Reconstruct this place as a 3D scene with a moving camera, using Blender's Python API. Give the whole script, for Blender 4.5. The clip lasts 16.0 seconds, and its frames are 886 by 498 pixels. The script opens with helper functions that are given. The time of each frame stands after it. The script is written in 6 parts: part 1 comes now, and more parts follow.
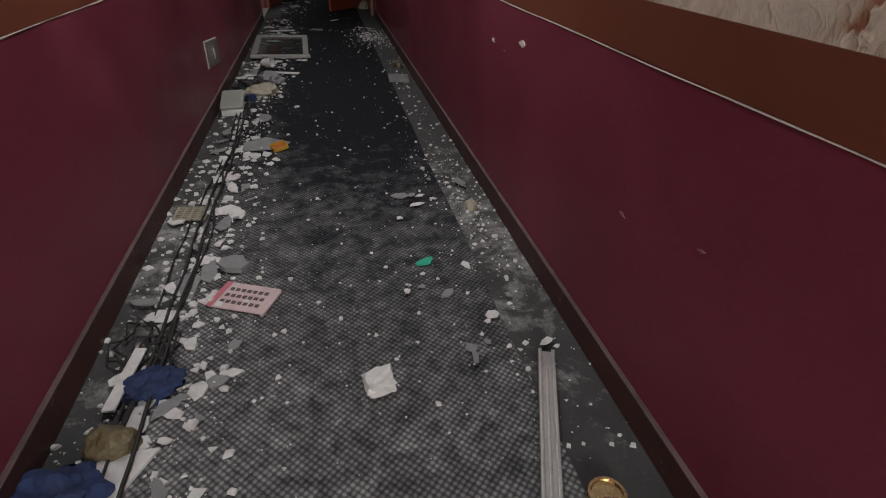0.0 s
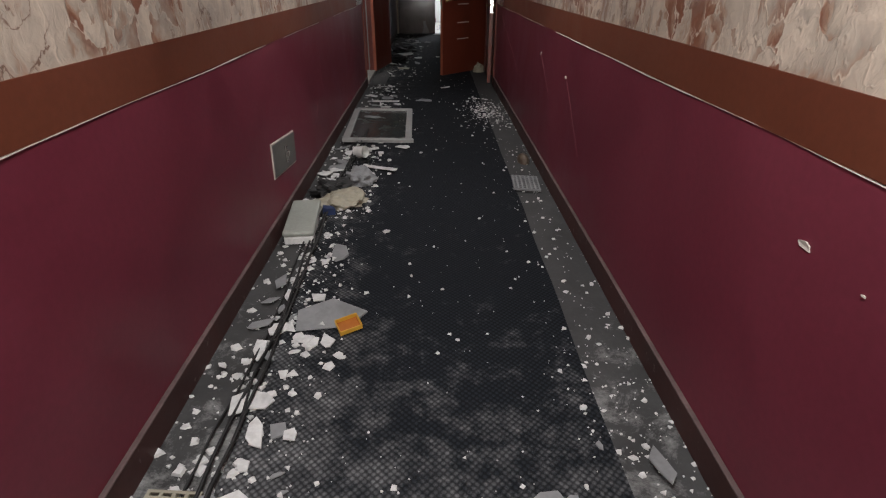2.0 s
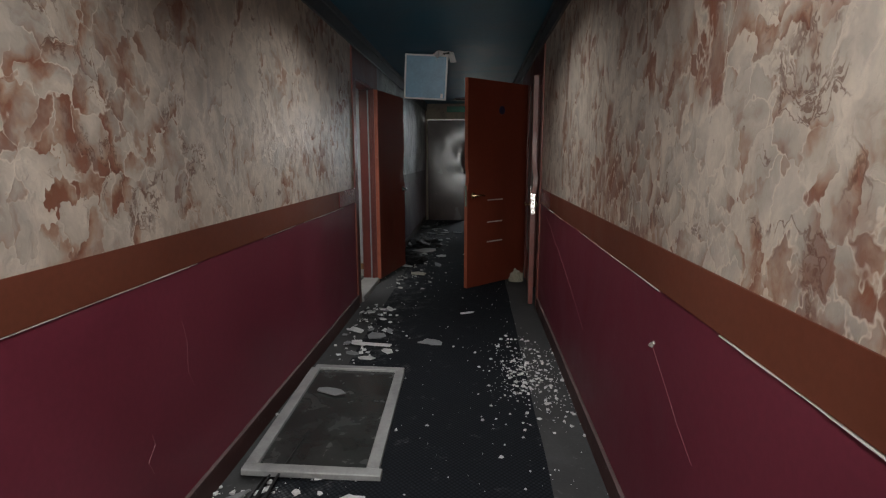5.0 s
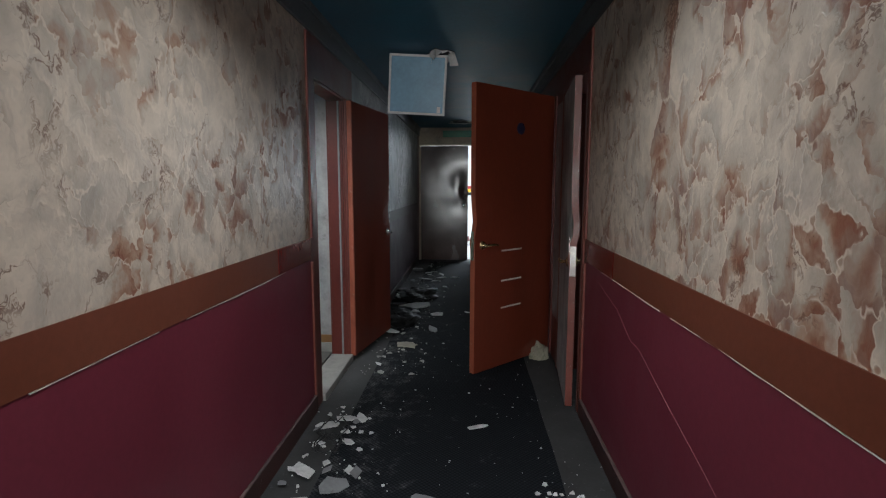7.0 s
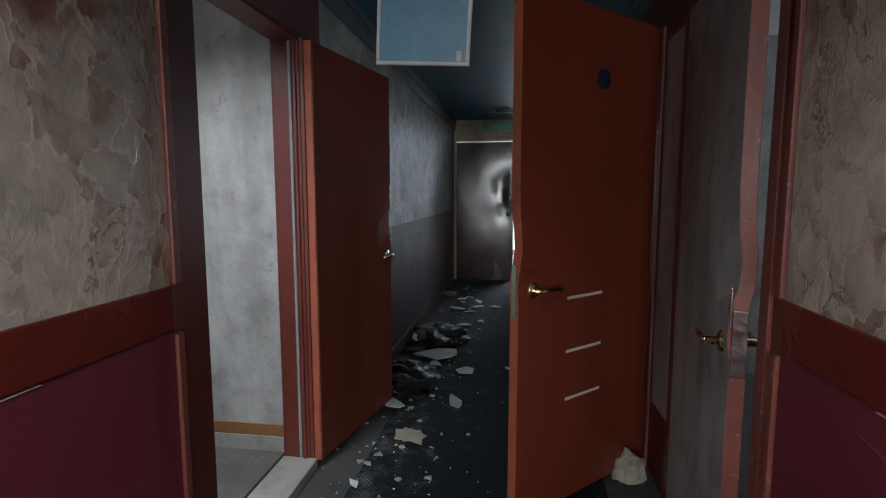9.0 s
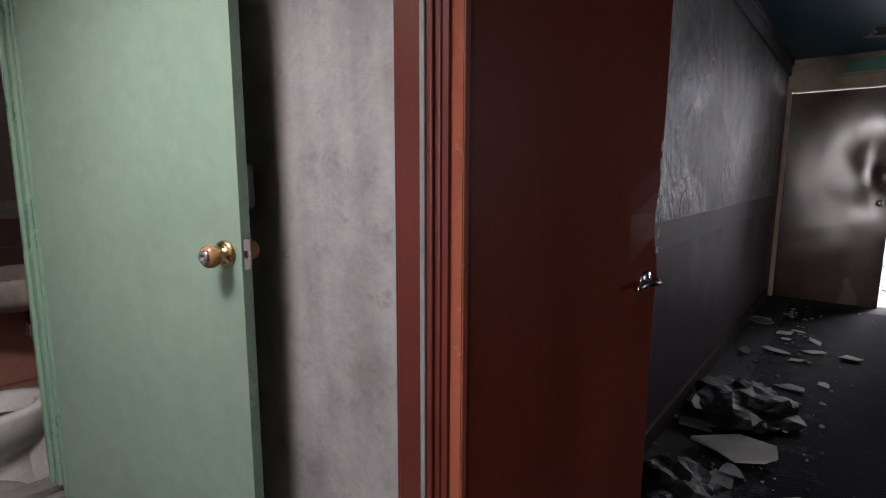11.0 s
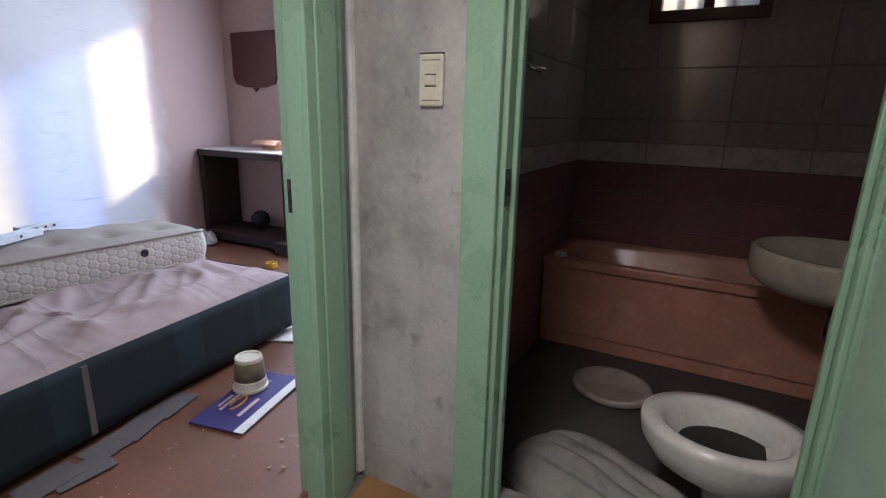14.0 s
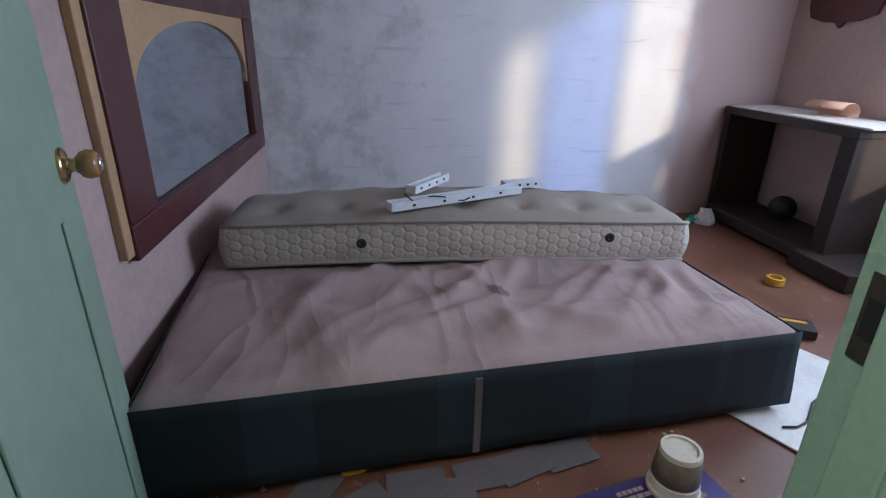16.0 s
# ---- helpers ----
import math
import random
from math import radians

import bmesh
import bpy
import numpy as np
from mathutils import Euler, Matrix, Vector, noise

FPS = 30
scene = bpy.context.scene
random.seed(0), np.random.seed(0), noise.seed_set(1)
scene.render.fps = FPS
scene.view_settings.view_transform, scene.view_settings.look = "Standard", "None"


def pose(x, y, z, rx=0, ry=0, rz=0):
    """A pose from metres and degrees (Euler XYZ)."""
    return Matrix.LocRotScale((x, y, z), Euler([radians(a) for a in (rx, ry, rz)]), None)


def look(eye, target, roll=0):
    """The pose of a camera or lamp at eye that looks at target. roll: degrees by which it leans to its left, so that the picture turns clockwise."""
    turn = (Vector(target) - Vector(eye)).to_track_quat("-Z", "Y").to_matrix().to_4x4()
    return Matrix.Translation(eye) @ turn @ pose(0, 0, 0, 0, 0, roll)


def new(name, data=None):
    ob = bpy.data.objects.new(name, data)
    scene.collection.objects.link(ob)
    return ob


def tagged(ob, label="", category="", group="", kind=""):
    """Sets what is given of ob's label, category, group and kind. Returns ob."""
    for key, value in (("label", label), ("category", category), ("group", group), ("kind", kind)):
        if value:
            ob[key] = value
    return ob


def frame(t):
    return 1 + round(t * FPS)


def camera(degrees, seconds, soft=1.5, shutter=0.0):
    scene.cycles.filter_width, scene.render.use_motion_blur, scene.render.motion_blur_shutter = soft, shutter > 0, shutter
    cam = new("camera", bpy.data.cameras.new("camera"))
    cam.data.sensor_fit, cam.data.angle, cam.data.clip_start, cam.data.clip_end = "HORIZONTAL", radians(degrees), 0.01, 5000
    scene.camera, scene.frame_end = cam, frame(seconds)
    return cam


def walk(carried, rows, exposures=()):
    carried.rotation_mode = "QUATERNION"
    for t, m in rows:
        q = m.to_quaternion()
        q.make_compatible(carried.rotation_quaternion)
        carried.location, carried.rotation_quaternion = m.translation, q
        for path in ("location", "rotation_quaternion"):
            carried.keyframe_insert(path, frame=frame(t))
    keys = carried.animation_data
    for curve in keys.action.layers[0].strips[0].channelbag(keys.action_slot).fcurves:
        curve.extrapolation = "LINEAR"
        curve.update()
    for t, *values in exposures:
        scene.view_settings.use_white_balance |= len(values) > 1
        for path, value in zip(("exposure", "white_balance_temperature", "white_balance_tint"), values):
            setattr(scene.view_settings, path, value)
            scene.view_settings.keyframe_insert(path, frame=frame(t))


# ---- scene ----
cam = camera(81.8, 16.0, soft=1.2)

PATH = [
    (0, (0.031, 0.778, 1.197), (0.399, 2.423, 0.12), 1.2),
    (0.5, (0.054, 1.114, 1.199), (0.279, 2.806, 0.157), 0.8),
    (1, (0.066, 1.5, 1.2), (0.165, 3.222, 0.188), 0.5),
    (1.5, (0.013, 1.876, 1.226), (0.059, 3.614, 0.238), 0.4),
    (2, (0.023, 2.251, 1.233), (0.058, 4.012, 0.285), 0.2),
    (2.5, (0.082, 2.613, 1.244), (0.096, 4.414, 0.375), 0.1),
    (3, (0.184, 2.978, 1.288), (0.185, 4.83, 0.532), -0.1),
    (3.5, (0.259, 3.357, 1.307), (0.202, 5.256, 0.681), -0.3),
    (4, (0.227, 3.743, 1.323), (0.132, 5.671, 0.802), -0.3),
    (4.5, (0.232, 4.13, 1.322), (0.128, 6.082, 0.899), -0.0),
    (4.7, (0.242, 4.282, 1.313), (0.114, 6.239, 0.92), -0.1),
    (6.8, (0.098, 5.759, 1.343), (0.001, 7.741, 1.089), 0.1),
    (7, (0.116, 5.927, 1.356), (0.013, 7.909, 1.107), 0.1),
    (7.5, (0.131, 6.322, 1.34), (0.004, 8.303, 1.098), 0.2),
    (8, (0.151, 6.705, 1.352), (0.006, 8.685, 1.116), 0.2),
    (8.2, (0.182, 6.864, 1.341), (0.017, 8.844, 1.114), 0.1),
    (10.3, (0.014, 8.493, 1.268), (-0.771, 10.322, 1.063), -0.2),
    (10.5, (-0.01, 8.606, 1.258), (-0.92, 10.377, 1.053), -0.3),
    (11, (-0.146, 8.923, 1.255), (-1.392, 10.46, 0.961), 0.2),
    (11.5, (-0.289, 9.085, 1.201), (-1.844, 10.292, 0.848), 0.2),
    (12, (-0.471, 9.194, 1.192), (-2.233, 10.067, 0.83), 0.1),
    (12.5, (-0.622, 9.296, 1.215), (-2.512, 9.798, 0.795), -0.1),
    (13, (-0.791, 9.361, 1.196), (-2.742, 9.408, 0.758), 0.4),
    (13.5, (-1.001, 9.232, 1.219), (-2.907, 8.85, 0.748), 1.0),
    (14, (-1.157, 9.129, 1.218), (-2.861, 8.217, 0.703), 1.3),
    (14.5, (-1.379, 9.073, 1.26), (-2.657, 7.643, 0.695), 1.2),
    (15, (-1.503, 8.916, 1.241), (-2.415, 7.242, 0.637), 1.2),
    (15.5, (-1.566, 8.732, 1.275), (-2.189, 6.943, 0.635), 1.3),
    (16, (-1.7, 8.502, 1.227), (-1.941, 6.66, 0.486), 1.0),
]
walk(cam, [(t, look(eye, to, roll)) for t, eye, to, roll in PATH], exposures=[(0.0, -1.15, 6500, 12), (0.5, -0.85, 6500, 12), (1.5, -0.62, 6500, 12), (3.0, -0.3, 6450, 10), (4.5, -0.35, 6350, 8), (7.5, 0.25, 5850, 4), (8.2, 0.42, 5750, 4), (10.5, 0.45, 6350, 14), (11.0, 0.45, 6450, 20), (12.0, 0.8, 6450, 24), (13.0, 0.48, 6500, 12), (13.5, 0.35, 6500, 14), (14.5, 0.1, 6500, 14), (16.0, -0.32, 6500, 12)])


# ---- world, sun and large lights ----
world = bpy.data.worlds.new("sky")
scene.world = world
world.use_nodes = True
wn, wl = world.node_tree.nodes, world.node_tree.links
sky = wn.new("ShaderNodeTexSky")
sky.sky_type = "NISHITA"
sky.sun_disc = False
SUN_DIR = Vector((0.60, -0.80, -0.31)).normalized()
sky.sun_elevation = math.asin(-SUN_DIR.z)
sky.sun_rotation = math.atan2(-SUN_DIR.x, -SUN_DIR.y)
wn["Background"].inputs["Strength"].default_value = 0.12
wl.new(sky.outputs[0], wn["Background"].inputs["Color"])

sun = new("sun", bpy.data.lights.new("sun", "SUN"))
sun.data.energy, sun.data.angle, sun.data.color = 5.0, radians(3.6), (1.0, 0.84, 0.62)
sun.matrix_world = look((-12, 14, 8), Vector((-12, 14, 8)) + SUN_DIR)


def area_lamp(name, eye, target, w, h, power, color):
    """A rectangular area lamp: skylight from a window or doorway, or an added fill."""
    lamp = new(name, bpy.data.lights.new(name, "AREA"))
    lamp.data.shape, lamp.data.size, lamp.data.size_y = "RECTANGLE", w, h
    lamp.data.energy, lamp.data.color = power, color
    lamp.matrix_world = look(eye, target)
    return lamp


area_lamp("bedroom_window_light", (-4.48, 7.0, 1.55), (-2.0, 6.8, 1.0), 1.8, 1.2, 84, (0.62, 0.77, 1.0))
area_lamp("bathroom_window_light", (-4.33, 8.95, 1.98), (-2.5, 9.1, 0.4), 0.42, 0.38, 0.25, (0.95, 0.97, 1.0))
area_lamp("stairwell_light", (1.2, 17.6, 1.9), (-0.2, 14.0, 0.9), 1.6, 1.6, 270, (0.93, 0.96, 1.0))
area_lamp("side_room_light", (2.9, 10.6, 1.5), (0.0, 10.9, 1.2), 1.4, 1.3, 7, (0.93, 0.97, 1.0))
# Added fill behind the start, standing in for light carried along the corridor.
area_lamp("corridor_end_fill", (0.0, -2.35, 1.5), (0.0, 5.0, 1.1), 1.3, 1.8, 210, (1.0, 0.95, 0.90))
# Added fills under the ceiling, no fixtures there; they replace a carried torch.
for at_y, watts, cone in ((0.6, 7, 150), (2.9, 31, 145), (5.2, 19, 138), (7.4, 12, 136)):
    area_lamp("corridor_overhead_fill", (0.0, at_y, 2.30), (0.0, at_y, 0.0), 0.42, 0.42, watts, (1.0, 0.975, 0.96)).data.spread = radians(cone)
# Vestibule fill, added to brighten the grey wall; no lamp hangs here.
area_lamp("vestibule_fill", (-1.20, 8.74, 2.27), (-1.20, 8.74, 0.0), 0.44, 0.44, 19, (1.0, 0.97, 0.95)).data.spread = radians(140)

# ---- materials ----


def material(name, base=(0.5, 0.5, 0.5), rough=0.6, metal=0.0, spec=0.5):
    m = bpy.data.materials.new(name)
    m.use_nodes = True
    b = m.node_tree.nodes["Principled BSDF"]
    b.inputs["Base Color"].default_value = (*base, 1)
    b.inputs["Roughness"].default_value = rough
    b.inputs["Metallic"].default_value = metal
    b.inputs["Specular IOR Level"].default_value = spec
    return m


def node(m, kind, **values):
    n = m.node_tree.nodes.new(kind)
    for key, value in values.items():
        n.inputs[key.replace("_", " ")].default_value = value
    return n


def link(m, a, b):
    m.node_tree.links.new(a, b)


def coords(m, scale=(1, 1, 1), turn=(0, 0, 0)):
    c = m.node_tree.nodes.new("ShaderNodeTexCoord")
    p = m.node_tree.nodes.new("ShaderNodeMapping")
    p.inputs["Scale"].default_value = scale
    p.inputs["Rotation"].default_value = turn
    link(m, c.outputs["Object"], p.inputs["Vector"])
    return p.outputs["Vector"]


def noise_of(m, vec, scale, detail=4, rough=0.55, distort=0.0):
    n = node(m, "ShaderNodeTexNoise", Scale=scale, Detail=detail, Roughness=rough, Distortion=distort)
    link(m, vec, n.inputs["Vector"])
    return n.outputs["Fac"]


def ramp(m, fac, stops):
    r = m.node_tree.nodes.new("ShaderNodeValToRGB")
    while len(r.color_ramp.elements) < len(stops):
        r.color_ramp.elements.new(0.5)
    for e, (p, c) in zip(r.color_ramp.elements, stops):
        e.position = p
        e.color = (*c, 1) if len(c) == 3 else c
    link(m, fac, r.inputs["Fac"])
    return r.outputs["Color"]


def mixed(m, fac, a, b, blend="MIX"):
    x = m.node_tree.nodes.new("ShaderNodeMix")
    x.data_type, x.blend_type = "RGBA", blend
    for socket, value in ((x.inputs["Factor"], fac), (x.inputs["A"], a), (x.inputs["B"], b)):
        if hasattr(value, "is_output"):
            link(m, value, socket)
        elif isinstance(value, tuple):
            socket.default_value = (*value, 1)
        else:
            socket.default_value = value
    return x.outputs["Result"]


def bsdf(m):
    return m.node_tree.nodes["Principled BSDF"]


def bump(m, height, strength=0.3, distance=0.01, after=None):
    b = node(m, "ShaderNodeBump", Strength=strength, Distance=distance)
    link(m, height, b.inputs["Height"])
    if after is not None:
        link(m, after, b.inputs["Normal"])
    link(m, b.outputs["Normal"], bsdf(m).inputs["Normal"])
    return b.outputs["Normal"]


G3 = lambda v: (v, v, v)


def worn(name, base, dark=0.6, light=1.25, rough=0.55, metal=0.0, spec=0.5, scale=2.0, grain=60.0, relief=0.15, dirt=None, stretch=(1, 1, 1)):
    """A painted or plain surface with broad stains, fine grain and a little relief."""
    m = material(name, base, rough, metal, spec)
    v = coords(m, stretch)
    broad = noise_of(m, v, scale, 6, 0.62, 0.4)
    fine = noise_of(m, v, grain, 3, 0.6)
    lo = tuple(c * dark for c in base)
    hi = tuple(min(1, c * light) for c in base)
    col = ramp(m, broad, [(0.28, lo), (0.5, base), (0.74, hi)])
    col = mixed(m, 0.16, col, ramp(m, fine, [(0.35, G3(0.35)), (0.65, G3(1.0))]), "MULTIPLY")
    if dirt:
        spots = ramp(m, noise_of(m, v, scale * 6, 5, 0.7, 0.8), [(0.62, G3(0)), (0.74, G3(1))])
        col = mixed(m, spots, col, dirt)
    link(m, col, bsdf(m).inputs["Base Color"])
    r = ramp(m, broad, [(0.3, G3(max(0.05, rough - 0.1))), (0.7, G3(min(1, rough + 0.12)))])
    link(m, r, bsdf(m).inputs["Roughness"])
    bump(m, fine, relief, 0.003)
    return m


def math_of(m, kind, a, b=None, c=None):
    n = m.node_tree.nodes.new("ShaderNodeMath")
    n.operation = kind
    for socket, value in zip(n.inputs, (a, b, c)):
        if hasattr(value, "is_output"):
            link(m, value, socket)
        elif value is not None:
            socket.default_value = value
    return n.outputs[0]


def vec_of(m, kind, a, b=None, c=None):
    n = m.node_tree.nodes.new("ShaderNodeVectorMath")
    n.operation = kind
    for socket, value in zip(n.inputs, (a, b, c)):
        if hasattr(value, "is_output"):
            link(m, value, socket)
        elif value is not None:
            socket.default_value = value
    return n.outputs["Value"] if kind == "DOT_PRODUCT" else n.outputs["Vector"]


def trowel_strokes(m, vec, scale):
    """Overlapping leaf-shaped strokes: how far one is across a stroke (0 to 1), and the distance to its rim."""
    cells = node(m, "ShaderNodeTexVoronoi", Scale=scale)
    edge = node(m, "ShaderNodeTexVoronoi", Scale=scale)
    edge.feature = "DISTANCE_TO_EDGE"
    link(m, vec, cells.inputs["Vector"])
    link(m, vec, edge.inputs["Vector"])
    local = vec_of(m, "SUBTRACT", vec, cells.outputs["Position"])
    way = vec_of(m, "NORMALIZE", vec_of(m, "SUBTRACT", cells.outputs["Color"], (0.5, 0.5, 0.3)))
    across = math_of(m, "MULTIPLY_ADD", vec_of(m, "DOT_PRODUCT", local, way), 0.85 * scale, 0.5)
    return across, edge.outputs["Distance"]


def plaster_marbled(name, pale, blush, rust, rough=0.45):
    """Trowelled marbled plaster: pale overlapping strokes that turn rusty in the hollows, with fine raised rims."""
    m = material(name, pale, rough)
    v = coords(m, (1, 1, 0.78), (radians(24), 0, 0))
    warp = node(m, "ShaderNodeTexNoise", Scale=3.0, Detail=5, Roughness=0.62)
    link(m, v, warp.inputs["Vector"])
    bent = vec_of(m, "MULTIPLY_ADD", warp.outputs["Color"], (0.34, 0.34, 0.34), v)
    big, big_rim = trowel_strokes(m, bent, 4.6)
    small, small_rim = trowel_strokes(m, bent, 12.5)
    broad = noise_of(m, v, 2.1, 5, 0.6, 0.6)
    wisps = noise_of(m, bent, 7.0, 5, 0.6, 1.4)
    which = ramp(m, noise_of(m, v, 3.1, 3, 0.6, 0.4), [(0.40, G3(0.0)), (0.52, G3(1.0))])
    depth = mixed(m, which, big, small)
    tone = math_of(m, "MULTIPLY_ADD", broad, 1.25, math_of(m, "MULTIPLY_ADD", depth, 0.52, -0.45))
    tone = math_of(m, "MULTIPLY_ADD", wisps, 0.62, math_of(m, "SUBTRACT", tone, 0.31))
    sep = m.node_tree.nodes.new("ShaderNodeSeparateXYZ")
    link(m, coords(m), sep.inputs[0])
    along = node(m, "ShaderNodeMapRange")
    for i, y in enumerate((4.0, 7.5, -0.075, 0.02)):
        along.inputs[1 + i].default_value = y
    link(m, sep.outputs["Y"], along.inputs[0])
    tone = math_of(m, "ADD", tone, along.outputs[0])
    light = tuple(min(1, c * 1.4) for c in pale)
    col = ramp(m, tone, [(0.08, rust), (0.21, blush), (0.34, pale), (0.58, light), (0.92, tuple(c * 0.86 for c in pale))])
    grey = ramp(m, noise_of(m, bent, 5.0, 4, 0.6, 0.8), [(0.44, G3(0.0)), (0.66, G3(0.55))])
    col = mixed(m, grey, col, tuple(0.72 * (0.6 * c + 0.4 * sum(pale) / 3) for c in pale))
    rim = mixed(m, which, big_rim, small_rim)
    broken = ramp(m, noise_of(m, v, 7.0, 4, 0.6, 0.5), [(0.42, G3(0.0)), (0.55, G3(0.9))])
    line = mixed(m, 1.0, ramp(m, rim, [(0.010, G3(1.0)), (0.045, G3(0.0))]), broken, "MULTIPLY")
    col = mixed(m, line, col, light)
    speck = ramp(m, noise_of(m, bent, 46.0, 4, 0.7, 0.6), [(0.60, G3(1.0)), (0.74, G3(0.55))])
    col = mixed(m, 0.35, col, speck, "MULTIPLY")
    vein = math_of(m, "ABSOLUTE", math_of(m, "SUBTRACT", noise_of(m, bent, 3.6, 6, 0.62, 0.9), 0.5))
    torn = ramp(m, noise_of(m, v, 5.0, 3, 0.6, 0.2), [(0.50, G3(0.0)), (0.60, G3(1.0))])
    crack = mixed(m, 1.0, ramp(m, vein, [(0.004, G3(0.8)), (0.016, G3(0.0))]), torn, "MULTIPLY")
    col = mixed(m, crack, col, tuple(0.55 * c for c in rust))
    link(m, col, bsdf(m).inputs["Base Color"])
    link(m, ramp(m, tone, [(0.2, G3(rough + 0.12)), (0.6, G3(rough - 0.08))]), bsdf(m).inputs["Roughness"])
    n1 = bump(m, ramp(m, rim, [(0.0, G3(1.0)), (0.05, G3(0.0))]), 0.22, 0.006)
    bump(m, math_of(m, "MULTIPLY_ADD", wisps, 0.5, tone), 0.42, 0.016, n1)
    return m


M_PLASTER = plaster_marbled("marbled_plaster", (0.45, 0.378, 0.308), (0.36, 0.225, 0.155), (0.225, 0.088, 0.050), 0.42)
M_MAROON = worn("maroon_wall_paint", (0.165, 0.026, 0.045), 0.78, 1.2, 0.42, scale=1.3, grain=45, relief=0.08)
M_BAND = worn("brown_dado_band", (0.148, 0.040, 0.020), 0.75, 1.2, 0.5, scale=1.5, grain=45, relief=0.1)
M_PEEL = worn("split_paper_edge", (0.62, 0.56, 0.50), 0.7, 1.1, 0.8, scale=8, grain=90)
M_SKIRT = worn("dark_baseboard", (0.050, 0.018, 0.016), 0.6, 1.5, 0.55, scale=3, grain=50, dirt=(0.20, 0.18, 0.17))
# Top ledge in a paler tone than the board below it.
M_LEDGE = worn("paler_baseboard_edge", (0.115, 0.075, 0.072), 0.6, 1.5, 0.8, scale=6, grain=60)
M_CASING = worn("dark_red_casing", (0.135, 0.026, 0.018), 0.7, 1.2, 0.4, scale=2, grain=50, relief=0.06)
M_DOORRED = worn("red_brown_door_skin", (0.172, 0.034, 0.017), 0.75, 1.2, 0.38, scale=1.6, grain=50, relief=0.05, stretch=(1, 1, 0.35))
M_EDGE = worn("worn_red_door_edge", (0.32, 0.085, 0.045), 0.7, 1.2, 0.45, scale=5, grain=60, dirt=(0.45, 0.30, 0.24))
M_CEIL = worn("dark_blue_ceiling_paint", (0.036, 0.150, 0.235), 0.7, 1.3, 0.5, scale=1.2, grain=40, relief=0.1)
M_CORNICE = worn("grey_blue_cornice", (0.075, 0.082, 0.092), 0.6, 1.4, 0.5, scale=3, grain=50, dirt=(0.30, 0.28, 0.26))


def stained_paper():
    """Bare grey lining paper: blotches, upright water streaks, dark specks and small blisters."""
    m = material("grey_stained_wallpaper", (0.41, 0.395, 0.39), 0.75)
    v = coords(m)
    col = ramp(m, noise_of(m, v, 4.2, 7, 0.62, 0.0), [(0.30, (0.24, 0.232, 0.23)), (0.48, (0.39, 0.378, 0.372)), (0.68, (0.47, 0.458, 0.45))])
    streak = ramp(m, noise_of(m, coords(m, (2.4, 2.4, 0.5)), 2.6, 3, 0.5, 0.0), [(0.34, G3(0.66)), (0.60, G3(1.0))])
    col = mixed(m, 0.8, col, streak, "MULTIPLY")
    blister = noise_of(m, v, 13.0, 4, 0.6, 0.3)
    col = mixed(m, ramp(m, blister, [(0.61, G3(0.0)), (0.71, G3(0.6))]), col, (0.17, 0.165, 0.165))
    grain = noise_of(m, v, 55.0, 4, 0.6)
    col = mixed(m, 0.22, col, ramp(m, grain, [(0.35, G3(0.55)), (0.62, G3(1.0))]), "MULTIPLY")
    link(m, col, bsdf(m).inputs["Base Color"])
    bump(m, blister, 0.45, 0.010)
    return m


M_GREYPAPER = stained_paper()


def peeled_plaster():
    """Grey plaster that has come away in glossy blisters."""
    m = material("peeled_grey_plaster", (0.27, 0.27, 0.26), 0.5)
    v = coords(m)
    lumps = noise_of(m, v, 9.0, 7, 0.68, 1.2)
    where = ramp(m, noise_of(m, v, 1.1, 4, 0.6, 0.6), [(0.42, G3(0.0)), (0.58, G3(1.0))])
    col = ramp(m, noise_of(m, v, 4.0, 7, 0.65, 0.5), [(0.30, (0.15, 0.15, 0.145)), (0.52, (0.27, 0.27, 0.26)), (0.74, (0.36, 0.36, 0.35))])
    col = mixed(m, mixed(m, 1.0, where, ramp(m, lumps, [(0.42, G3(0.8)), (0.52, G3(0.0))]), "MULTIPLY"), col, (0.09, 0.09, 0.09))
    link(m, col, bsdf(m).inputs["Base Color"])
    link(m, ramp(m, where, [(0.0, G3(0.62)), (1.0, G3(0.30))]), bsdf(m).inputs["Roughness"])
    bump(m, mixed(m, 1.0, lumps, mixed(m, 0.85, G3(1.0), where, "MULTIPLY"), "MULTIPLY"), 0.8, 0.05)
    return m


M_PEELED = peeled_plaster()
M_PURPLE = worn("dusty_purple_paint", (0.075, 0.035, 0.056), 0.75, 1.25, 0.5, scale=2, grain=40)
M_GREYBAND = worn("dusty_grey_band", (0.13, 0.115, 0.115), 0.75, 1.25, 0.6, scale=3, grain=40)
M_GREEN = worn("pale_green_paint", (0.29, 0.41, 0.31), 0.88, 1.05, 0.36, scale=1.6, grain=20, relief=0.03)
M_GREENTRIM = worn("pale_green_gloss_trim", (0.27, 0.43, 0.31), 0.95, 1.04, 0.28, scale=2, grain=90, relief=0.06)
M_WHITEWALL = worn("white_stairwell_paint", (0.78, 0.78, 0.77), 0.92, 1.02, 0.6, scale=2, grain=40)
M_CREAM = worn("stained_cream_board", (0.58, 0.50, 0.37), 0.6, 1.15, 0.6, scale=4, grain=40, dirt=(0.20, 0.15, 0.10))
M_SIGN = worn("faded_green_sign", (0.03, 0.30, 0.17), 0.7, 1.3, 0.35, scale=6, grain=60)
M_STEEL = worn("dented_brown_steel", (0.062, 0.030, 0.024), 0.7, 1.5, 0.20, spec=0.5, scale=2.5, grain=40, relief=0.04)
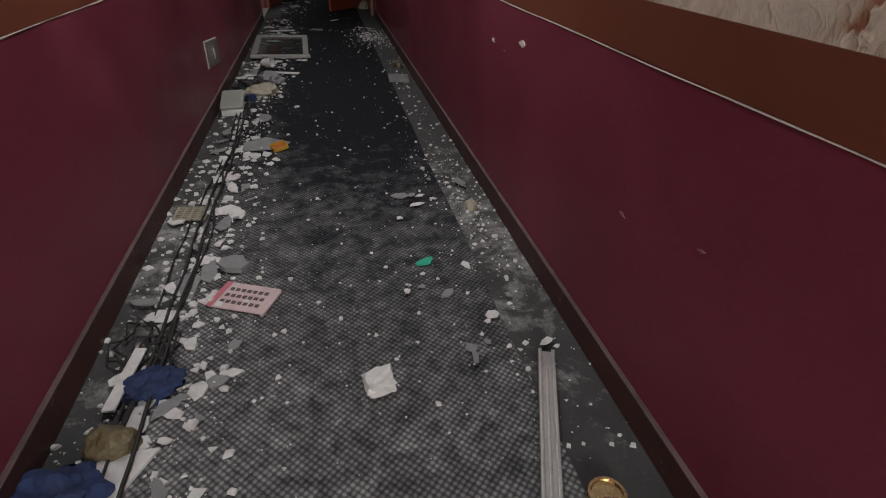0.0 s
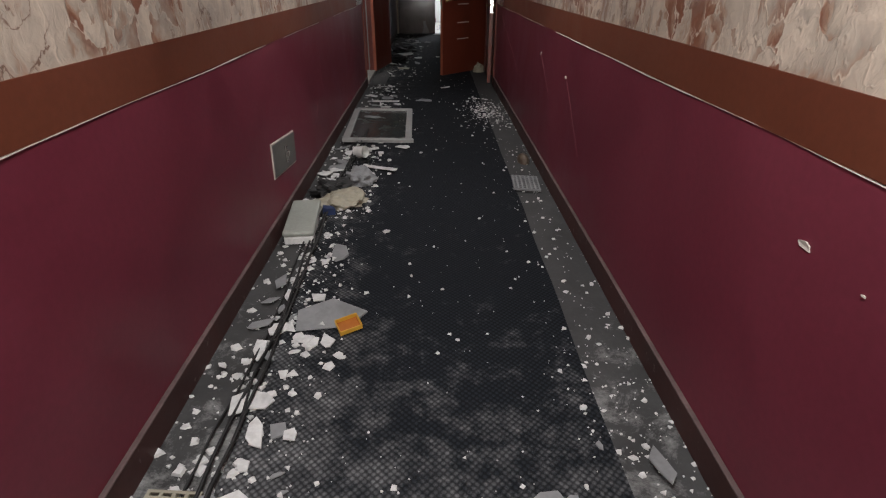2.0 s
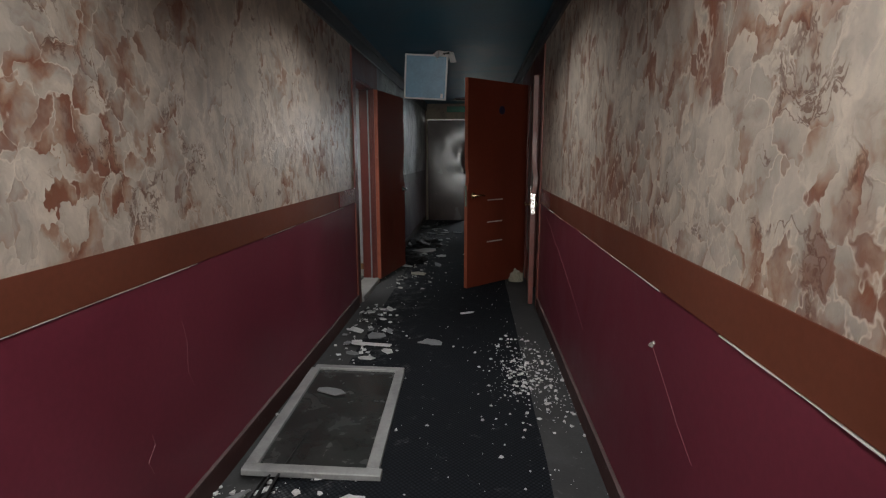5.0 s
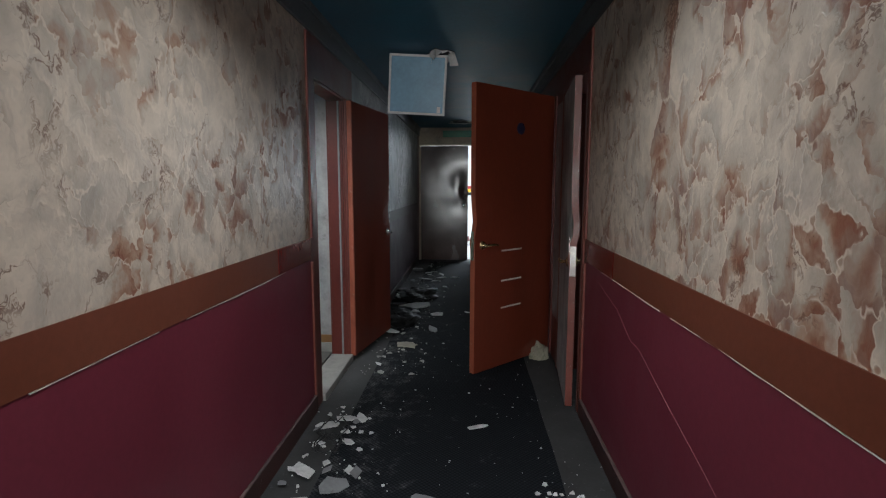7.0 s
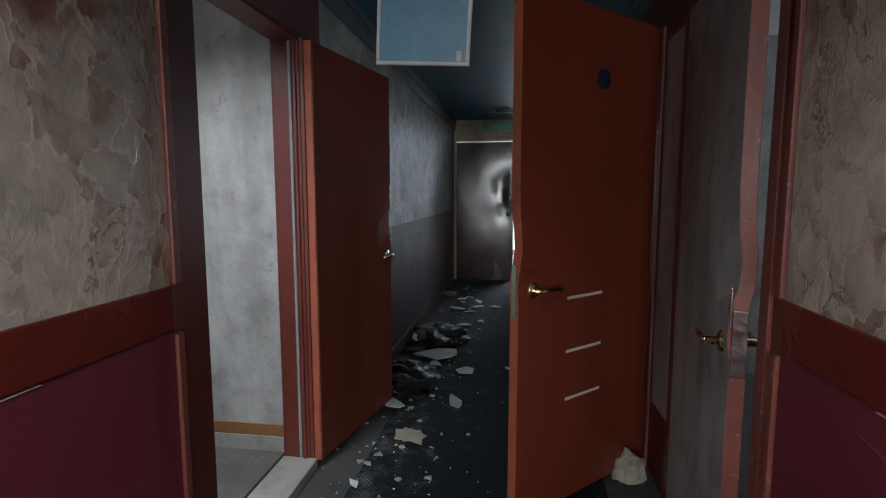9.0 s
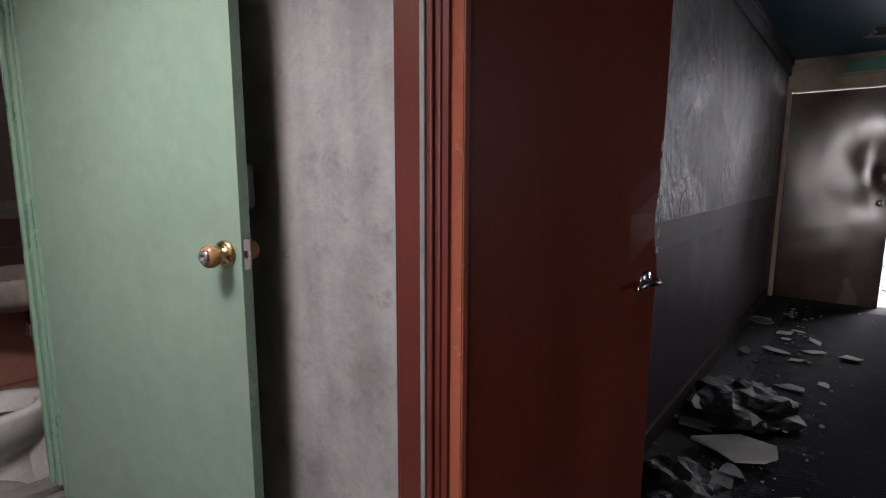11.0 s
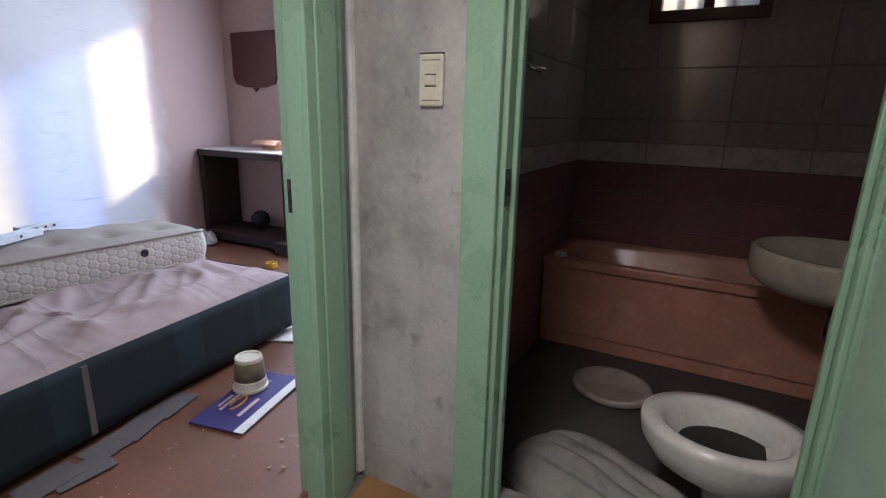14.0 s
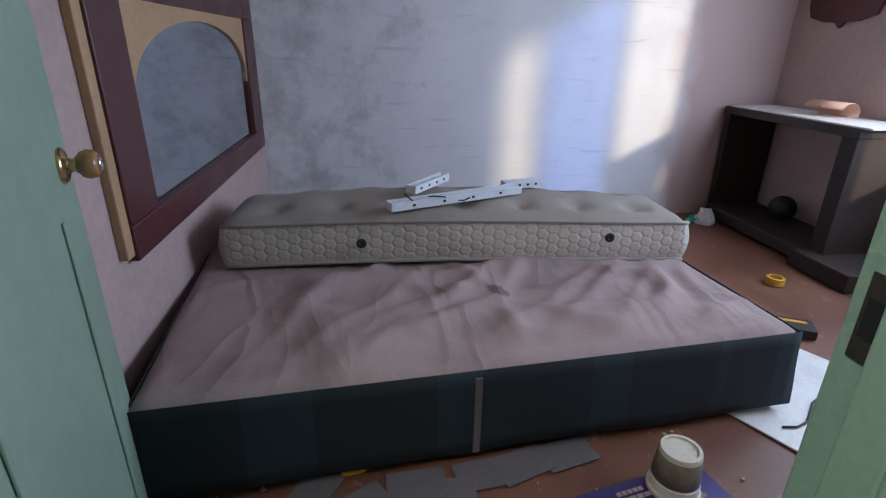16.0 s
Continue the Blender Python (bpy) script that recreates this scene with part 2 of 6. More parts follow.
M_CHROME = worn("scratched_chrome", (0.72, 0.70, 0.66), 0.8, 1.1, 0.18, 1.0, scale=20, grain=120, relief=0.03)
M_BRASS = worn("tarnished_brass", (0.62, 0.47, 0.24), 0.6, 1.1, 0.25, 1.0, scale=25, grain=120, relief=0.03)
M_WOODKNOB = worn("varnished_wooden_knob", (0.38, 0.20, 0.085), 0.7, 1.2, 0.2, scale=30, grain=90, relief=0.03)


def paste_wall():
    """Bare wall with patchy old paste: pale blue-grey, dark mottled patches, and pink paint beyond a ragged edge."""
    m = material("blue_grey_bedroom_wall", (0.52, 0.52, 0.54), 0.85)
    v = coords(m)
    col = ramp(m, noise_of(m, v, 1.3, 6, 0.62, 0.1), [(0.30, (0.56, 0.57, 0.60)), (0.50, (0.66, 0.67, 0.70)), (0.72, (0.72, 0.72, 0.74))])
    sep = m.node_tree.nodes.new("ShaderNodeSeparateXYZ")
    link(m, v, sep.inputs[0])
    patchy = node(m, "ShaderNodeMapRange")
    for i, x in enumerate((-2.6, -1.3, -0.12, 0.10)):
        patchy.inputs[1 + i].default_value = x
    link(m, sep.outputs["X"], patchy.inputs[0])
    mottle = math_of(m, "ADD", noise_of(m, v, 3.4, 9, 0.70, 0.0), patchy.outputs[0])
    col = mixed(m, ramp(m, mottle, [(0.54, G3(0.0)), (0.72, G3(0.6))]), col, (0.30, 0.30, 0.31))
    lines = noise_of(m, coords(m, (0.8, 0.8, 9)), 3.0, 5, 0.6, 0.3)
    col = mixed(m, ramp(m, lines, [(0.60, G3(0.0)), (0.72, G3(0.4))]), col, (0.33, 0.33, 0.35))
    rag = math_of(m, "MULTIPLY_ADD", noise_of(m, v, 2.2, 5, 0.6), 0.35, sep.outputs["X"])
    edge = node(m, "ShaderNodeMapRange")
    for i, x in enumerate((-3.72, -3.52, 1.0, 0.0)):
        edge.inputs[1 + i].default_value = x
    link(m, rag, edge.inputs[0])
    col = mixed(m, edge.outputs[0], col, (0.47, 0.345, 0.32))
    link(m, col, bsdf(m).inputs["Base Color"])
    bump(m, noise_of(m, v, 30, 4), 0.12, 0.003)
    return m


M_BEDWALL = paste_wall()
M_PINKWALL = worn("pale_pink_bedroom_wall", (0.48, 0.36, 0.335), 0.85, 1.08, 0.85, scale=2, grain=40)
M_DARKWOOD = worn("dark_brown_laminate", (0.024, 0.014, 0.011), 0.7, 1.4, 0.6, scale=4, grain=60)
M_SCREED = worn("grey_screed_floor", (0.062, 0.062, 0.062), 0.6, 1.5, 0.85, scale=4, grain=70, relief=0.35, dirt=(0.17, 0.17, 0.17))
M_ROOMFLOOR = worn("brown_sheet_floor", (0.17, 0.072, 0.043), 0.65, 1.2, 0.5, scale=2.5, grain=60, dirt=(0.30, 0.24, 0.20))
M_VESTFLOOR = worn("dusty_grey_vestibule_floor", (0.10, 0.095, 0.088), 0.6, 1.5, 0.7, scale=5, grain=60, dirt=(0.3, 0.29, 0.28))
M_BATHFLOOR = worn("dirty_bathroom_floor", (0.075, 0.072, 0.070), 0.6, 1.5, 0.6, scale=5, grain=60)
M_TILE = worn("pale_glazed_tile", (0.40, 0.355, 0.35), 0.85, 1.05, 0.12, scale=3, grain=30, relief=0.02)
M_TILEPINK = worn("mauve_glazed_tile", (0.255, 0.130, 0.135), 0.85, 1.1, 0.12, scale=3, grain=30, relief=0.02)
M_TILEBORDER = worn("white_relief_border_tile", (0.56, 0.53, 0.52), 0.7, 1.1, 0.14, scale=16, grain=34, relief=0.9)
M_GROUT = worn("grey_grout", (0.36, 0.31, 0.30), 0.7, 1.1, 0.9, scale=10, grain=90)
M_TUB = worn("salmon_acrylic", (0.64, 0.30, 0.225), 0.85, 1.06, 0.22, scale=3, grain=50, relief=0.03)
M_PORCELAIN = worn("dusty_white_porcelain", (0.66, 0.65, 0.62), 0.8, 1.08, 0.12, scale=5, grain=60, relief=0.03)
M_BLACK = worn("black_rubber", (0.012, 0.012, 0.012), 0.7, 1.4, 0.6, scale=8, grain=60)
M_WHITE = worn("white_plastic", (0.70, 0.70, 0.68), 0.8, 1.05, 0.4, scale=9, grain=90, relief=0.05)
M_STONE = worn("grey_stone_sill", (0.30, 0.29, 0.27), 0.7, 1.2, 0.6, scale=8, grain=80, relief=0.2)
M_GYPSUM = worn("crumbled_white_gypsum", (0.66, 0.66, 0.65), 0.7, 1.1, 0.9, scale=12, grain=70, relief=0.5)
M_DUSTPAPER = worn("dusty_torn_board", (0.34, 0.34, 0.32), 0.6, 1.3, 0.9, scale=7, grain=60, relief=0.3)
M_WINDOWFRAME = worn("dark_wood_window_frame", (0.085, 0.035, 0.022), 0.7, 1.2, 0.4, scale=6, grain=60)

# ---- mesh helpers ----


def make(name, bm, mat, parent=None, smooth=False, bevel=0.0):
    me = bpy.data.meshes.new(name)
    bm.normal_update()
    bm.to_mesh(me)
    bm.free()
    for m in (mat if isinstance(mat, (list, tuple)) else [mat]):
        me.materials.append(m)
    if smooth:
        me.polygons.foreach_set("use_smooth", [True] * len(me.polygons))
    ob = new(name, me)
    if parent is not None:
        ob.parent = parent
    if bevel:
        md = ob.modifiers.new("bevel", "BEVEL")
        md.width, md.segments, md.limit_method = bevel, 2, "ANGLE"
    return ob


def empty(name, m=None):
    ob = new(name)
    ob.empty_display_size = 0.1
    if m is not None:
        ob.matrix_basis = m
    return ob


def bx(bm, x0, x1, y0, y1, z0, z1, mi=0):
    vs = [bm.verts.new((x, y, z)) for x in (x0, x1) for y in (y0, y1) for z in (z0, z1)]
    for f in ((0, 1, 3, 2), (4, 6, 7, 5), (0, 4, 5, 1), (2, 3, 7, 6), (0, 2, 6, 4), (1, 5, 7, 3)):
        bm.faces.new([vs[i] for i in f]).material_index = mi
    return vs


def box(name, x0, x1, y0, y1, z0, z1, mat, parent=None, bevel=0.0):
    bm = bmesh.new()
    bx(bm, x0, x1, y0, y1, z0, z1)
    return make(name, bm, mat, parent, bevel=bevel)


def lathe(bm, profile, n=24, m=None, squash=1.0):
    """Turns (radius, height) pairs round z."""
    rings = []
    for r, z in profile:
        ring = []
        for i in range(n):
            a = 2 * math.pi * i / n
            p = Vector((r * math.cos(a), r * squash * math.sin(a), z))
            ring.append(bm.verts.new(m @ p if m is not None else p))
        rings.append(ring)
    for a, b in zip(rings, rings[1:]):
        for i in range(n):
            bm.faces.new((a[i], a[(i + 1) % n], b[(i + 1) % n], b[i]))
    bm.faces.new(rings[0][::-1])
    bm.faces.new(rings[-1])


def tube(bm, pts, r, n=8):
    pts = [Vector(p) for p in pts]
    rings = []
    for i, p in enumerate(pts):
        d = (pts[min(i + 1, len(pts) - 1)] - pts[max(i - 1, 0)]).normalized()
        a = d.orthogonal().normalized() if abs(d.z) > 0.99 else d.cross(Vector((0, 0, 1))).normalized()
        b = d.cross(a)
        rings.append([bm.verts.new(p + r * (math.cos(2 * math.pi * k / n) * a + math.sin(2 * math.pi * k / n) * b)) for k in range(n)])
    for a, b in zip(rings, rings[1:]):
        for k in range(n):
            bm.faces.new((a[k], a[(k + 1) % n], b[(k + 1) % n], b[k]))
    bm.faces.new(rings[0][::-1])
    bm.faces.new(rings[-1])


def structure(ob, label="", category=""):
    return tagged(ob, label, category, kind="structure")


# ---- the large structure ----
XL, XR, T = -0.80, 0.78, 0.15
Y0, Y1 = -2.5, 15.15
HC = 2.36
BAND0, BAND1 = 0.925, 1.05


def zoned_wall(side, y0, y1, low, band, high, tag):
    """A stretch of corridor wall in three zones; side -1: x = XL, +1: x = XR."""
    xf = XL if side < 0 else XR
    xo = xf + side * T
    a, b = min(xf, xo), max(xf, xo)
    structure(box("wall_%s_lower" % tag, a, b, y0, y1, 0, BAND0, low), "lower wall painted " + ("deep maroon" if low is M_MAROON else "dusty purple") + ", scuffed", "wall")
    p = 0.004
    structure(box("wall_%s_band" % tag, a - (p if side > 0 else 0), b + (p if side < 0 else 0), y0, y1, BAND0, BAND1, band), "flat painted dado band along the wall", "trim")
    structure(box("wall_%s_upper" % tag, a, b, y0, y1, BAND1, HC, high), "upper wall with " + ("marbled pinkish plaster" if high is M_PLASTER else "peeled grey plaster"), "wall")
    s = xf - side * 0.014
    bm = bmesh.new()
    bx(bm, min(xf, s), max(xf, s), y0, y1, 0, 0.100)
    ledge = xf - side * 0.017
    bx(bm, min(xf, ledge), max(xf, ledge), y0, y1, 0.100, 0.108, 1)
    structure(make("baseboard_%s" % tag, bm, [M_SKIRT, M_LEDGE], bevel=0.003), "dark scuffed baseboard at the foot of the wall", "baseboard")


zoned_wall(-1, Y0, 8.83, M_MAROON, M_BAND, M_PLASTER, "west")
zoned_wall(-1, 9.95, 14.93, M_PURPLE, M_GREYBAND, M_PEELED, "west_far")
zoned_wall(1, Y0, 8.86, M_MAROON, M_BAND, M_PLASTER, "east")
zoned_wall(1, 10.93, Y1, M_PURPLE, M_GREYBAND, M_PEELED, "east_far")


def casing_wall(name, side, y0, y1, holes, top):
    """Dark red panelling round doorways, from floor to ceiling; holes: (y0, y1)."""
    xf = XL if side < 0 else XR
    xo = xf + side * T
    a, b = min(xf, xo), max(xf, xo)
    bm = bmesh.new()
    y = y0
    for h0, h1 in holes:
        bx(bm, a, b, y, h0, 0, top)
        y = h1
    bx(bm, a, b, y, y1, 0, top)
    bx(bm, a, b, y0, y1, top, HC)
    return structure(make(name, bm, M_CASING), "dark red wooden panelling round the doorways", "door casing")


D1A, D1B = 8.97, 9.745
casing_wall("wall_west_casing", -1, 8.83, 9.95, [(D1A, D1B)], 1.98)
casing_wall("wall_west_end_casing", -1, 14.93, Y1, [], 2.0)
DA0, DA1, DB0, DB1 = 8.93, 9.64, 10.03, 10.82
casing_wall("wall_east_casing", 1, 8.86, 10.93, [(DA0, DA1), (DB0, DB1)], 2.0)



def dusty_screed():
    """The corridor's bare screed with drifts of plaster powder."""
    m = worn("dusty_corridor_screed", (0.048, 0.048, 0.048), 0.6, 1.5, 0.85, scale=4, grain=70, relief=0.35, dirt=(0.13, 0.13, 0.13))
    v = coords(m)
    old = bsdf(m).inputs["Base Color"].links[0].from_socket
    sep = m.node_tree.nodes.new("ShaderNodeSeparateXYZ")
    link(m, v, sep.inputs[0])
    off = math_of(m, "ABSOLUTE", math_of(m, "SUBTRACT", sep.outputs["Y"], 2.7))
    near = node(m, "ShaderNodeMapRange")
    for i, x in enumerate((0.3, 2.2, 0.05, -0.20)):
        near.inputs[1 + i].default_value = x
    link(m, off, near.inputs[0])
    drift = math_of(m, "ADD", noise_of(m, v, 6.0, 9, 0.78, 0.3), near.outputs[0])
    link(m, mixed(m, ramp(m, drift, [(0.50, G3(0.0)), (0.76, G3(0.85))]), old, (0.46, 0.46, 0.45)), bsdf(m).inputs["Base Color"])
    return m


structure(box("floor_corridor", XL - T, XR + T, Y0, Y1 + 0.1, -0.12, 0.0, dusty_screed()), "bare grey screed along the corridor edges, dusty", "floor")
structure(box("ceiling_corridor", XL - T, XR + T, Y0, Y1 + 0.1, HC, HC + 0.1, M_CEIL), "dark blue painted ceiling", "ceiling")
for side, xf in (("west", XL), ("east", XR)):
    s = -1 if side == "west" else 1
    bm = bmesh.new()
    bx(bm, min(xf, xf - s * 0.02), max(xf, xf - s * 0.02), Y0, Y1, HC - 0.15, HC)
    bx(bm, min(xf, xf - s * 0.034), max(xf, xf - s * 0.034), Y0, Y1, HC - 0.05, HC - 0.001)
    structure(make("trim_cornice_" + side, bm, M_CORNICE, bevel=0.004), "dusty grey-blue cornice board under the ceiling", "cornice")
structure(box("wall_south", XL - T, XR + T, Y0 - 0.12, Y0, 0, HC, M_MAROON), "plain end wall behind", "wall")

# end of the corridor
EX0, EX1, EXT = -0.79, 0.72, 2.05
bm = bmesh.new()
bx(bm, XL - T, EX0, Y1, Y1 + 0.12, 0, HC)
bx(bm, EX1, XR + T, Y1, Y1 + 0.12, 0, HC)
bx(bm, EX0, EX1, Y1, Y1 + 0.12, EXT, HC)
structure(make("wall_north", bm, M_CREAM), "stained cream boards over the end doorway", "wall")
bm = bmesh.new()
bx(bm, EX0, EX1, Y1 - 0.03, Y1 + 0.0, EXT, EXT + 0.05)
bx(bm, EX0, EX0 + 0.03, Y1 - 0.03, Y1 + 0.13, 0, EXT)
bx(bm, EX1 - 0.03, EX1, Y1 - 0.03, Y1 + 0.13, 0, EXT)
structure(make("trim_end_door_frame", bm, M_CREAM, bevel=0.004), "cream metal frame of the end doorway", "door frame")

# stairwell beyond
SY0, SY1, SX0, SX1 = Y1 + 0.12, 18.3, -1.7, 2.1
bm = bmesh.new()
bx(bm, SX0, SX1, SY1, SY1 + 0.12, -0.1, 3.0)
bx(bm, SX0 - 0.12, SX0, SY0, SY1, -0.1, 3.0)
bx(bm, SX0, XL - T, SY0 - 0.02, SY0 + 0.1, -0.1, 3.0)
bx(bm, XR + T, SX1, SY0 - 0.02, SY0 + 0.1, -0.1, 3.0)
bx(bm, SX0, SX1, SY0 - 0.02, SY0 + 0.1, HC + 0.1, 3.0)
bx(bm, SX1, SX1 + 0.12, SY0, SY1, -0.1, 0.85)
bx(bm, SX1, SX1 + 0.12, SY0, SY1, 2.55, 3.0)
bx(bm, SX1, SX1 + 0.12, SY0, SY0 + 0.5, 0.85, 2.55)
bx(bm, SX1, SX1 + 0.12, SY1 - 0.6, SY1, 0.85, 2.55)
structure(make("wall_stairwell", bm, M_WHITEWALL), "bright white painted stairwell walls", "wall")
structure(box("floor_stairwell", SX0, SX1, SY0 - 0.02, SY1, -0.12, -0.002, M_STONE), "pale stone stairwell floor with debris", "floor")
structure(box("ceiling_stairwell", SX0 - 0.1, SX1 + 0.1, SY0, SY1 + 0.1, 3.0, 3.1, M_WHITEWALL), "white stairwell ceiling", "ceiling")

# vestibule, bathroom and bedroom
FZ = 0.06
VX, VY0, VY1 = -2.31, 8.22, 9.757
RH = 2.32
BX0, BY0, BY1 = -4.40, 8.33, 9.86
RX0, RX1, RY0, RY1 = -4.55, XL - T - 0.001, 5.00, 8.12

bm = bmesh.new()
bx(bm, VX, XL - T, VY1, VY1 + 0.1, -0.1, RH)
structure(make("wall_vestibule_north", bm, M_GREYPAPER), "bare grey stained wallpaper with water marks", "wall")
BD0, BD1 = 8.655, 9.40
bm = bmesh.new()
bx(bm, VX - 0.1, VX, VY0 - 0.1, BD0, -0.1, RH)
bx(bm, VX - 0.1, VX, BD1, BY1, -0.1, RH)
bx(bm, VX - 0.1, VX, BD0, BD1, 2.0, RH)
structure(make("wall_bathroom_front", bm, M_GREYPAPER), "grey stained wall between bathroom and bedroom doors", "wall")
RD0, RD1 = -2.165, -1.27
bm = bmesh.new()
bx(bm, RD1, XL - T, RY1, VY0, -0.1, RH)
bx(bm, VX, RD0, RY1, VY0, -0.1, RH)
bx(bm, RD0, RD1, RY1, VY0, 2.03, RH)
structure(make("wall_bedroom_front", bm, M_GREYPAPER), "grey stained wall round the bedroom door", "wall")
structure(box("floor_vestibule", VX - 0.05, XL - T, VY0, VY1, -0.1, FZ, M_VESTFLOOR), "dusty dark grey vestibule floor", "floor")
structure(box("ceiling_vestibule", VX, XL - T, VY0, VY1, RH, RH + 0.08, M_GREYPAPER), "plain grey vestibule ceiling", "ceiling")
structure(box("door_sill", XL - T - 0.01, XL + 0.02, D1A, D1B, -0.02, 0.045, M_STONE, bevel=0.006), "worn stone sill of the doorway", "sill")

# bedroom shell
WY0, WY1, WZ0, WZ1 = 5.98, 7.95, 0.62, 2.28
bm = bmesh.new()
bx(bm, RX0 - 0.15, RX0, RY0 - 0.1, WY0, -0.1, RH)
bx(bm, RX0 - 0.15, RX0, WY1, RY1 + 0.1, -0.1, RH)
bx(bm, RX0 - 0.15, RX0, WY0, WY1, -0.1, WZ0)
bx(bm, RX0 - 0.15, RX0, WY0, WY1, WZ1, RH)
structure(make("wall_bedroom_west", bm, M_PINKWALL), "pale pink outer bedroom wall", "wall")
structure(box("wall_bedroom_south", RX0, RX1, RY0 - 0.1, RY0, -0.1, RH, M_BEDWALL), "blue-grey bedroom wall with old paste marks", "wall")
structure(box("wall_bedroom_north", RX0, VX, RY1, RY1 + 0.1, -0.1, RH, M_PINKWALL), "pale pink bedroom wall", "wall")
structure(box("wall_bedroom_east", RX1 - 0.012, RX1, RY0, RY1, -0.1, RH, M_PINKWALL), "pale pink bedroom wall with dust", "wall")
structure(box("floor_bedroom", RX0, RX1, RY0, VY0, -0.1, FZ - 0.004, M_ROOMFLOOR), "worn brown sheet flooring, dusty and littered", "floor")
structure(box("ceiling_bedroom", RX0, RX1, RY0, RY1, RH, RH + 0.08, M_PINKWALL), "plain pale ceiling", "ceiling")

# bathroom shell
BWY0, BWY1, BWZ0, BWZ1 = 8.72, 9.18, 1.78, 2.20
bm = bmesh.new()
bx(bm, BX0 - 0.15, BX0, BY0 - 0.1, BWY0, -0.1, 2.4)
bx(bm, BX0 - 0.15, BX0, BWY1, BY1 + 0.1, -0.1, 2.4)
bx(bm, BX0 - 0.15, BX0, BWY0, BWY1, -0.1, BWZ0)
bx(bm, BX0 - 0.15, BX0, BWY0, BWY1, BWZ1, 2.4)
structure(make("wall_bathroom_west", bm, M_GROUT), "tiled outer bathroom wall", "wall")
structure(box("wall_bathroom_south", BX0, VX - 0.1, BY0 - 0.1, BY0, -0.1, 2.4, M_GROUT), "tiled bathroom side wall", "wall")
structure(box("wall_bathroom_north", BX0, VX - 0.1, BY1, BY1 + 0.1, -0.1, 2.4, M_GROUT), "tiled bathroom side wall", "wall")
structure(box("floor_bathroom", BX0, VX - 0.1, BY0, BY1, -0.1, -0.03, M_BATHFLOOR), "dirty dark bathroom floor", "floor")
structure(box("ceiling_bathroom", BX0, VX - 0.1, BY0, BY1, 2.4, 2.45, M_WHITE), "plain white bathroom ceiling", "ceiling")
M_SILL = worn("grimy_grey_terrazzo", (0.20, 0.19, 0.18), 0.45, 1.3, 0.55, scale=9, grain=90, relief=0.2)
bm = bmesh.new()
bx(bm, VX - 0.11, VX - 0.022, BD0, BD1, -0.05, 0.12)
bx(bm, VX - 0.022, VX + 0.02, BD0, BD1, -0.05, 0.092)
structure(make("bathroom_sill", bm, M_SILL, bevel=0.005), "grimy stepped grey stone bathroom threshold", "sill")

# the rooms across the corridor, closed
bm = bmesh.new()
bx(bm, XR + T, 3.0, 8.3, 8.4, 0, HC)
bx(bm, XR + T, 3.0, 11.4, 11.5, 0, HC)
bx(bm, 3.0, 3.1, 8.3, 11.5, 0, HC)
structure(make("wall_side_room", bm, M_GREYPAPER), "plain grey side room walls", "wall")
structure(box("floor_side_room", XR + T, 3.1, 8.3, 11.5, -0.1, 0, M_VESTFLOOR), "dusty side room floor", "floor")
structure(box("ceiling_side_room", XR + T, 3.1, 8.3, 11.5, HC, HC + 0.1, M_WHITE), "plain side room ceiling", "ceiling")
structure(box("ground", -60, 60, -60, 70, -3.3, -3.2, M_SCREED), "grey ground outside", "ground")

# ---- corridor: fixed parts ----
rng = random.Random(7)


def carpet_material():
    """Dark ribbed runner with a lattice of small studs, whitened by plaster dust and by brightness painted along y."""
    m = material("studded_dark_carpet", (0.02, 0.022, 0.025), 0.9, 0.0, 0.15)
    v = coords(m, (1, 1, 0))
    lat = coords(m, (1, 1, 0), (0, 0, radians(45)))
    dots = node(m, "ShaderNodeTexVoronoi", Scale=62.0, Randomness=0.06)
    link(m, lat, dots.inputs["Vector"])
    stud = ramp(m, dots.outputs["Distance"], [(0.18, G3(1.0)), (0.52, G3(0.0))])
    patches = noise_of(m, v, 7.0, 9, 0.80, 0.1)
    fine = noise_of(m, v, 16.0, 6, 0.7, 0.3)
    sep = m.node_tree.nodes.new("ShaderNodeSeparateXYZ")
    link(m, v, sep.inputs[0])
    # Whitening raised below y 1.2 and cut by 4.2, evening out floor brightness.
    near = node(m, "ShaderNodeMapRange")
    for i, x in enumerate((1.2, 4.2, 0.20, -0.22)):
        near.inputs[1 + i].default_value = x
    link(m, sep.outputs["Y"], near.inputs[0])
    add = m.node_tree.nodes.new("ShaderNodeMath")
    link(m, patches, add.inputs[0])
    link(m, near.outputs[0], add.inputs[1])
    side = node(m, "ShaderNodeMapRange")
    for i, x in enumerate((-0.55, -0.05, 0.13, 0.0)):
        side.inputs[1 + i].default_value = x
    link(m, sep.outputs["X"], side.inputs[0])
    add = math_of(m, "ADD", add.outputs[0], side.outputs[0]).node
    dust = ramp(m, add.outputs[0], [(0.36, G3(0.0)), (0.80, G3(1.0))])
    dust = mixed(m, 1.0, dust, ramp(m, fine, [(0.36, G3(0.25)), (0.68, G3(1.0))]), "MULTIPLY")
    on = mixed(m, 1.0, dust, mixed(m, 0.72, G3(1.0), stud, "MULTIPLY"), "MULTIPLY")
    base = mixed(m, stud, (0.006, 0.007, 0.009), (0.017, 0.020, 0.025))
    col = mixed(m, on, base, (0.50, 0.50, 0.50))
    link(m, col, bsdf(m).inputs["Base Color"])
    bump(m, stud, 0.5, 0.003)
    return m


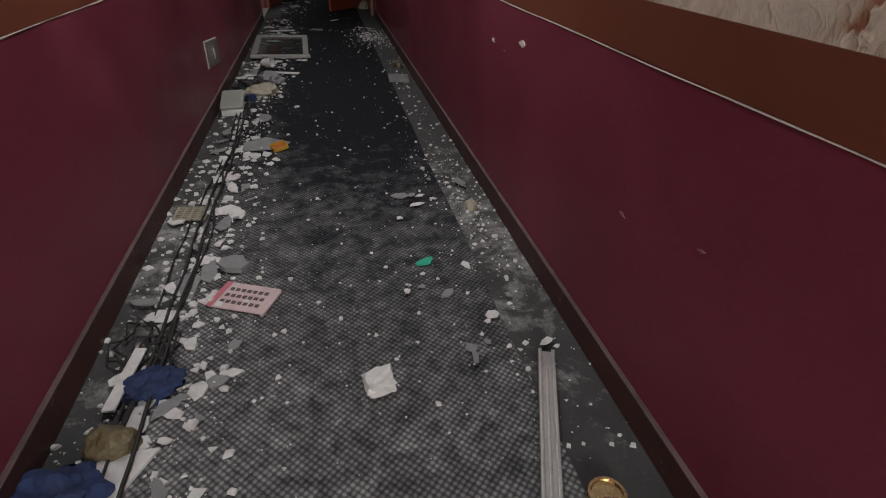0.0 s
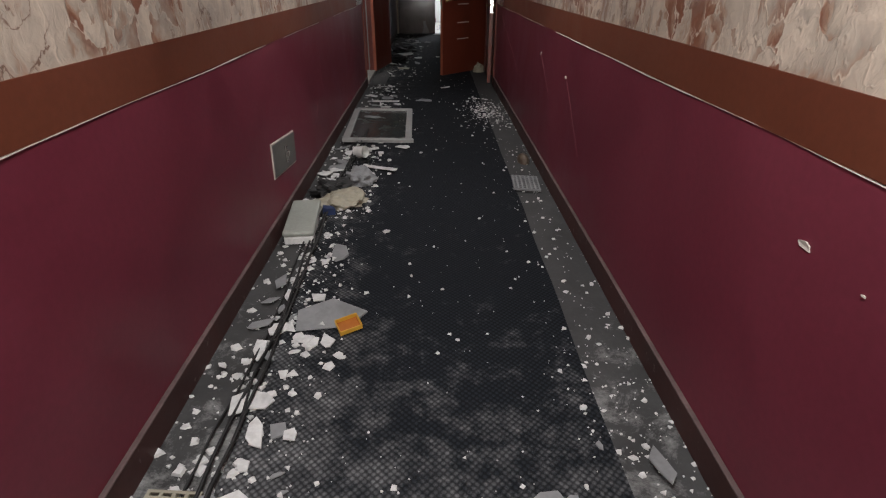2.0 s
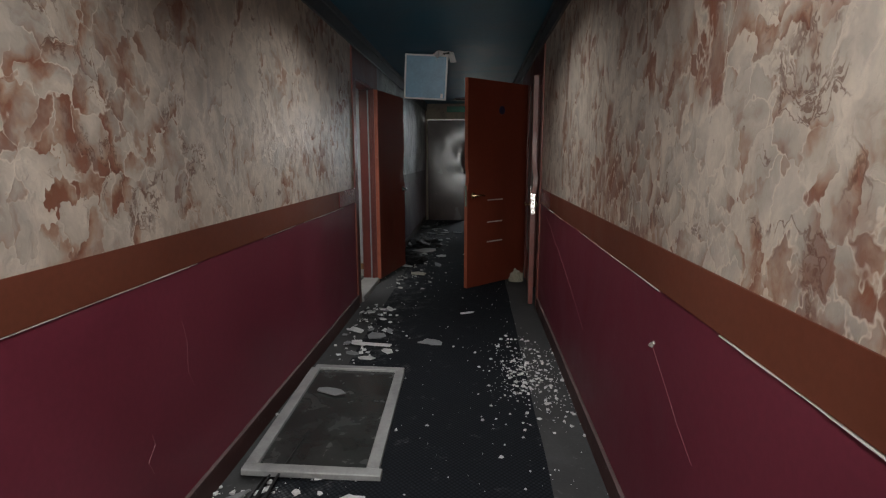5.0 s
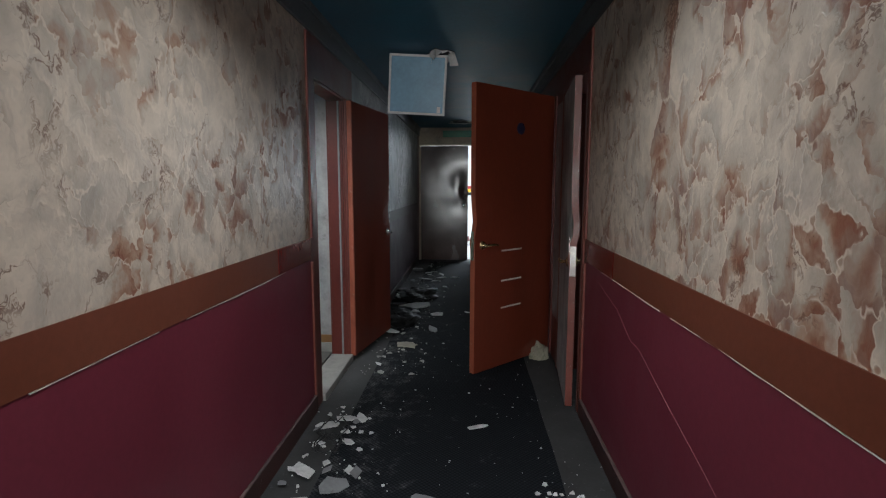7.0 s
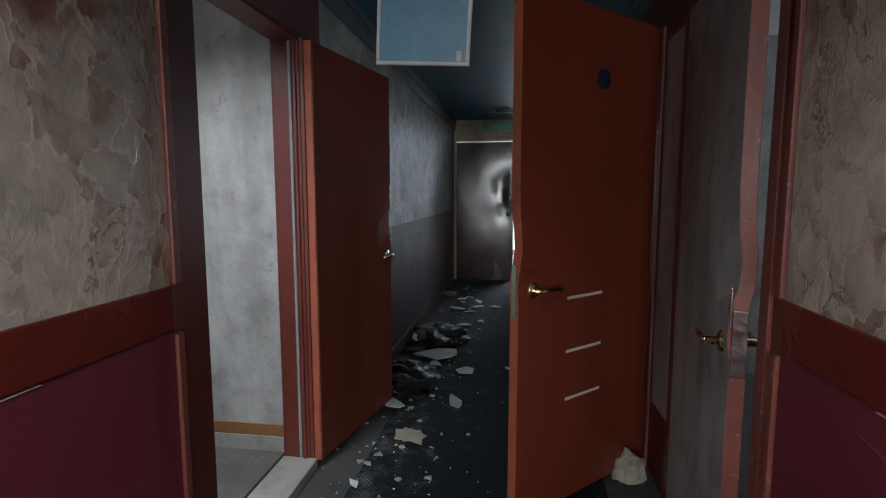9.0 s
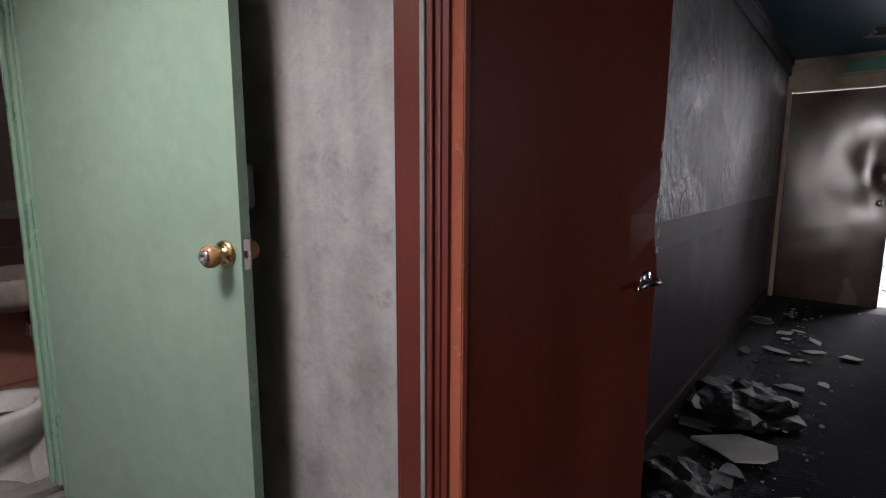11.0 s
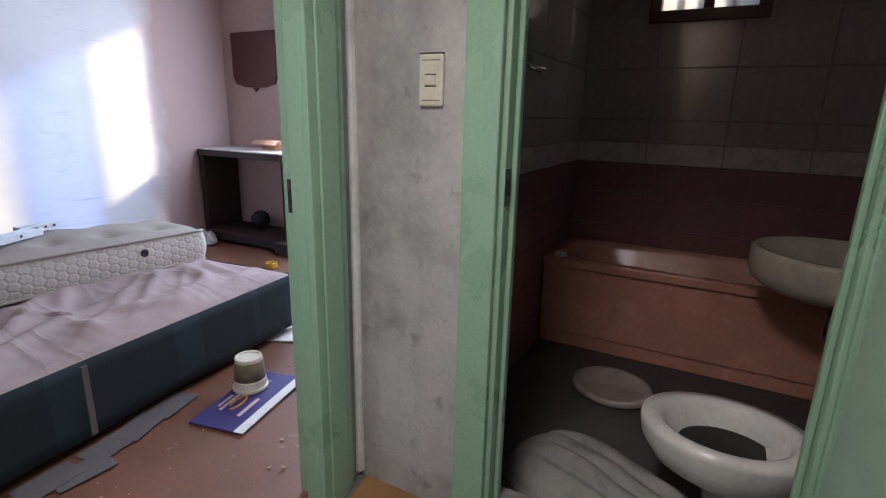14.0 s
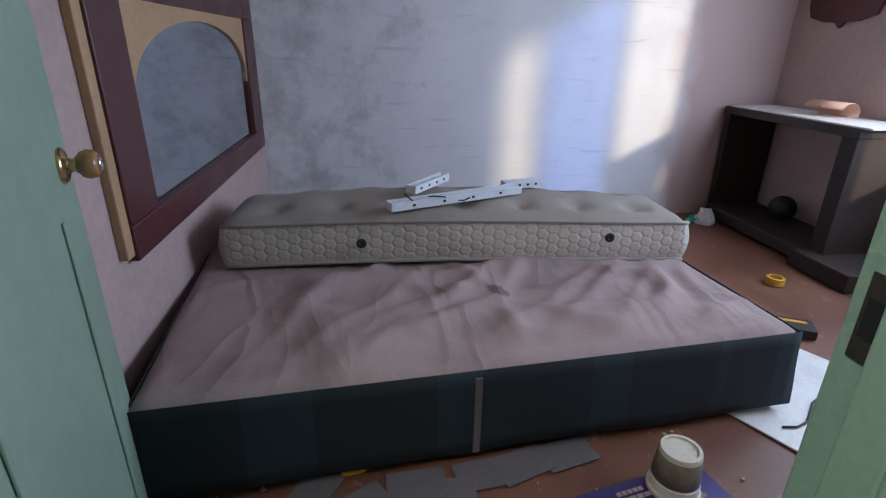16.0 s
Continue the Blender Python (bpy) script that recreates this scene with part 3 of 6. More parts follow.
M_CARPET = carpet_material()
bm = bmesh.new()
ys = [Y0 + 0.1 + 0.15 * i for i in range(int((Y1 - Y0 - 0.2) / 0.15))]
grid = []
for y in ys:
    row = []
    for k in range(9):
        x = -0.57 + 1.12 * k / 8
        if k in (0, 8):
            x += 0.010 * noise.noise((y * 1.7, k, 0.3))
        row.append(bm.verts.new((x, y, 0.010 + 0.004 * noise.noise((x * 2, y * 2, 1)) + (0.006 * max(0, noise.noise((y * 3, k, 4))) if k in (0, 8) else 0))))
    grid.append(row)
for a, b in zip(grid, grid[1:]):
    for k in range(8):
        bm.faces.new((a[k], a[k + 1], b[k + 1], b[k]))
lo = [[bm.verts.new((r[k].co.x, r[k].co.y, 0.0)) for k in (0, 8)] for r in grid]
for i in range(len(grid) - 1):
    bm.faces.new((grid[i][0], grid[i + 1][0], lo[i + 1][0], lo[i][0]))
    bm.faces.new((grid[i + 1][8], grid[i][8], lo[i][1], lo[i + 1][1]))
tagged(make("carpet_runner", bm, M_CARPET), "dark studded carpet runner with plaster dust, near end painted brighter", "carpet")


def torn_edge(name, xf, side, spans, seed):
    """The pale split edge of the paper under the dado band."""
    r = random.Random(seed)
    bm = bmesh.new()
    for y0, y1 in spans:
        n = max(2, int((y1 - y0) / 0.06))
        prev = None
        for i in range(n + 1):
            y = y0 + (y1 - y0) * i / n
            zc = BAND0 - 0.004 + 0.007 * noise.noise((y * 1.3, seed, 0))
            h = 0.0012 + 0.0040 * abs(noise.noise((y * 4, seed, 3)))
            out = 0.003 + 0.005 * abs(noise.noise((y * 3, seed, 7)))
            ring = [bm.verts.new((xf - side * a, y, z)) for a, z in ((0.0, zc - h), (out, zc - h * 0.6), (out, zc + h * 0.2), (0.0, zc + h))]
            if prev:
                for k in range(3):
                    bm.faces.new((prev[k], prev[k + 1], ring[k + 1], ring[k]))
            prev = ring
    return structure(make(name, bm, M_PEEL), "pale torn paper edge along the dado band", "trim")


torn_edge("trim_torn_edge_west", XL, -1, [(-2.4, 4.95), (5.3, 6.3), (6.9, 7.35), (7.5, 8.4)], 3)
torn_edge("trim_torn_edge_east", XR, 1, [(-2.4, 5.62), (6.0, 7.6), (7.7, 8.5)], 5)

M_REDBAND = worn("bright_red_band_patch", (0.150, 0.022, 0.016), 0.8, 1.15, 0.22, scale=3, grain=50)
for nm, xf, s, y0, y1 in (("west", XL, -1, 8.30, 8.80), ("east", XR, 1, 8.28, 8.83)):
    structure(box("trim_band_patch_" + nm, min(xf, xf - s * 0.007), max(xf, xf - s * 0.007), y0, y1, BAND0 + 0.002, BAND1 - 0.002, M_REDBAND, bevel=0.002), "repainted dark red stretch of the dado band", "trim")
# casing edge strips beside the marbled plaster
M_CASEEDGE = worn("chipped_red_moulding", (0.20, 0.055, 0.040), 0.7, 1.3, 0.4, scale=6, grain=70, dirt=(0.42, 0.36, 0.32))
for nm, xf, s, y in (("west", XL, -1, 8.83), ("east", XR, 1, 8.86)):
    bm = bmesh.new()
    for z0, z1 in ((BAND1 + 0.002, HC - 0.16), (0.09, BAND0 - 0.012)):
        bx(bm, min(xf, xf - s * 0.014), max(xf, xf - s * 0.014), y - 0.024, y + 0.004, z0, z1)
    structure(make("trim_casing_%s" % nm, bm, M_CASEEDGE, bevel=0.004), "chipped red moulding beside the panelling", "moulding")

# doorway frames
M_RUBBER = worn("grey_door_seal", (0.25, 0.27, 0.27), 0.8, 1.1, 0.6, scale=10, grain=60)
bm = bmesh.new()
for y0, y1 in ((D1A - 0.035, D1A + 0.006), (D1B - 0.006, D1B + 0.035)):
    bx(bm, XL - T + 0.010, XL - 0.016, y0, y1, 0.04, 1.99)
bx(bm, XL - T + 0.010, XL - 0.016, D1A - 0.035, D1B + 0.035, 1.968, 2.02)
bx(bm, XL - 0.046, XL - 0.030, D1B - 0.016, D1B - 0.005, 0.04, 1.97)
structure(make("door_frame_west", bm, M_CASING, bevel=0.004), "dark red frame of the open doorway", "door frame")
bm = bmesh.new()
bx(bm, XL - 0.066, XL - 0.052, D1B - 0.014, D1B - 0.006, 0.04, 1.966)
structure(make("trim_door_seal", bm, M_RUBBER, bevel=0.003), "grey rubber seal strip in the door rebate", "seal")
bm = bmesh.new()
for h0, h1 in ((DA0, DA1), (DB0, DB1)):
    bx(bm, XR - 0.012, XR + T, h0 - 0.04, h0 + 0.010, 0, 2.0)
    bx(bm, XR - 0.012, XR + T, h1 - 0.010, h1 + 0.04, 0, 2.0)
    bx(bm, XR - 0.012, XR + T, h0 - 0.04, h1 + 0.04, 1.985, 2.03)
structure(make("door_frame_east", bm, M_CASEEDGE, bevel=0.004), "worn red frames of the facing doorways", "door frame")
# Pale strip put in for the light that leaks from the side room.
structure(box("pale_strip_between_doors", XR - 0.006, XR + 0.02, DA1 + 0.06, DB0 - 0.10, 0.35, 1.95, M_GREYPAPER), "narrow pale strip painted in for light from the side room", "wall")


# ---- doors ----
def lever_set(parent, x, z, side, mat=None):
    """Lever handle with round rose on both faces; the lever points to -x."""
    mat = mat or M_CHROME
    for s in (-1, 1):
        bm = bmesh.new()
        turn = Matrix.Translation((x, s * side, z)) @ pose(0, 0, 0, -90 * s)
        lathe(bm, [(0.030, 0.0), (0.030, 0.005), (0.024, 0.010), (0.011, 0.013), (0.011, 0.045)], 20, turn)
        y = s * (side + 0.045)
        tube(bm, [(x, y, z), (x - 0.03, y, z + 0.002), (x - 0.075, y, z + 0.004), (x - 0.115, y * 0.96, z - 0.004)], 0.009, 10)
        make("handle", bm, mat, parent, smooth=True)["label"] = "polished lever handle"


def knob_set(parent, x, z, side):
    for s in (-1, 1):
        turn = Matrix.Translation((x, s * side, z)) @ pose(0, 0, 0, -90 * s)
        bm = bmesh.new()
        lathe(bm, [(0.036, 0.0), (0.036, 0.004), (0.030, 0.009), (0.016, 0.012), (0.013, 0.022), (0.019, 0.030)], 24, turn)
        make("rose", bm, M_BRASS, parent, smooth=True)
        bm = bmesh.new()
        lathe(bm, [(0.017, 0.028), (0.026, 0.035), (0.030, 0.046), (0.028, 0.058), (0.021, 0.066)], 24, turn)
        make("knob", bm, M_WOODKNOB, parent, smooth=True)["label"] = "varnished wooden knob"
        bm = bmesh.new()
        lathe(bm, [(0.019, 0.064), (0.017, 0.070), (0.008, 0.072), (0.005, 0.068)], 20, turn)
        make("cap", bm, M_CHROME, parent, smooth=True)


def door_leaf(name, a, b, thick, z0, z1, mat, edge_mat, label, buckle=0.0):
    """A leaf from its hinge a to its free edge b; the edges are of their own material. buckle: how far the edge is bent by the lock."""
    a, b = Vector(a), Vector(b)
    w, t = (b - a).length, thick / 2
    root = empty(name, pose(a.x, a.y, 0, 0, 0, math.degrees(math.atan2(b.y - a.y, b.x - a.x))))
    tagged(root, label, "door")
    bm = bmesh.new()
    n = 28
    ring = []
    for i in range(n + 1):
        z = z0 + (z1 - z0) * i / n
        k = buckle * (math.exp(-((z - 1.12) / 0.09) ** 2) - 0.6 * math.exp(-((z - 0.96) / 0.05) ** 2))
        k += 0.25 * buckle * noise.noise((z * 9, 2, 5)) * math.exp(-((z - 1.05) / 0.3) ** 2)
        ring.append([bm.verts.new(p) for p in ((0, -t, z), (w * 0.8, -t, z), (w - abs(k) * 0.3, -t + k, z), (w - abs(k) * 0.3, t + k * 0.8, z), (w * 0.8, t, z), (0, t, z))])
    for p, q in zip(ring, ring[1:]):
        for j in range(6):
            f = bm.faces.new((p[j], p[(j + 1) % 6], q[(j + 1) % 6], q[j]))
            f.material_index = 1 if j in (2, 5) else 0
    bm.faces.new(ring[0][::-1]).material_index = 1
    bm.faces.new(ring[-1]).material_index = 1
    make("leaf", bm, [mat, edge_mat], root, bevel=0.002)
    return root, w


d, w = door_leaf("corridor_door", (-0.786, 9.752), (-0.630, 10.535), 0.042, 0.03, 1.97, M_DOORRED, M_EDGE, "dark red-brown door standing open against the wall, edge splintered", 0.012)
lever_set(d, w - 0.065, 0.94, 0.021)
bm = bmesh.new()
bx(bm, 0.001, 0.016, -0.0250, -0.0212, 0.03, 1.97)
make("edge_strip", bm, M_EDGE, d, bevel=0.002)
bm = bmesh.new()
for k in range(7):
    zz = 1.02 + 0.05 * k + rng.uniform(-0.01, 0.01)
    h = rng.uniform(0.012, 0.05)
    bx(bm, w - rng.uniform(0.006, 0.014), w + 0.0015, -0.0228, -0.0208, zz, zz + h)
make("splinter", bm, M_PEEL, d)["label"] = "pale splintered wood"

d, w = door_leaf("corridor_door", (0.745, 10.02), (0.138, 9.418), 0.044, 0.03, 2.03, M_DOORRED, M_EDGE, "red-brown door standing wide open into the corridor", 0.016)
lever_set(d, w - 0.075, 0.94, 0.022, M_BRASS)
bm = bmesh.new()
for zz in (0.46, 0.66, 0.88):
    bx(bm, w * 0.42, w * 0.68, 0.0215, 0.0245, zz, zz + 0.012)
# Matte pale colour takes the place of the metal's reflection.
make("inlay", bm, M_PEEL, d, bevel=0.001)["label"] = "short inlay strips, metal glint painted as pale colour"
bm = bmesh.new()
lathe(bm, [(0.042, 0.0), (0.042, 0.004), (0.036, 0.006)], 24, Matrix.Translation((w * 0.46, 0.0215, 1.76)) @ pose(0, 0, 0, -90))
make("number_disc", bm, worn("blue_black_disc", (0.02, 0.02, 0.05), 0.7, 1.3, 0.3), d)["label"] = "round dark blue disc"
bm = bmesh.new()
bx(bm, w - 0.002, w + 0.003, -0.012, 0.012, 0.84, 1.04)
make("lock_plate", bm, M_CHROME, d, bevel=0.001)

d, w = door_leaf("corridor_door", (0.790, 9.63), (0.724, 8.935), 0.042, 0.02, 1.97, M_GREYPAPER, M_CASEEDGE, "door with grey stained face left ajar, edge broken at the lock", 0.020)
lever_set(d, w - 0.065, 0.90, 0.021, M_BRASS)
bm = bmesh.new()
bx(bm, w - 0.004, w + 0.005, -0.020, 0.018, 0.82, 1.00)
bx(bm, w - 0.012, w + 0.002, -0.026, -0.020, 0.95, 1.06)
make("lock_plate", bm, M_CHROME, d, bevel=0.002)["label"] = "bent metal lock plate"

# steel leaf at the end, dented round the lock
root = empty("end_door", pose(-0.785, 15.19, 0))
tagged(root, "dented glossy dark brown steel door, closed half", "door")
bm = bmesh.new()
nx, nz = 30, 60
vs = [[None] * (nz + 1) for _ in range(nx + 1)]
for i in range(nx + 1):
    for k in range(nz + 1):
        x, z = 0.865 * i / nx, 2.04 * k / nz
        dent = 0.015 * math.exp(-(((x - 0.68) / 0.13) ** 2 + ((z - 1.42) / 0.22) ** 2)) + 0.009 * math.exp(-(((x - 0.74) / 0.10) ** 2 + ((z - 1.05) / 0.14) ** 2))
        dent -= 0.011 * math.exp(-(((x - 0.80) / 0.06) ** 2 + ((z - 1.22) / 0.08) ** 2))
        dent += 0.007 * noise.noise((x * 2, z * 1.4, 1)) + 0.0010 * noise.noise((x * 7, z * 5, 3))
        vs[i][k] = bm.verts.new((x, -0.02 + dent, z))
for i in range(nx):
    for k in range(nz):
        bm.faces.new((vs[i][k], vs[i + 1][k], vs[i + 1][k + 1], vs[i][k + 1]))
make("leaf", bm, M_STEEL, root, smooth=True)
bm = bmesh.new()
bx(bm, 0.0, 0.865, 0.012, 0.02, 0, 2.04)
bx(bm, 0.0, 0.012, -0.02, 0.012, 0, 2.04)
bx(bm, 0.853, 0.865, -0.015, 0.012, 0, 2.04)
make("back", bm, M_STEEL, root)
bm = bmesh.new()
tr = Matrix.Translation((0.79, -0.015, 0.99)) @ pose(0, 0, 0, 90)
lathe(bm, [(0.034, 0.0), (0.034, 0.006), (0.014, 0.012), (0.012, 0.03), (0.027, 0.04), (0.029, 0.055), (0.018, 0.066)], 20, tr)
make("knob", bm, M_CHROME, root, smooth=True)["label"] = "round chrome knob"

root = empty("stairwell_door", pose(0.70, 15.24, 0, 0, 0, 112))
tagged(root, "white painted door standing open to the stairwell", "door")
box("leaf", 0, 0.68, -0.02, 0.02, 0.01, 2.03, M_WHITEWALL, root, bevel=0.003)
lever_set(root, 0.61, 1.0, 0.02)

# sign and hole above the end door
root = empty("exit_sign", pose(-0.03, 15.13, 2.245))
tagged(root, "faded green exit sign box over the end door", "sign")
box("housing", -0.36, 0.36, -0.035, 0.0, -0.075, 0.075, M_CREAM, root, bevel=0.006)
box("panel", -0.335, 0.335, -0.042, -0.035, -0.058, 0.058, M_SIGN, root, bevel=0.002)


def torn_hole(name, x, y, sx, sy, label, drop):
    root = empty(name, pose(x, y, HC))
    tagged(root, label, "ceiling damage")
    bm = bmesh.new()
    n = 14
    pts = []
    for i in range(n):
        a = 2 * math.pi * i / n
        r = 1 + 0.35 * rng.uniform(-1, 1)
        pts.append((math.cos(a) * sx * r, math.sin(a) * sy * r))
    top = [bm.verts.new((px, py, -0.004)) for px, py in pts]
    bot = [bm.verts.new((px * 1.02, py * 1.02, 0.0)) for px, py in pts]
    bm.faces.new(top[::-1])
    for i in range(n):
        bm.faces.new((top[i], top[(i + 1) % n], bot[(i + 1) % n], bot[i]))
    # Flat black sheet painted in for the shade inside the hole.
    make("hole_shade", bm, M_BLACK, root)
    bm = bmesh.new()
    for i in range(n):
        (ax, ay), (bx_, by_) = pts[i], pts[(i + 1) % n]
        o = rng.uniform(1.05, 1.3)
        v = [bm.verts.new(p) for p in ((ax, ay, -0.005), (bx_, by_, -0.005), (bx_ * o, by_ * o, -0.006 - drop * rng.random()), (ax * o, ay * o, -0.006 - drop * rng.random()))]
        bm.faces.new(v)
    make("torn_board", bm, M_GYPSUM, root)["label"] = "pale torn ceiling board"
    return root


torn_hole("ceiling_hole", -0.03, 14.3, 0.16, 0.22, "dark torn hole in the ceiling with pale edges", 0.02)
r0 = torn_hole("ceiling_hole", -0.12, 9.98, 0.10, 0.10, "torn hole in the ceiling where a fitting hung", 0.11)

root = empty("hanging_panel", pose(-0.29, 9.93, 2.11, 4, 3.5, -2))
tagged(root, "square blue panel with white frame dangling from the ceiling", "ceiling panel")
M_PANELBLUE = worn("dusty_blue_panel", (0.17, 0.34, 0.48), 0.8, 1.15, 0.35, scale=4, grain=40)
box("plate", -0.205, 0.205, -0.006, 0.004, -0.205, 0.205, M_PANELBLUE, root)
bm = bmesh.new()
for a in ((-0.22, 0.22, 0.203, 0.22), (-0.22, 0.22, -0.22, -0.203), (-0.22, -0.203, -0.203, 0.203), (0.203, 0.22, -0.203, 0.203)):
    bx(bm, a[0], a[1], -0.014, 0.010, a[2], a[3])
make("frame", bm, M_WHITE, root, bevel=0.003)
bm = bmesh.new()
tube(bm, [(0.17, 0, 0.21), (0.18, 0.01, 0.235), (0.165, 0.03, 0.262)], 0.004, 6)
tube(bm, [(0.12, 0, 0.21), (0.13, 0.01, 0.24), (0.14, 0.03, 0.26)], 0.004, 6)
make("wire", bm, M_BLACK, root)
bm = bmesh.new()
bx(bm, 0.16, 0.185, -0.016, -0.006, -0.20, -0.155)
make("clip", bm, M_WHITE, root, bevel=0.002)

# torn ceiling paper and access panel on the wall
root = empty("wall_access_panel", pose(XL, 4.99, 0.36, -6, 0, 0))
tagged(root, "small grey metal access panel with handle on the wall", "access panel")
box("plate", 0.0, 0.010, -0.215, 0.215, -0.085, 0.085, worn("grey_painted_steel", (0.13, 0.13, 0.122), 0.7, 1.2, 0.4, scale=8, grain=60), root, bevel=0.012)
box("rim", 0.0, 0.006, -0.222, 0.222, -0.092, 0.092, M_PEEL, root, bevel=0.006)
bm = bmesh.new()
bx(bm, 0.010, 0.022, -0.012, 0.012, -0.045, 0.045)
bx(bm, 0.022, 0.030, -0.020, 0.020, -0.018, 0.018)
make("handle", bm, M_CHROME, root, bevel=0.003)

# ---- litter ----


def shard(name, x, y, size, mat, label, category="debris", thick=0.006, turn=0.0, tilt=(0, 0), n=9, ratio=0.7, z=0.014, seed=0, group=""):
    """An irregular flat piece lying on the floor."""
    r = random.Random(seed * 31 + int(x * 1000) + int(y * 777))
    bm = bmesh.new()
    pts = []
    for i in range(n):
        a = 2 * math.pi * i / n + r.uniform(-0.2, 0.2)
        rad = size / 2 * r.uniform(0.55, 1.2)
        pts.append((math.cos(a) * rad, math.sin(a) * rad * ratio))
    top = [bm.verts.new((px, py, thick + size * 0.03 * r.uniform(0.0, 1.0))) for px, py in pts]
    bot = [bm.verts.new((px * 1.01, py * 1.01, 0)) for px, py in pts]
    c = bm.verts.new((0, 0, thick + size * 0.012))
    for i in range(n):
        j = (i + 1) % n
        bm.faces.new((top[i], top[j], c))
        bm.faces.new((bot[i], bot[j], top[j], top[i]))
    bm.faces.new(bot[::-1])
    ob = make(name, bm, mat)
    ob.matrix_basis = pose(x, y, z, tilt[0], tilt[1], turn)
    return tagged(ob, label, category, group)


M_BOARDGREY = worn("dusty_grey_sheet", (0.24, 0.245, 0.25), 0.7, 1.2, 0.7, scale=6, grain=60, relief=0.2)
M_CREAMSCRAP = worn("cream_plastic_scrap", (0.34, 0.315, 0.24), 0.7, 1.2, 0.5, scale=8, grain=60)
M_YELLOW = worn("yellow_card", (0.55, 0.30, 0.03), 0.8, 1.1, 0.6, scale=10, grain=60)
M_BLUE = worn("blue_cloth", (0.018, 0.034, 0.10), 0.6, 1.3, 0.85, scale=12, grain=90, relief=0.4)
M_TEAL = worn("bright_green_plastic", (0.02, 0.42, 0.27), 0.8, 1.1, 0.5, scale=12, grain=60)
M_OLIVE = worn("olive_brown_shell", (0.13, 0.105, 0.055), 0.6, 1.4, 0.5, scale=9, grain=60)

pieces = [(-0.62, 2.33, 0.17, 0), (-0.70, 2.42, 0.14, 1), (-0.50, 2.58, 0.15, 1), (-0.57, 2.50, 0.20, 1), (-0.60, 1.70, 0.24, 0), (-0.67, 2.04, 0.10, 0),
          (-0.50, 2.17, 0.08, 0), (-0.36, 2.13, 0.07, 1), (-0.44, 2.05, 0.05, 0), (-0.53, 3.10, 0.15, 0), (-0.50, 2.98, 0.17, 1), (-0.45, 3.04, 0.12, 0), (-0.74, 3.03, 0.10, 0),
          (-0.56, 3.48, 0.17, 0), (-0.52, 3.35, 0.16, 0), (-0.62, 3.74, 0.13, 0), (-0.46, 3.80, 0.11, 0), (-0.38, 3.78, 0.10, 0), (-0.66, 3.90, 0.14, 1), (-0.40, 3.95, 0.30, 1),
          (-0.66, 4.19, 0.14, 1), (-0.45, 4.47, 0.19, 1), (0.31, 3.11, 0.11, 1), (0.39, 3.00, 0.08, 0), (0.42, 3.10, 0.06, 0), (0.29, 2.88, 0.05, 0), (0.66, 3.21, 0.15, 1),
          (-0.66, 5.72, 0.20, 1), (-0.65, 5.86, 0.18, 1), (-0.22, 6.22, 0.14, 0), (-0.70, 6.20, 0.16, 1), (-0.62, 6.08, 0.16, 0), (-0.38, 6.06, 0.12, 0), (-0.45, 5.62, 0.16, 0), (-0.42, 5.40, 0.13, 1),
          (-0.55, 5.45, 0.17, 0), (-0.60, 7.90, 0.22, 0), (-0.48, 8.05, 0.16, 1), (-0.66, 8.15, 0.15, 0), (-0.35, 7.75, 0.10, 0), (-0.40, 8.15, 0.11, 1), (0.17, 8.63, 0.11, 0), (-0.67, 8.62, 0.16, 0), (-0.58, 8.70, 0.13, 0), (-0.56, 9.60, 0.07, 0),
          (-0.49, 11.10, 0.25, 1), (-0.62, 10.75, 0.26, 1), (-0.60, 11.9, 0.18, 0), (-0.70, 11.6, 0.22, 1), (-0.68, 13.0, 0.2, 1), (-0.70, 13.9, 0.24, 1), (-0.62, 12.3, 0.16, 0), (-0.34, 11.9, 0.12, 0), (0.10, 11.2, 0.08, 0), (-0.2, 12.6, 0.10, 0)]
for _ in range(70):
    yy = rng.choice((rng.uniform(1.5, 4.4), rng.uniform(1.5, 4.4), rng.uniform(5.0, 6.3), rng.uniform(7.6, 8.8)))
    pieces.append((max(-0.72, min(-0.25, -0.57 + rng.gauss(0, 0.09))), yy, rng.uniform(0.04, 0.12), rng.choice((0, 0, 1))))
for _ in range(46):
    yy = rng.uniform(1.35, 3.9)
    pieces.append((max(-0.74, min(-0.22, -0.60 + abs(rng.gauss(0, 0.13)))), yy, rng.uniform(0.035, 0.10), rng.choice((0, 0, 0, 1))))
for _ in range(16):
    pieces.append((rng.uniform(0.22, 0.66), rng.uniform(1.9, 3.3), rng.uniform(0.03, 0.085), rng.choice((0, 1))))
for _ in range(26):
    pieces.append((max(-0.72, min(0.1, -0.50 + rng.gauss(0, 0.16))), rng.uniform(10.3, 14.6), rng.uniform(0.06, 0.24), rng.choice((0, 0, 0, 1))))
for i, (x, y, sz, k) in enumerate(pieces):
    shard("plaster_piece", x, y, sz * 0.95, M_BOARDGREY if k else M_GYPSUM, "broken grey sheet scrap lying in the litter" if k else "broken white plaster piece lying on the floor", "rubble", 0.004, rng.uniform(0, 180), (rng.uniform(-5, 5), rng.uniform(-5, 5)), 4 + (i * 7) % 4, rng.uniform(0.4, 0.85), 0.014 + 0.003 * (i % 3), i, "plaster pieces on the floor")
shard("paper_sheet", -0.44, 11.42, 0.44, M_WHITE, "large white paper sheet on the corridor floor", "paper", 0.003, 12, (2, -2), 7, 0.55, 0.03, 2)
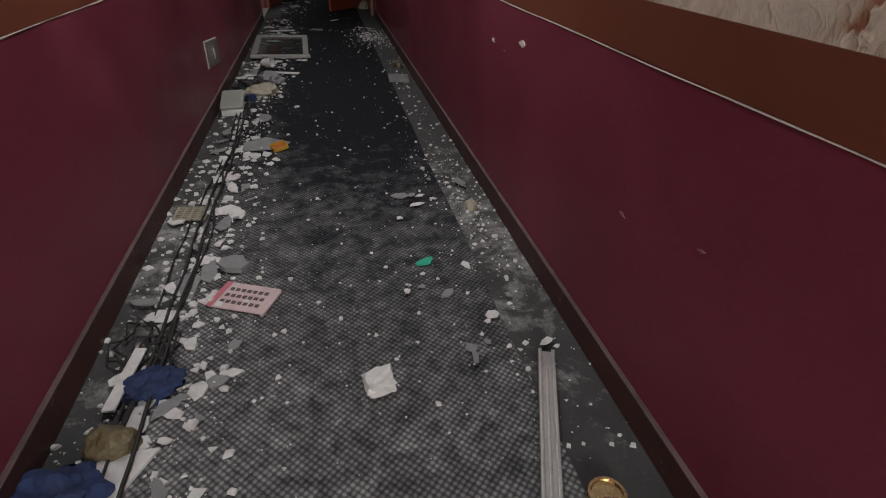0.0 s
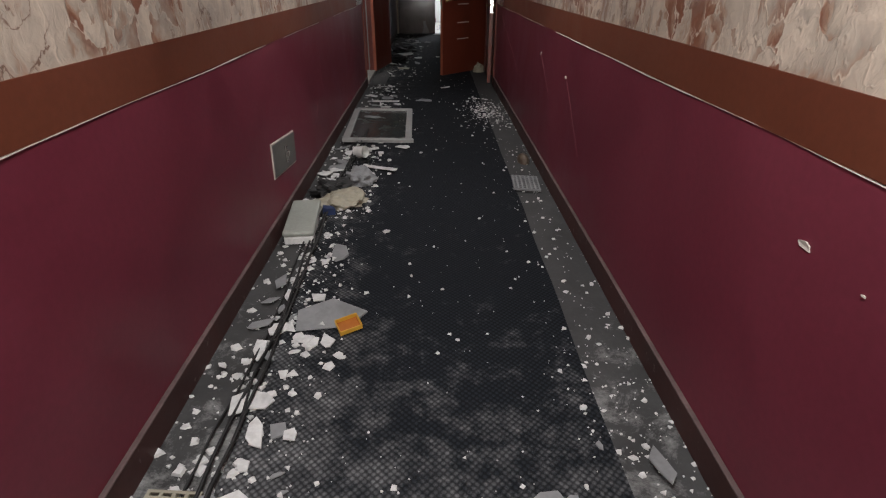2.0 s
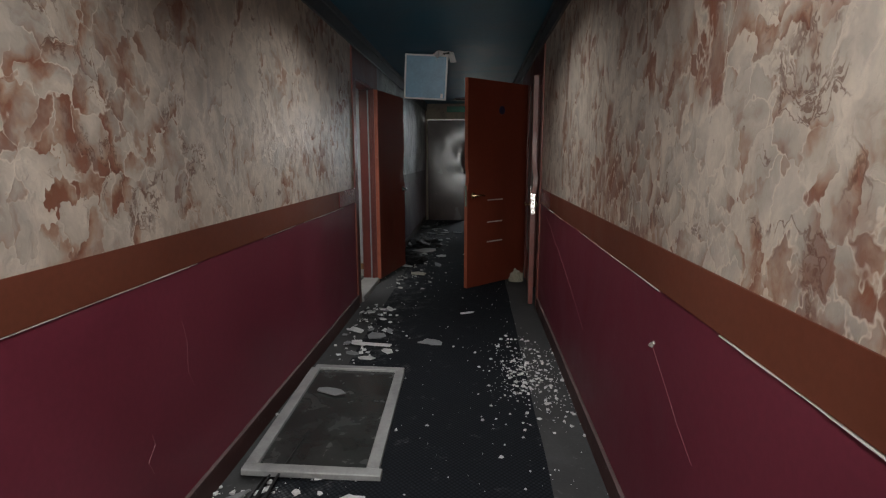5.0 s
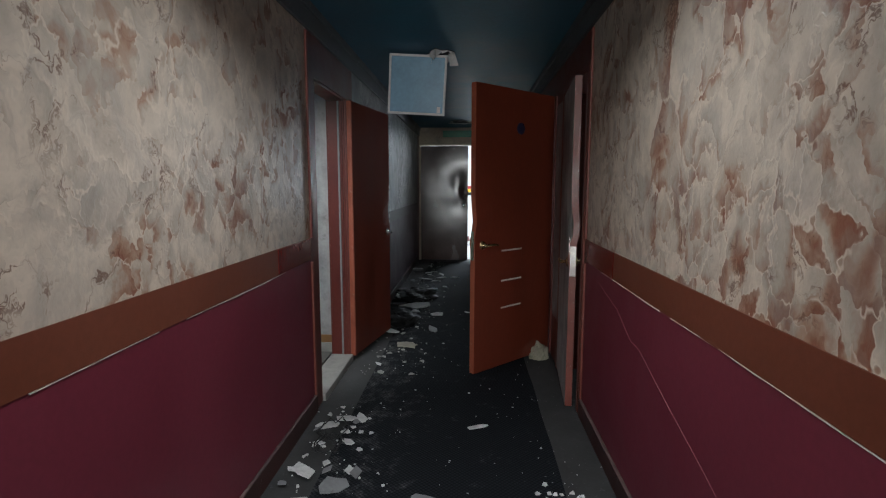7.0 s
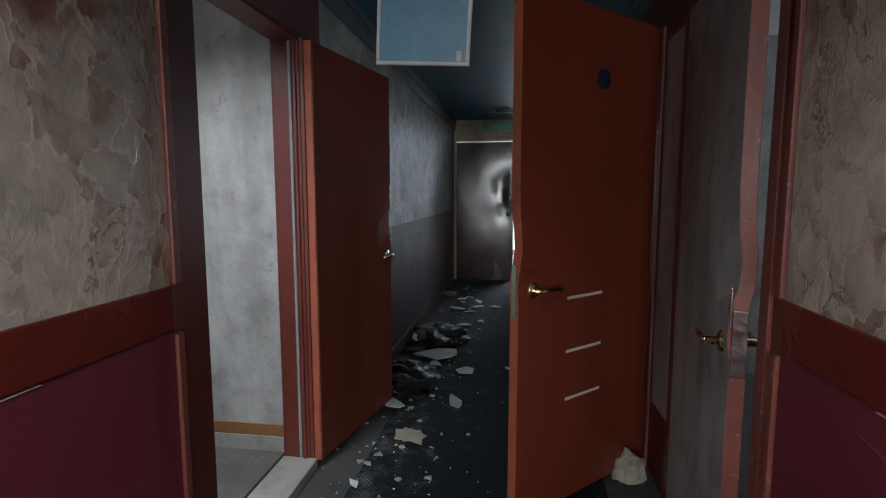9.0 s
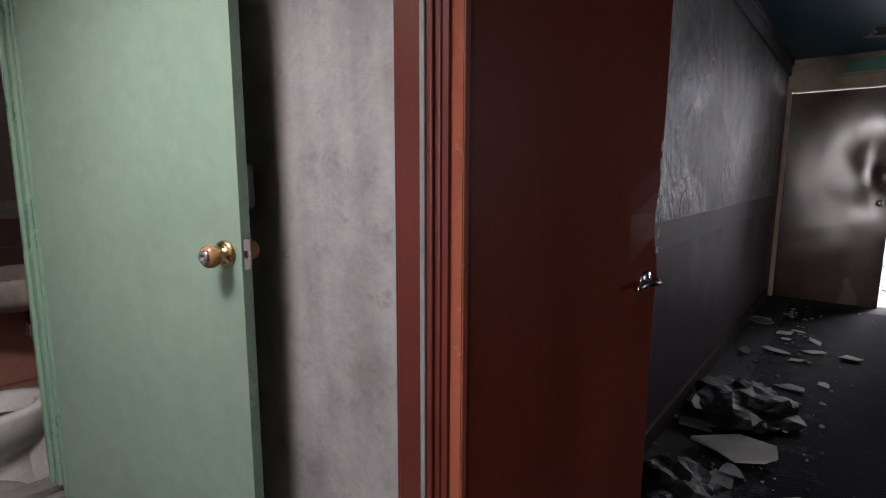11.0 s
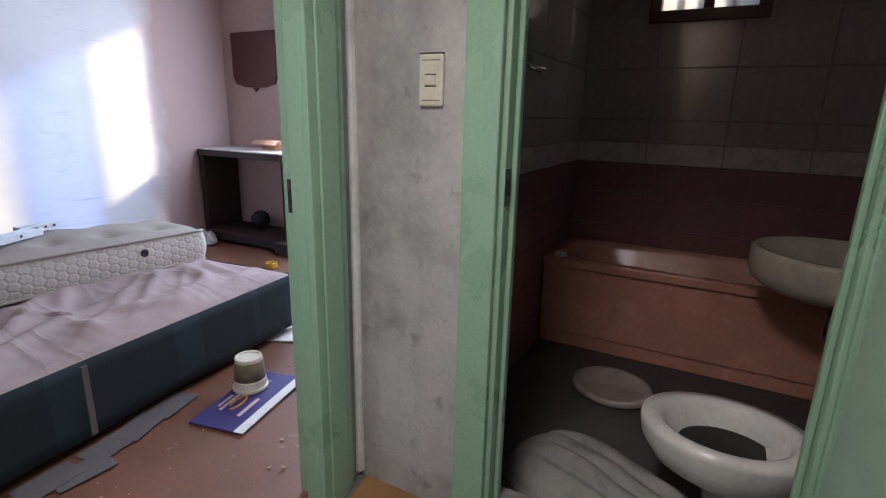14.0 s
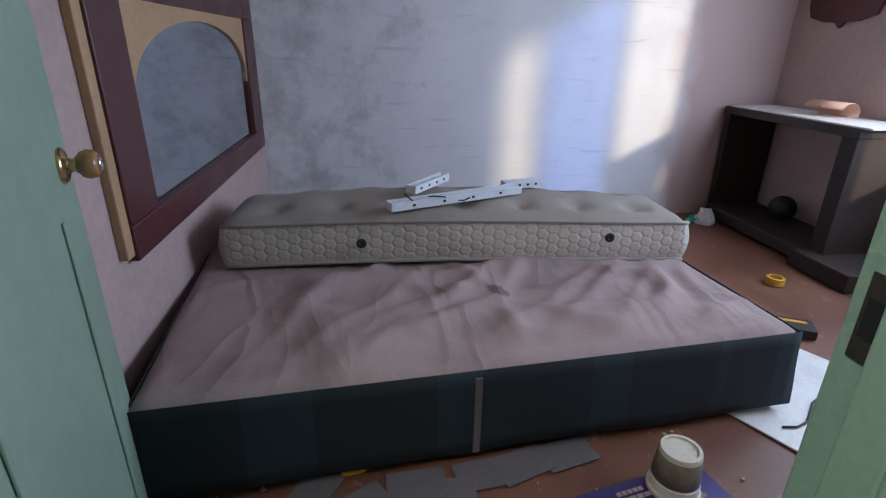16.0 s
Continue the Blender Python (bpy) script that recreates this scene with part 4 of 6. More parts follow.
shard("paper_sheet", -0.66, 11.78, 0.34, M_WHITE, "crumpled white paper sheet by the wall", "paper", 0.003, 60, (14, 4), 7, 0.5, 0.06, 5)
shard("paper_plate", -0.40, 10.08, 0.22, M_CREAMSCRAP, "flattened pale card disc on the carpet", "card", 0.004, 0, (0, 0), 14, 0.85, 0.016, 3)
shard("paper_plate", -0.07, 7.93, 0.17, M_BOARDGREY, "flat round pale card on the carpet", "card", 0.004, 0, (0, 0), 14, 0.7, 0.016, 4)
shard("green_scrap", 0.342, 2.50, 0.085, M_TEAL, "bright green plastic scrap on the carpet", "scrap", 0.004, 20, (0, 0), 11, 0.75, 0.015, 9)
shard("grey_plate", -0.425, 2.60, 0.15, M_BOARDGREY, "bluish grey broken plate piece on the carpet", "rubble", 0.02, 20, (0, 4), 10, 0.75, 0.016, 8)

# printed sheet with little rows
root = empty("printed_sheet", pose(-0.352, 2.385, 0.016, 0, 0, -24))
tagged(root, "pink and white printed sheet on the carpet", "paper")
M_PINKPRINT = worn("pink_print", (0.50, 0.16, 0.19), 0.8, 1.1, 0.7, scale=20, grain=60)
M_PALEPRINT = worn("pale_pink_paper", (0.58, 0.45, 0.45), 0.8, 1.1, 0.7, scale=20, grain=60)
M_INK = worn("dark_print", (0.10, 0.07, 0.07), 0.7, 1.3, 0.7, scale=20, grain=60)
box("sheet", -0.105, 0.105, -0.075, 0.075, 0, 0.003, M_PALEPRINT, root)
bm = bmesh.new()
for r_ in range(3):
    for c_ in range(7):
        x0 = -0.080 + c_ * 0.023
        bx(bm, x0, x0 + 0.016, -0.045 + r_ * 0.036, -0.028 + r_ * 0.036, 0.003, 0.0042)
make("print_bar", bm, M_INK, root)
bm = bmesh.new()
bx(bm, -0.115, -0.092, -0.075, 0.075, 0.003, 0.0045)
make("border", bm, M_PINKPRINT, root)
bm = bmesh.new()
bx(bm, 0.105, 0.117, -0.085, 0.06, 0.0, 0.012)
make("fold", bm, M_PALEPRINT, root, bevel=0.003)

# chunk of white foam, aluminium strip, tin
bm = bmesh.new()
bmesh.ops.create_cube(bm, size=1.0)
bmesh.ops.subdivide_edges(bm, edges=bm.edges[:], cuts=3, use_grid_fill=True)
for v in bm.verts:
    v.co = Vector((v.co.x * 0.085, v.co.y * 0.075, v.co.z * 0.04)) + 0.012 * noise.noise_vector(v.co * 4)
    v.co.z += 0.02
ob = make("foam_chunk", bm, M_WHITE, smooth=False)
ob.matrix_basis = pose(0.089, 1.87, 0.012, 0, 0, 8)
tagged(ob, "chunk of white foam lying on the carpet", "foam")

root = empty("metal_channel", pose(0.635, 1.905, 0.014, 0, 0, -110))
tagged(root, "pale aluminium channel strip lying on the floor", "metal strip")
bm = bmesh.new()
bx(bm, 0, 0.95, -0.026, 0.026, 0.0, 0.008)
bx(bm, 0, 0.95, -0.026, -0.016, 0.008, 0.020)
bx(bm, 0, 0.95, 0.016, 0.026, 0.008, 0.020)
bx(bm, 0.02, 0.95, -0.004, 0.004, 0.008, 0.014)
make("profile", bm, worn("dull_aluminium", (0.52, 0.51, 0.49), 0.8, 1.1, 0.4, 0.6, scale=12, grain=90), root, bevel=0.002)
bm = bmesh.new()
lathe(bm, [(0.045, 0.0), (0.047, 0.006), (0.045, 0.03), (0.047, 0.034), (0.040, 0.034), (0.038, 0.028)], 24)
ob = make("tin_lid", bm, M_BRASS, smooth=False)
ob.matrix_basis = pose(0.592, 1.40, 0.003)
tagged(ob, "small brass-coloured tin on the bare floor", "tin")


def shell(name, x, y, sx, sy, h, mat, label, category, turn=0, seed=1, fold=0.2, z=0.012):
    """A crumpled soft or hollow lump."""
    bm = bmesh.new()
    bmesh.ops.create_icosphere(bm, subdivisions=4, radius=1.0)
    for v in bm.verts:
        p = v.co.copy()
        k = 1 + fold * noise.noise(p * 2.2 + Vector((seed, 0, 0))) + fold * 0.5 * abs(noise.noise(p * 6 + Vector((0, seed, 0))))
        zz = max(p.z, -0.1)
        v.co = Vector((p.x * sx * k, p.y * sy * k, (zz + 0.1) * h * k))
    ob = make(name, bm, mat, smooth=False)
    ob.matrix_basis = pose(x, y, z, 0, 0, turn)
    return tagged(ob, label, category)


shell("blue_cloth", -0.572, 1.99, 0.075, 0.065, 0.04, M_BLUE, "crumpled dark blue cloth scrap in the litter", "cloth", 20, 3, 0.45)
shell("blue_cloth", -0.70, 1.66, 0.08, 0.11, 0.05, M_BLUE, "crumpled blue cloth by the baseboard", "cloth", 70, 8, 0.4)
shell("brown_shell", -0.622, 1.79, 0.070, 0.055, 0.055, M_OLIVE, "olive-brown moulded shell lying in rubble", "shell", -10, 5, 0.2)
shell("stone", 0.655, 2.955, 0.032, 0.036, 0.04, M_CREAMSCRAP, "small yellowish rounded lump on the bare floor", "lump", 0, 6, 0.15, 0.001)
shell("plastic_bottle", 0.69, 5.91, 0.042, 0.08, 0.055, worn("brown_bottle_plastic", (0.10, 0.075, 0.055), 0.7, 1.3, 0.35), "small brown bottle lying at the wall", "bottle", 8, 6, 0.06, 0.001)
shell("crumpled_bag", -0.53, 5.14, 0.14, 0.12, 0.05, M_CREAMSCRAP, "crumpled cream plastic bag among the litter", "bag", 30, 11, 0.5)
shell("crumpled_bag", -0.47, 5.52, 0.09, 0.13, 0.05, M_BOARDGREY, "crumpled white paper and plastic heap", "bag", 10, 13, 0.55)
shell("crumpled_bag", 0.67, 9.86, 0.07, 0.06, 0.10, M_CREAMSCRAP, "crumpled yellowish paper at the door foot", "paper", 10, 17, 0.4, 0.001)
shell("dark_rag", -0.62, 5.32, 0.13, 0.10, 0.05, M_BLACK, "heap of dark rags and wires by the wall", "rag", 40, 21, 0.5)
shell("dark_rag", -0.52, 11.95, 0.22, 0.30, 0.09, M_BLACK, "dark heap of rags by the wall", "rag", 0, 25, 0.5)
shell("dark_rag", -0.58, 10.9, 0.16, 0.22, 0.08, M_BLACK, "dark crumpled rag under paper scraps", "rag", 30, 29, 0.5)

M_BOXLID = worn("grey_green_plastic", (0.33, 0.35, 0.31), 0.8, 1.1, 0.45, scale=8, grain=70)
root = empty("plastic_box", pose(-0.69, 4.80, 0.004, 0, 0, 6))
tagged(root, "pale plastic box lying shut beside the wall", "box")
box("body", -0.075, 0.075, -0.21, 0.21, 0.0, 0.045, M_WHITE, root, bevel=0.008)
box("lid", -0.080, 0.080, -0.215, 0.215, 0.045, 0.075, M_BOXLID, root, bevel=0.012)
root = empty("yellow_packet", pose(-0.31, 3.87, 0.022, 8, -6, 25))
tagged(root, "open yellow card packet lying on a grey sheet", "packet")
bm = bmesh.new()
bx(bm, -0.045, 0.045, -0.035, 0.035, 0, 0.004)
bx(bm, -0.045, -0.041, -0.035, 0.035, 0.004, 0.024)
bx(bm, 0.041, 0.045, -0.035, 0.035, 0.004, 0.024)
bx(bm, -0.041, 0.041, 0.031, 0.035, 0.004, 0.024)
bx(bm, -0.041, 0.041, -0.035, -0.031, 0.004, 0.020)
make("tray", bm, M_YELLOW, root)
box("lining", -0.040, 0.040, -0.030, 0.030, 0.0045, 0.008, worn("orange_lining", (0.40, 0.12, 0.01), 0.8, 1.1, 0.7), root)
bm = bmesh.new()
lathe(bm, [(0.038, 0.0), (0.044, 0.09), (0.040, 0.09), (0.034, 0.006)], 20)
ob = make("paper_cup", bm, M_WHITE, smooth=False)
ob.matrix_basis = pose(-0.56, 5.99, 0.055, 82, 0, 60)
tagged(ob, "white paper cup lying on the litter", "cup")
shard("blue_can", -0.585, 4.96, 0.09, M_BLUE, "crushed blue carton beside the plastic box", "carton", 0.04, 30, (0, 8), 6, 0.8, 0.01, 3)
for x, y, l, turn in ((-0.35, 5.70, 0.26, -28), (-0.655, 2.03, 0.24, 83), (-0.5, 6.12, 0.2, 20), (-0.46, 7.84, 0.25, -15)):
    ob = box("plaster_strip", -l / 2, l / 2, -0.018, 0.018, 0, 0.010, M_GYPSUM, bevel=0.003)
    ob.matrix_basis = pose(x, y, 0.024, 2, -3, turn)
    tagged(ob, "narrow white moulding strip lying in the litter", "moulding", "fallen moulding strips")


def grille(name, x, y, w, h, nx, ny, turn, mat, label):
    root = empty(name, pose(x, y, 0.012, 0, 3, turn))
    tagged(root, label, "grille")
    bm = bmesh.new()
    for i in range(nx + 1):
        a = -w / 2 + w * i / nx
        bx(bm, a - 0.0045, a + 0.0045, -h / 2, h / 2, 0, 0.012)
    for k in range(ny + 1):
        a = -h / 2 + h * k / ny
        bx(bm, -w / 2 - 0.0045, w / 2 + 0.0045, a - 0.004, a + 0.004, 0.001, 0.013)
    make("bars", bm, mat, root)
    box("backing", -w / 2, w / 2, -h / 2, h / 2, -0.004, 0.0005, M_BLACK, root)


grille("vent_grille", -0.668, 3.095, 0.135, 0.11, 4, 6, -2, M_CREAMSCRAP, "cream plastic vent grille lying on the floor")
grille("floor_grille", 0.630, 5.42, 0.165, 0.24, 6, 7, -4, M_BOARDGREY, "pale grid panel lying on the bare floor")

# window sash lying on the floor
root = empty("window_sash", pose(-0.445, 6.88, 0.020, 0.6, 1.6, 1.6))
tagged(root, "silver-framed glass sash lying flat on the carpet", "window sash")
bm = bmesh.new()
for a in ((-0.29, 0.29, -0.53, -0.478), (-0.27, 0.27, 0.485, 0.53), (-0.29, -0.235, -0.478, 0.485), (0.22, 0.275, -0.478, 0.485)):
    bx(bm, a[0], a[1], a[2], a[3], 0, 0.030)
make("frame", bm, worn("dusty_silver_frame", (0.36, 0.36, 0.35), 0.7, 1.2, 0.45, 0.3, scale=10, grain=80), root, bevel=0.005)
M_DUSTYGLASS = worn("dusty_dark_glass", (0.035, 0.038, 0.036), 0.6, 1.7, 0.22, scale=6, grain=50)
box("pane", -0.235, 0.22, -0.478, 0.485, 0.008, 0.014, M_DUSTYGLASS, root)
shard("plaster_piece", -0.56, 7.08, 0.20, M_BOARDGREY, "grey scrap lying on the glass sash", "rubble", 0.004, -20, (0, 0), 6, 0.45, 0.046, 3, "plaster pieces on the floor")

# cables along the wall
for k in range(4):
    bm = bmesh.new()
    pts = []
    for i in range(70):
        y = 1.5 + i * 0.075
        x = -0.64 + 0.05 * k * 0.6 + 0.05 * noise.noise((y * 0.9, k * 3.1, 2)) + 0.015 * noise.noise((y * 4, k, 1))
        pts.append((x, y, 0.016 + 0.006 * k + 0.006 * abs(noise.noise((y * 3, k, 8)))))
    tube(bm, pts, 0.0045 + 0.0015 * (k % 2), 6)
    tagged(make("cable", bm, M_BLACK, smooth=True), "black loose cable trailing along the wall foot", "cable", "loose cables")
for k in range(7):
    bm = bmesh.new()
    cx, cy = ((-0.5, 5.95), (-0.48, 5.6), (-0.66, 2.2), (-0.62, 8.55), (-0.52, 5.75), (-0.6, 2.12), (-0.6, 8.4))[k]
    pts = []
    for i in range(26):
        a = i * 0.42 + k
        r_ = 0.05 + 0.05 * rng.random()
        pts.append((cx + r_ * math.cos(a) * 0.9, cy + r_ * math.sin(a) * 1.5, 0.02 + 0.05 * abs(noise.noise((i * 0.5, k, 3)))))
    tube(bm, pts, 0.004, 5)
    tagged(make("wire_tangle", bm, M_BLACK, smooth=True), "tangle of thin black wire in the litter", "wire", "wire tangles")


def chips(name, count, place, lo, hi, mat, label, seed):
    """Countless small crumbs as one mesh."""
    r = random.Random(seed)
    bm = bmesh.new()
    for _ in range(count):
        x, y = place(r)
        s = lo * (hi / lo) ** (r.random() ** 2.2)
        a = r.uniform(0, 6.28)
        h = min(0.010, s * r.uniform(0.15, 0.5))
        n = r.choice((3, 4, 4, 5))
        base = []
        for i in range(n):
            t = a + 6.283 * i / n
            q = s / 2 * r.uniform(0.6, 1.15)
            base.append((x + q * math.cos(t), y + q * math.sin(t) * r.uniform(0.7, 1.1)))
        z = 0.0125 if -0.56 < x < 0.54 else 0.001
        lo_ = [bm.verts.new((px, py, z)) for px, py in base]
        up = [bm.verts.new((x + (px - x) * 0.8, y + (py - y) * 0.8, z + h * r.uniform(0.6, 1.1))) for px, py in base]
        bm.faces.new(up)
        for i in range(n):
            j = (i + 1) % n
            bm.faces.new((lo_[i], lo_[j], up[j], up[i]))
    return tagged(make(name, bm, mat), label, "rubble", kind="stuff")


def left_zone(r):
    y = r.choice((r.uniform(1.2, 4.6), r.uniform(1.2, 4.6), r.uniform(4.6, 6.3), r.uniform(1.2, 8.9)))
    return max(-0.78, min(-0.1, -0.56 + r.gauss(0, 0.12))), y


def right_zone(r):
    return max(0.35, min(0.765, 0.63 + r.gauss(0, 0.10))), r.choice((r.uniform(1.5, 3.9), r.uniform(2.4, 3.6), r.uniform(3.5, 6.5)))


def mid_zone(r):
    return r.uniform(-0.5, 0.6), r.choice((r.uniform(1.0, 3.4), r.uniform(1.0, 5.0), r.uniform(5, 10)))


def spill_zone(r):
    return min(0.765, 0.56 + r.gauss(0, 0.12)), 7.45 + r.gauss(0, 0.30)


def far_zone(r):
    return max(-0.78, min(0.3, -0.5 + r.gauss(0, 0.2))), r.uniform(9.4, 14.8)


chips("plaster_crumbs", 1900, left_zone, 0.006, 0.055, M_GYPSUM, "white plaster crumbs strewn along the wall", 1)
chips("plaster_crumbs", 600, right_zone, 0.005, 0.030, M_GYPSUM, "white plaster crumbs on the bare floor strip", 2)
chips("plaster_crumbs", 650, mid_zone, 0.004, 0.026, M_GYPSUM, "scattered white plaster crumbs on the carpet", 3)
chips("plaster_crumbs", 700, spill_zone, 0.005, 0.035, M_GYPSUM, "spill of white crumbs by the wall", 4)
chips("plaster_crumbs", 350, far_zone, 0.008, 0.06, M_DUSTPAPER, "grey crumbs and scraps down the corridor", 5)
chips("plaster_crumbs", 160, lambda r: (r.uniform(-0.2, 1.2), r.uniform(15.4, 17.5)), 0.02, 0.15, M_BLUE, "blue and grey rubble on the stairwell floor", 6)

# paper flakes stuck to the wall
M_SCUFF = worn("pinkish_paint_scuff", (0.26, 0.10, 0.11), 0.8, 1.15, 0.6, scale=20, grain=60)
for y, z, sz in ((3.157, 0.747, 0.05), (2.777, 0.802, 0.075), (6.031, 0.743, 0.06), (5.263, 0.714, 0.065), (1.879, 0.53, 0.035), (1.567, 0.608, 0.03), (2.99, 0.735, 0.015)):
    bm = bmesh.new()
    pts = [(math.cos(a) * sz * 0.5 * rng.uniform(0.5, 1.1), math.sin(a) * sz * 0.20 * rng.uniform(0.3, 1.1)) for a in [6.283 * i / 8 for i in range(8)]]
    f1 = [bm.verts.new((-0.001, p, q)) for p, q in pts]
    f2 = [bm.verts.new((-0.002 - 0.003 * rng.random(), p * 0.97, q * 0.97)) for p, q in pts]
    bm.faces.new(f2[::-1])
    for i in range(8):
        bm.faces.new((f1[i], f1[(i + 1) % 8], f2[(i + 1) % 8], f2[i]))
    ob = make("paper_flake", bm, M_PEEL if y > 2 else M_SCUFF)
    ob.matrix_basis = pose(XR, y, z, rng.uniform(-25, 25), 0, 0)
    tagged(ob, "pale torn paper flake stuck to the wall", "flake", "wall flakes")


def scratch(xf, side, pts, r, mat):
    bm = bmesh.new()
    tube(bm, [(xf - side * 0.0005, y, z) for y, z in pts], r, 5)
    return structure(make("trim_scratch", bm, mat), "thin pale crack in the wall paint", "crack")


scratch(XR, 1, [(8.55, 0.86), (8.2, 0.80), (8.0, 0.72), (7.9, 0.72), (7.6, 0.63), (7.3, 0.55), (7.0, 0.45)], 0.0008, M_SCUFF)
scratch(XR, 1, [(5.26, 0.71), (5.14, 0.63), (4.98, 0.50), (4.83, 0.38)], 0.0005, M_SCUFF)
scratch(XR, 1, [(6.03, 0.74), (5.93, 0.68), (5.80, 0.60), (5.70, 0.55)], 0.0006, M_SCUFF)
scratch(XL, -1, [(6.17, 0.74), (6.19, 0.66), (6.18, 0.55), (6.21, 0.48)], 0.0008, M_SCUFF)
scratch(XL, -1, [(5.95, 0.43), (5.96, 0.39), (5.92, 0.35), (5.94, 0.30)], 0.0012, M_SCUFF)

# stripes and step in the stairwell
for k, c in enumerate(((0.45, 0.02, 0.03), (0.75, 0.40, 0.02), (0.02, 0.02, 0.03))):
    bm = bmesh.new()
    o = -0.075 * k
    for p, q in (((-1.6, 1.33), (0.20, 1.33)), ((0.20, 1.33), (1.6, 0.05))):
        v = [bm.verts.new((p[0], SY1 - 0.004, p[1] + o)), bm.verts.new((q[0], SY1 - 0.004, q[1] + o)), bm.verts.new((q[0], SY1 - 0.004, q[1] + o - 0.07)), bm.verts.new((p[0], SY1 - 0.004, p[1] + o - 0.07))]
        bm.faces.new(v[::-1])
    structure(make("trim_stripe", bm, worn("stripe_paint", c, 0.85, 1.1, 0.5)), "painted stripe running down the stairwell wall", "stripe")
bm = bmesh.new()
bx(bm, -1.6, 0.12, SY1 - 0.02, SY1 - 0.003, 0, 0.12)
structure(make("baseboard_stairwell", bm, M_TILEPINK), "dark red baseboard of the stairwell", "baseboard")

# ---- vestibule ----


def green_frame(name, label, build):
    bm = bmesh.new()
    build(bm)
    return structure(make(name, bm, M_GREENTRIM, bevel=0.004), label, "door frame")


def bath_frame(bm):
    for y, s in ((BD0, -1), (BD1, 1)):
        a, b = (y - 0.085, y + 0.008) if s < 0 else (y - 0.012, y + 0.075)
        bx(bm, VX, VX + 0.022, a, b, FZ, 2.04)
        bx(bm, VX - 0.10, VX, min(y, y - s * 0.022), max(y, y - s * 0.022), 0.12, 2.0)
        bx(bm, VX - 0.062, VX - 0.036, min(y - s * 0.022, y - s * 0.036), max(y - s * 0.022, y - s * 0.036), 0.12, 2.0)
    bx(bm, VX, VX + 0.022, BD0 - 0.085, BD1 + 0.075, 2.0, 2.08)


def room_frame(bm):
    for x, s in ((RD0, -1), (RD1, 1)):
        a, b = (x - 0.085, x + 0.050) if s < 0 else (x - 0.014, x + 0.10)
        bx(bm, a, b, VY0, VY0 + 0.022, FZ, 2.05)
        bx(bm, min(x, x - s * 0.012), max(x, x - s * 0.012), RY1 - 0.012, VY0, FZ, 2.03)
        bx(bm, min(x - s * 0.012, x - s * 0.048), max(x - s * 0.012, x - s * 0.048), RY1 + 0.050, VY0, FZ, 2.03)
        bx(bm, a + 0.03, b - 0.03, VY0 + 0.022, VY0 + 0.030, FZ, 2.03)
    bx(bm, RD0 - 0.085, RD1 + 0.10, VY0, VY0 + 0.022, 2.03, 2.12)


green_frame("door_frame_bathroom", "glossy pale green bathroom door frame, chipped", bath_frame)
green_frame("door_frame_bedroom", "glossy pale green bedroom door frame, chipped", room_frame)


M_STRIKE = worn("blackened_steel_plate", (0.10, 0.085, 0.07), 0.6, 1.4, 0.35, 0.8, scale=20, grain=80)


def strike(name, m):
    root = empty(name, m)
    tagged(root, "dark metal strike plate let into the green frame", "strike plate", "strike plates")
    bm = bmesh.new()
    bx(bm, -0.016, 0.016, 0, 0.002, -0.045, 0.045)
    make("plate", bm, M_STRIKE, root, bevel=0.001)
    bm = bmesh.new()
    bx(bm, -0.008, 0.010, 0.002, 0.0035, -0.02, 0.02)
    make("keyhole", bm, M_BLACK, root)


strike("strike_plate", pose(VX - 0.014, BD0 + 0.023, 1.045, 0, 0, 0))
strike("strike_plate", pose(RD0 + 0.0125, RY1 + 0.02, 0.995, 0, 0, -90))

d, w = door_leaf("bathroom_door", (-2.205, 9.395), (-1.362, 9.6175), 0.034, 0.13, 2.0, M_GREEN, M_GREENTRIM, "pale green painted door standing open, brass knob", 0.0)
knob_set(d, w - 0.056, 1.045, 0.017)
bm = bmesh.new()
bx(bm, w - 0.001, w + 0.002, -0.011, 0.011, 1.005, 1.085)
bx(bm, w + 0.001, w + 0.010, -0.006, 0.006, 1.035, 1.055)
make("latch", bm, M_CHROME, d, bevel=0.001)["label"] = "steel latch plate"
d, w = door_leaf("bedroom_door", (-1.262, 8.115), (-1.035, 7.345), 0.034, 0.075, 2.02, M_GREEN, M_GREENTRIM, "pale green bedroom door opened inwards", 0.0)
knob_set(d, w - 0.065, 0.99, 0.017)
for sgn in (-1, 1):
    for x0, x1, z0, z1 in ((0.16, 0.175, 0.10, 0.90), (w - 0.17, w - 0.155, 0.10, 0.90)):
        bm = bmesh.new()
        y = sgn * 0.0175
        bx(bm, x0, x1, min(y, y + sgn * 0.006), max(y, y + sgn * 0.006), z0, z1)
        make("panel", bm, M_GREEN, d, bevel=0.005)


def wall_switch(name, m, label):
    root = empty(name, m)
    tagged(root, label, "switch")
    box("plate", -0.034, 0.034, 0, 0.010, -0.062, 0.062, M_CREAMPLATE, root, bevel=0.005)
    box("rocker", -0.014, 0.014, 0.010, 0.014, -0.012, 0.012, M_CREAMPLATE, root, bevel=0.002)
    for hw, y0, y1, z0, z1 in ((0.026, 0.010, 0.0108, -0.048, -0.0465), (0.026, 0.010, 0.0108, 0.0465, 0.048), (0.016, 0.010, 0.0108, -0.015, -0.0125), (0.016, 0.010, 0.0108, 0.0125, 0.015), (0.033, 0.001, 0.009, 0.062, 0.0645)):
        box("seam", -hw, hw, y0, y1, z0, z1, M_BLACK, root)


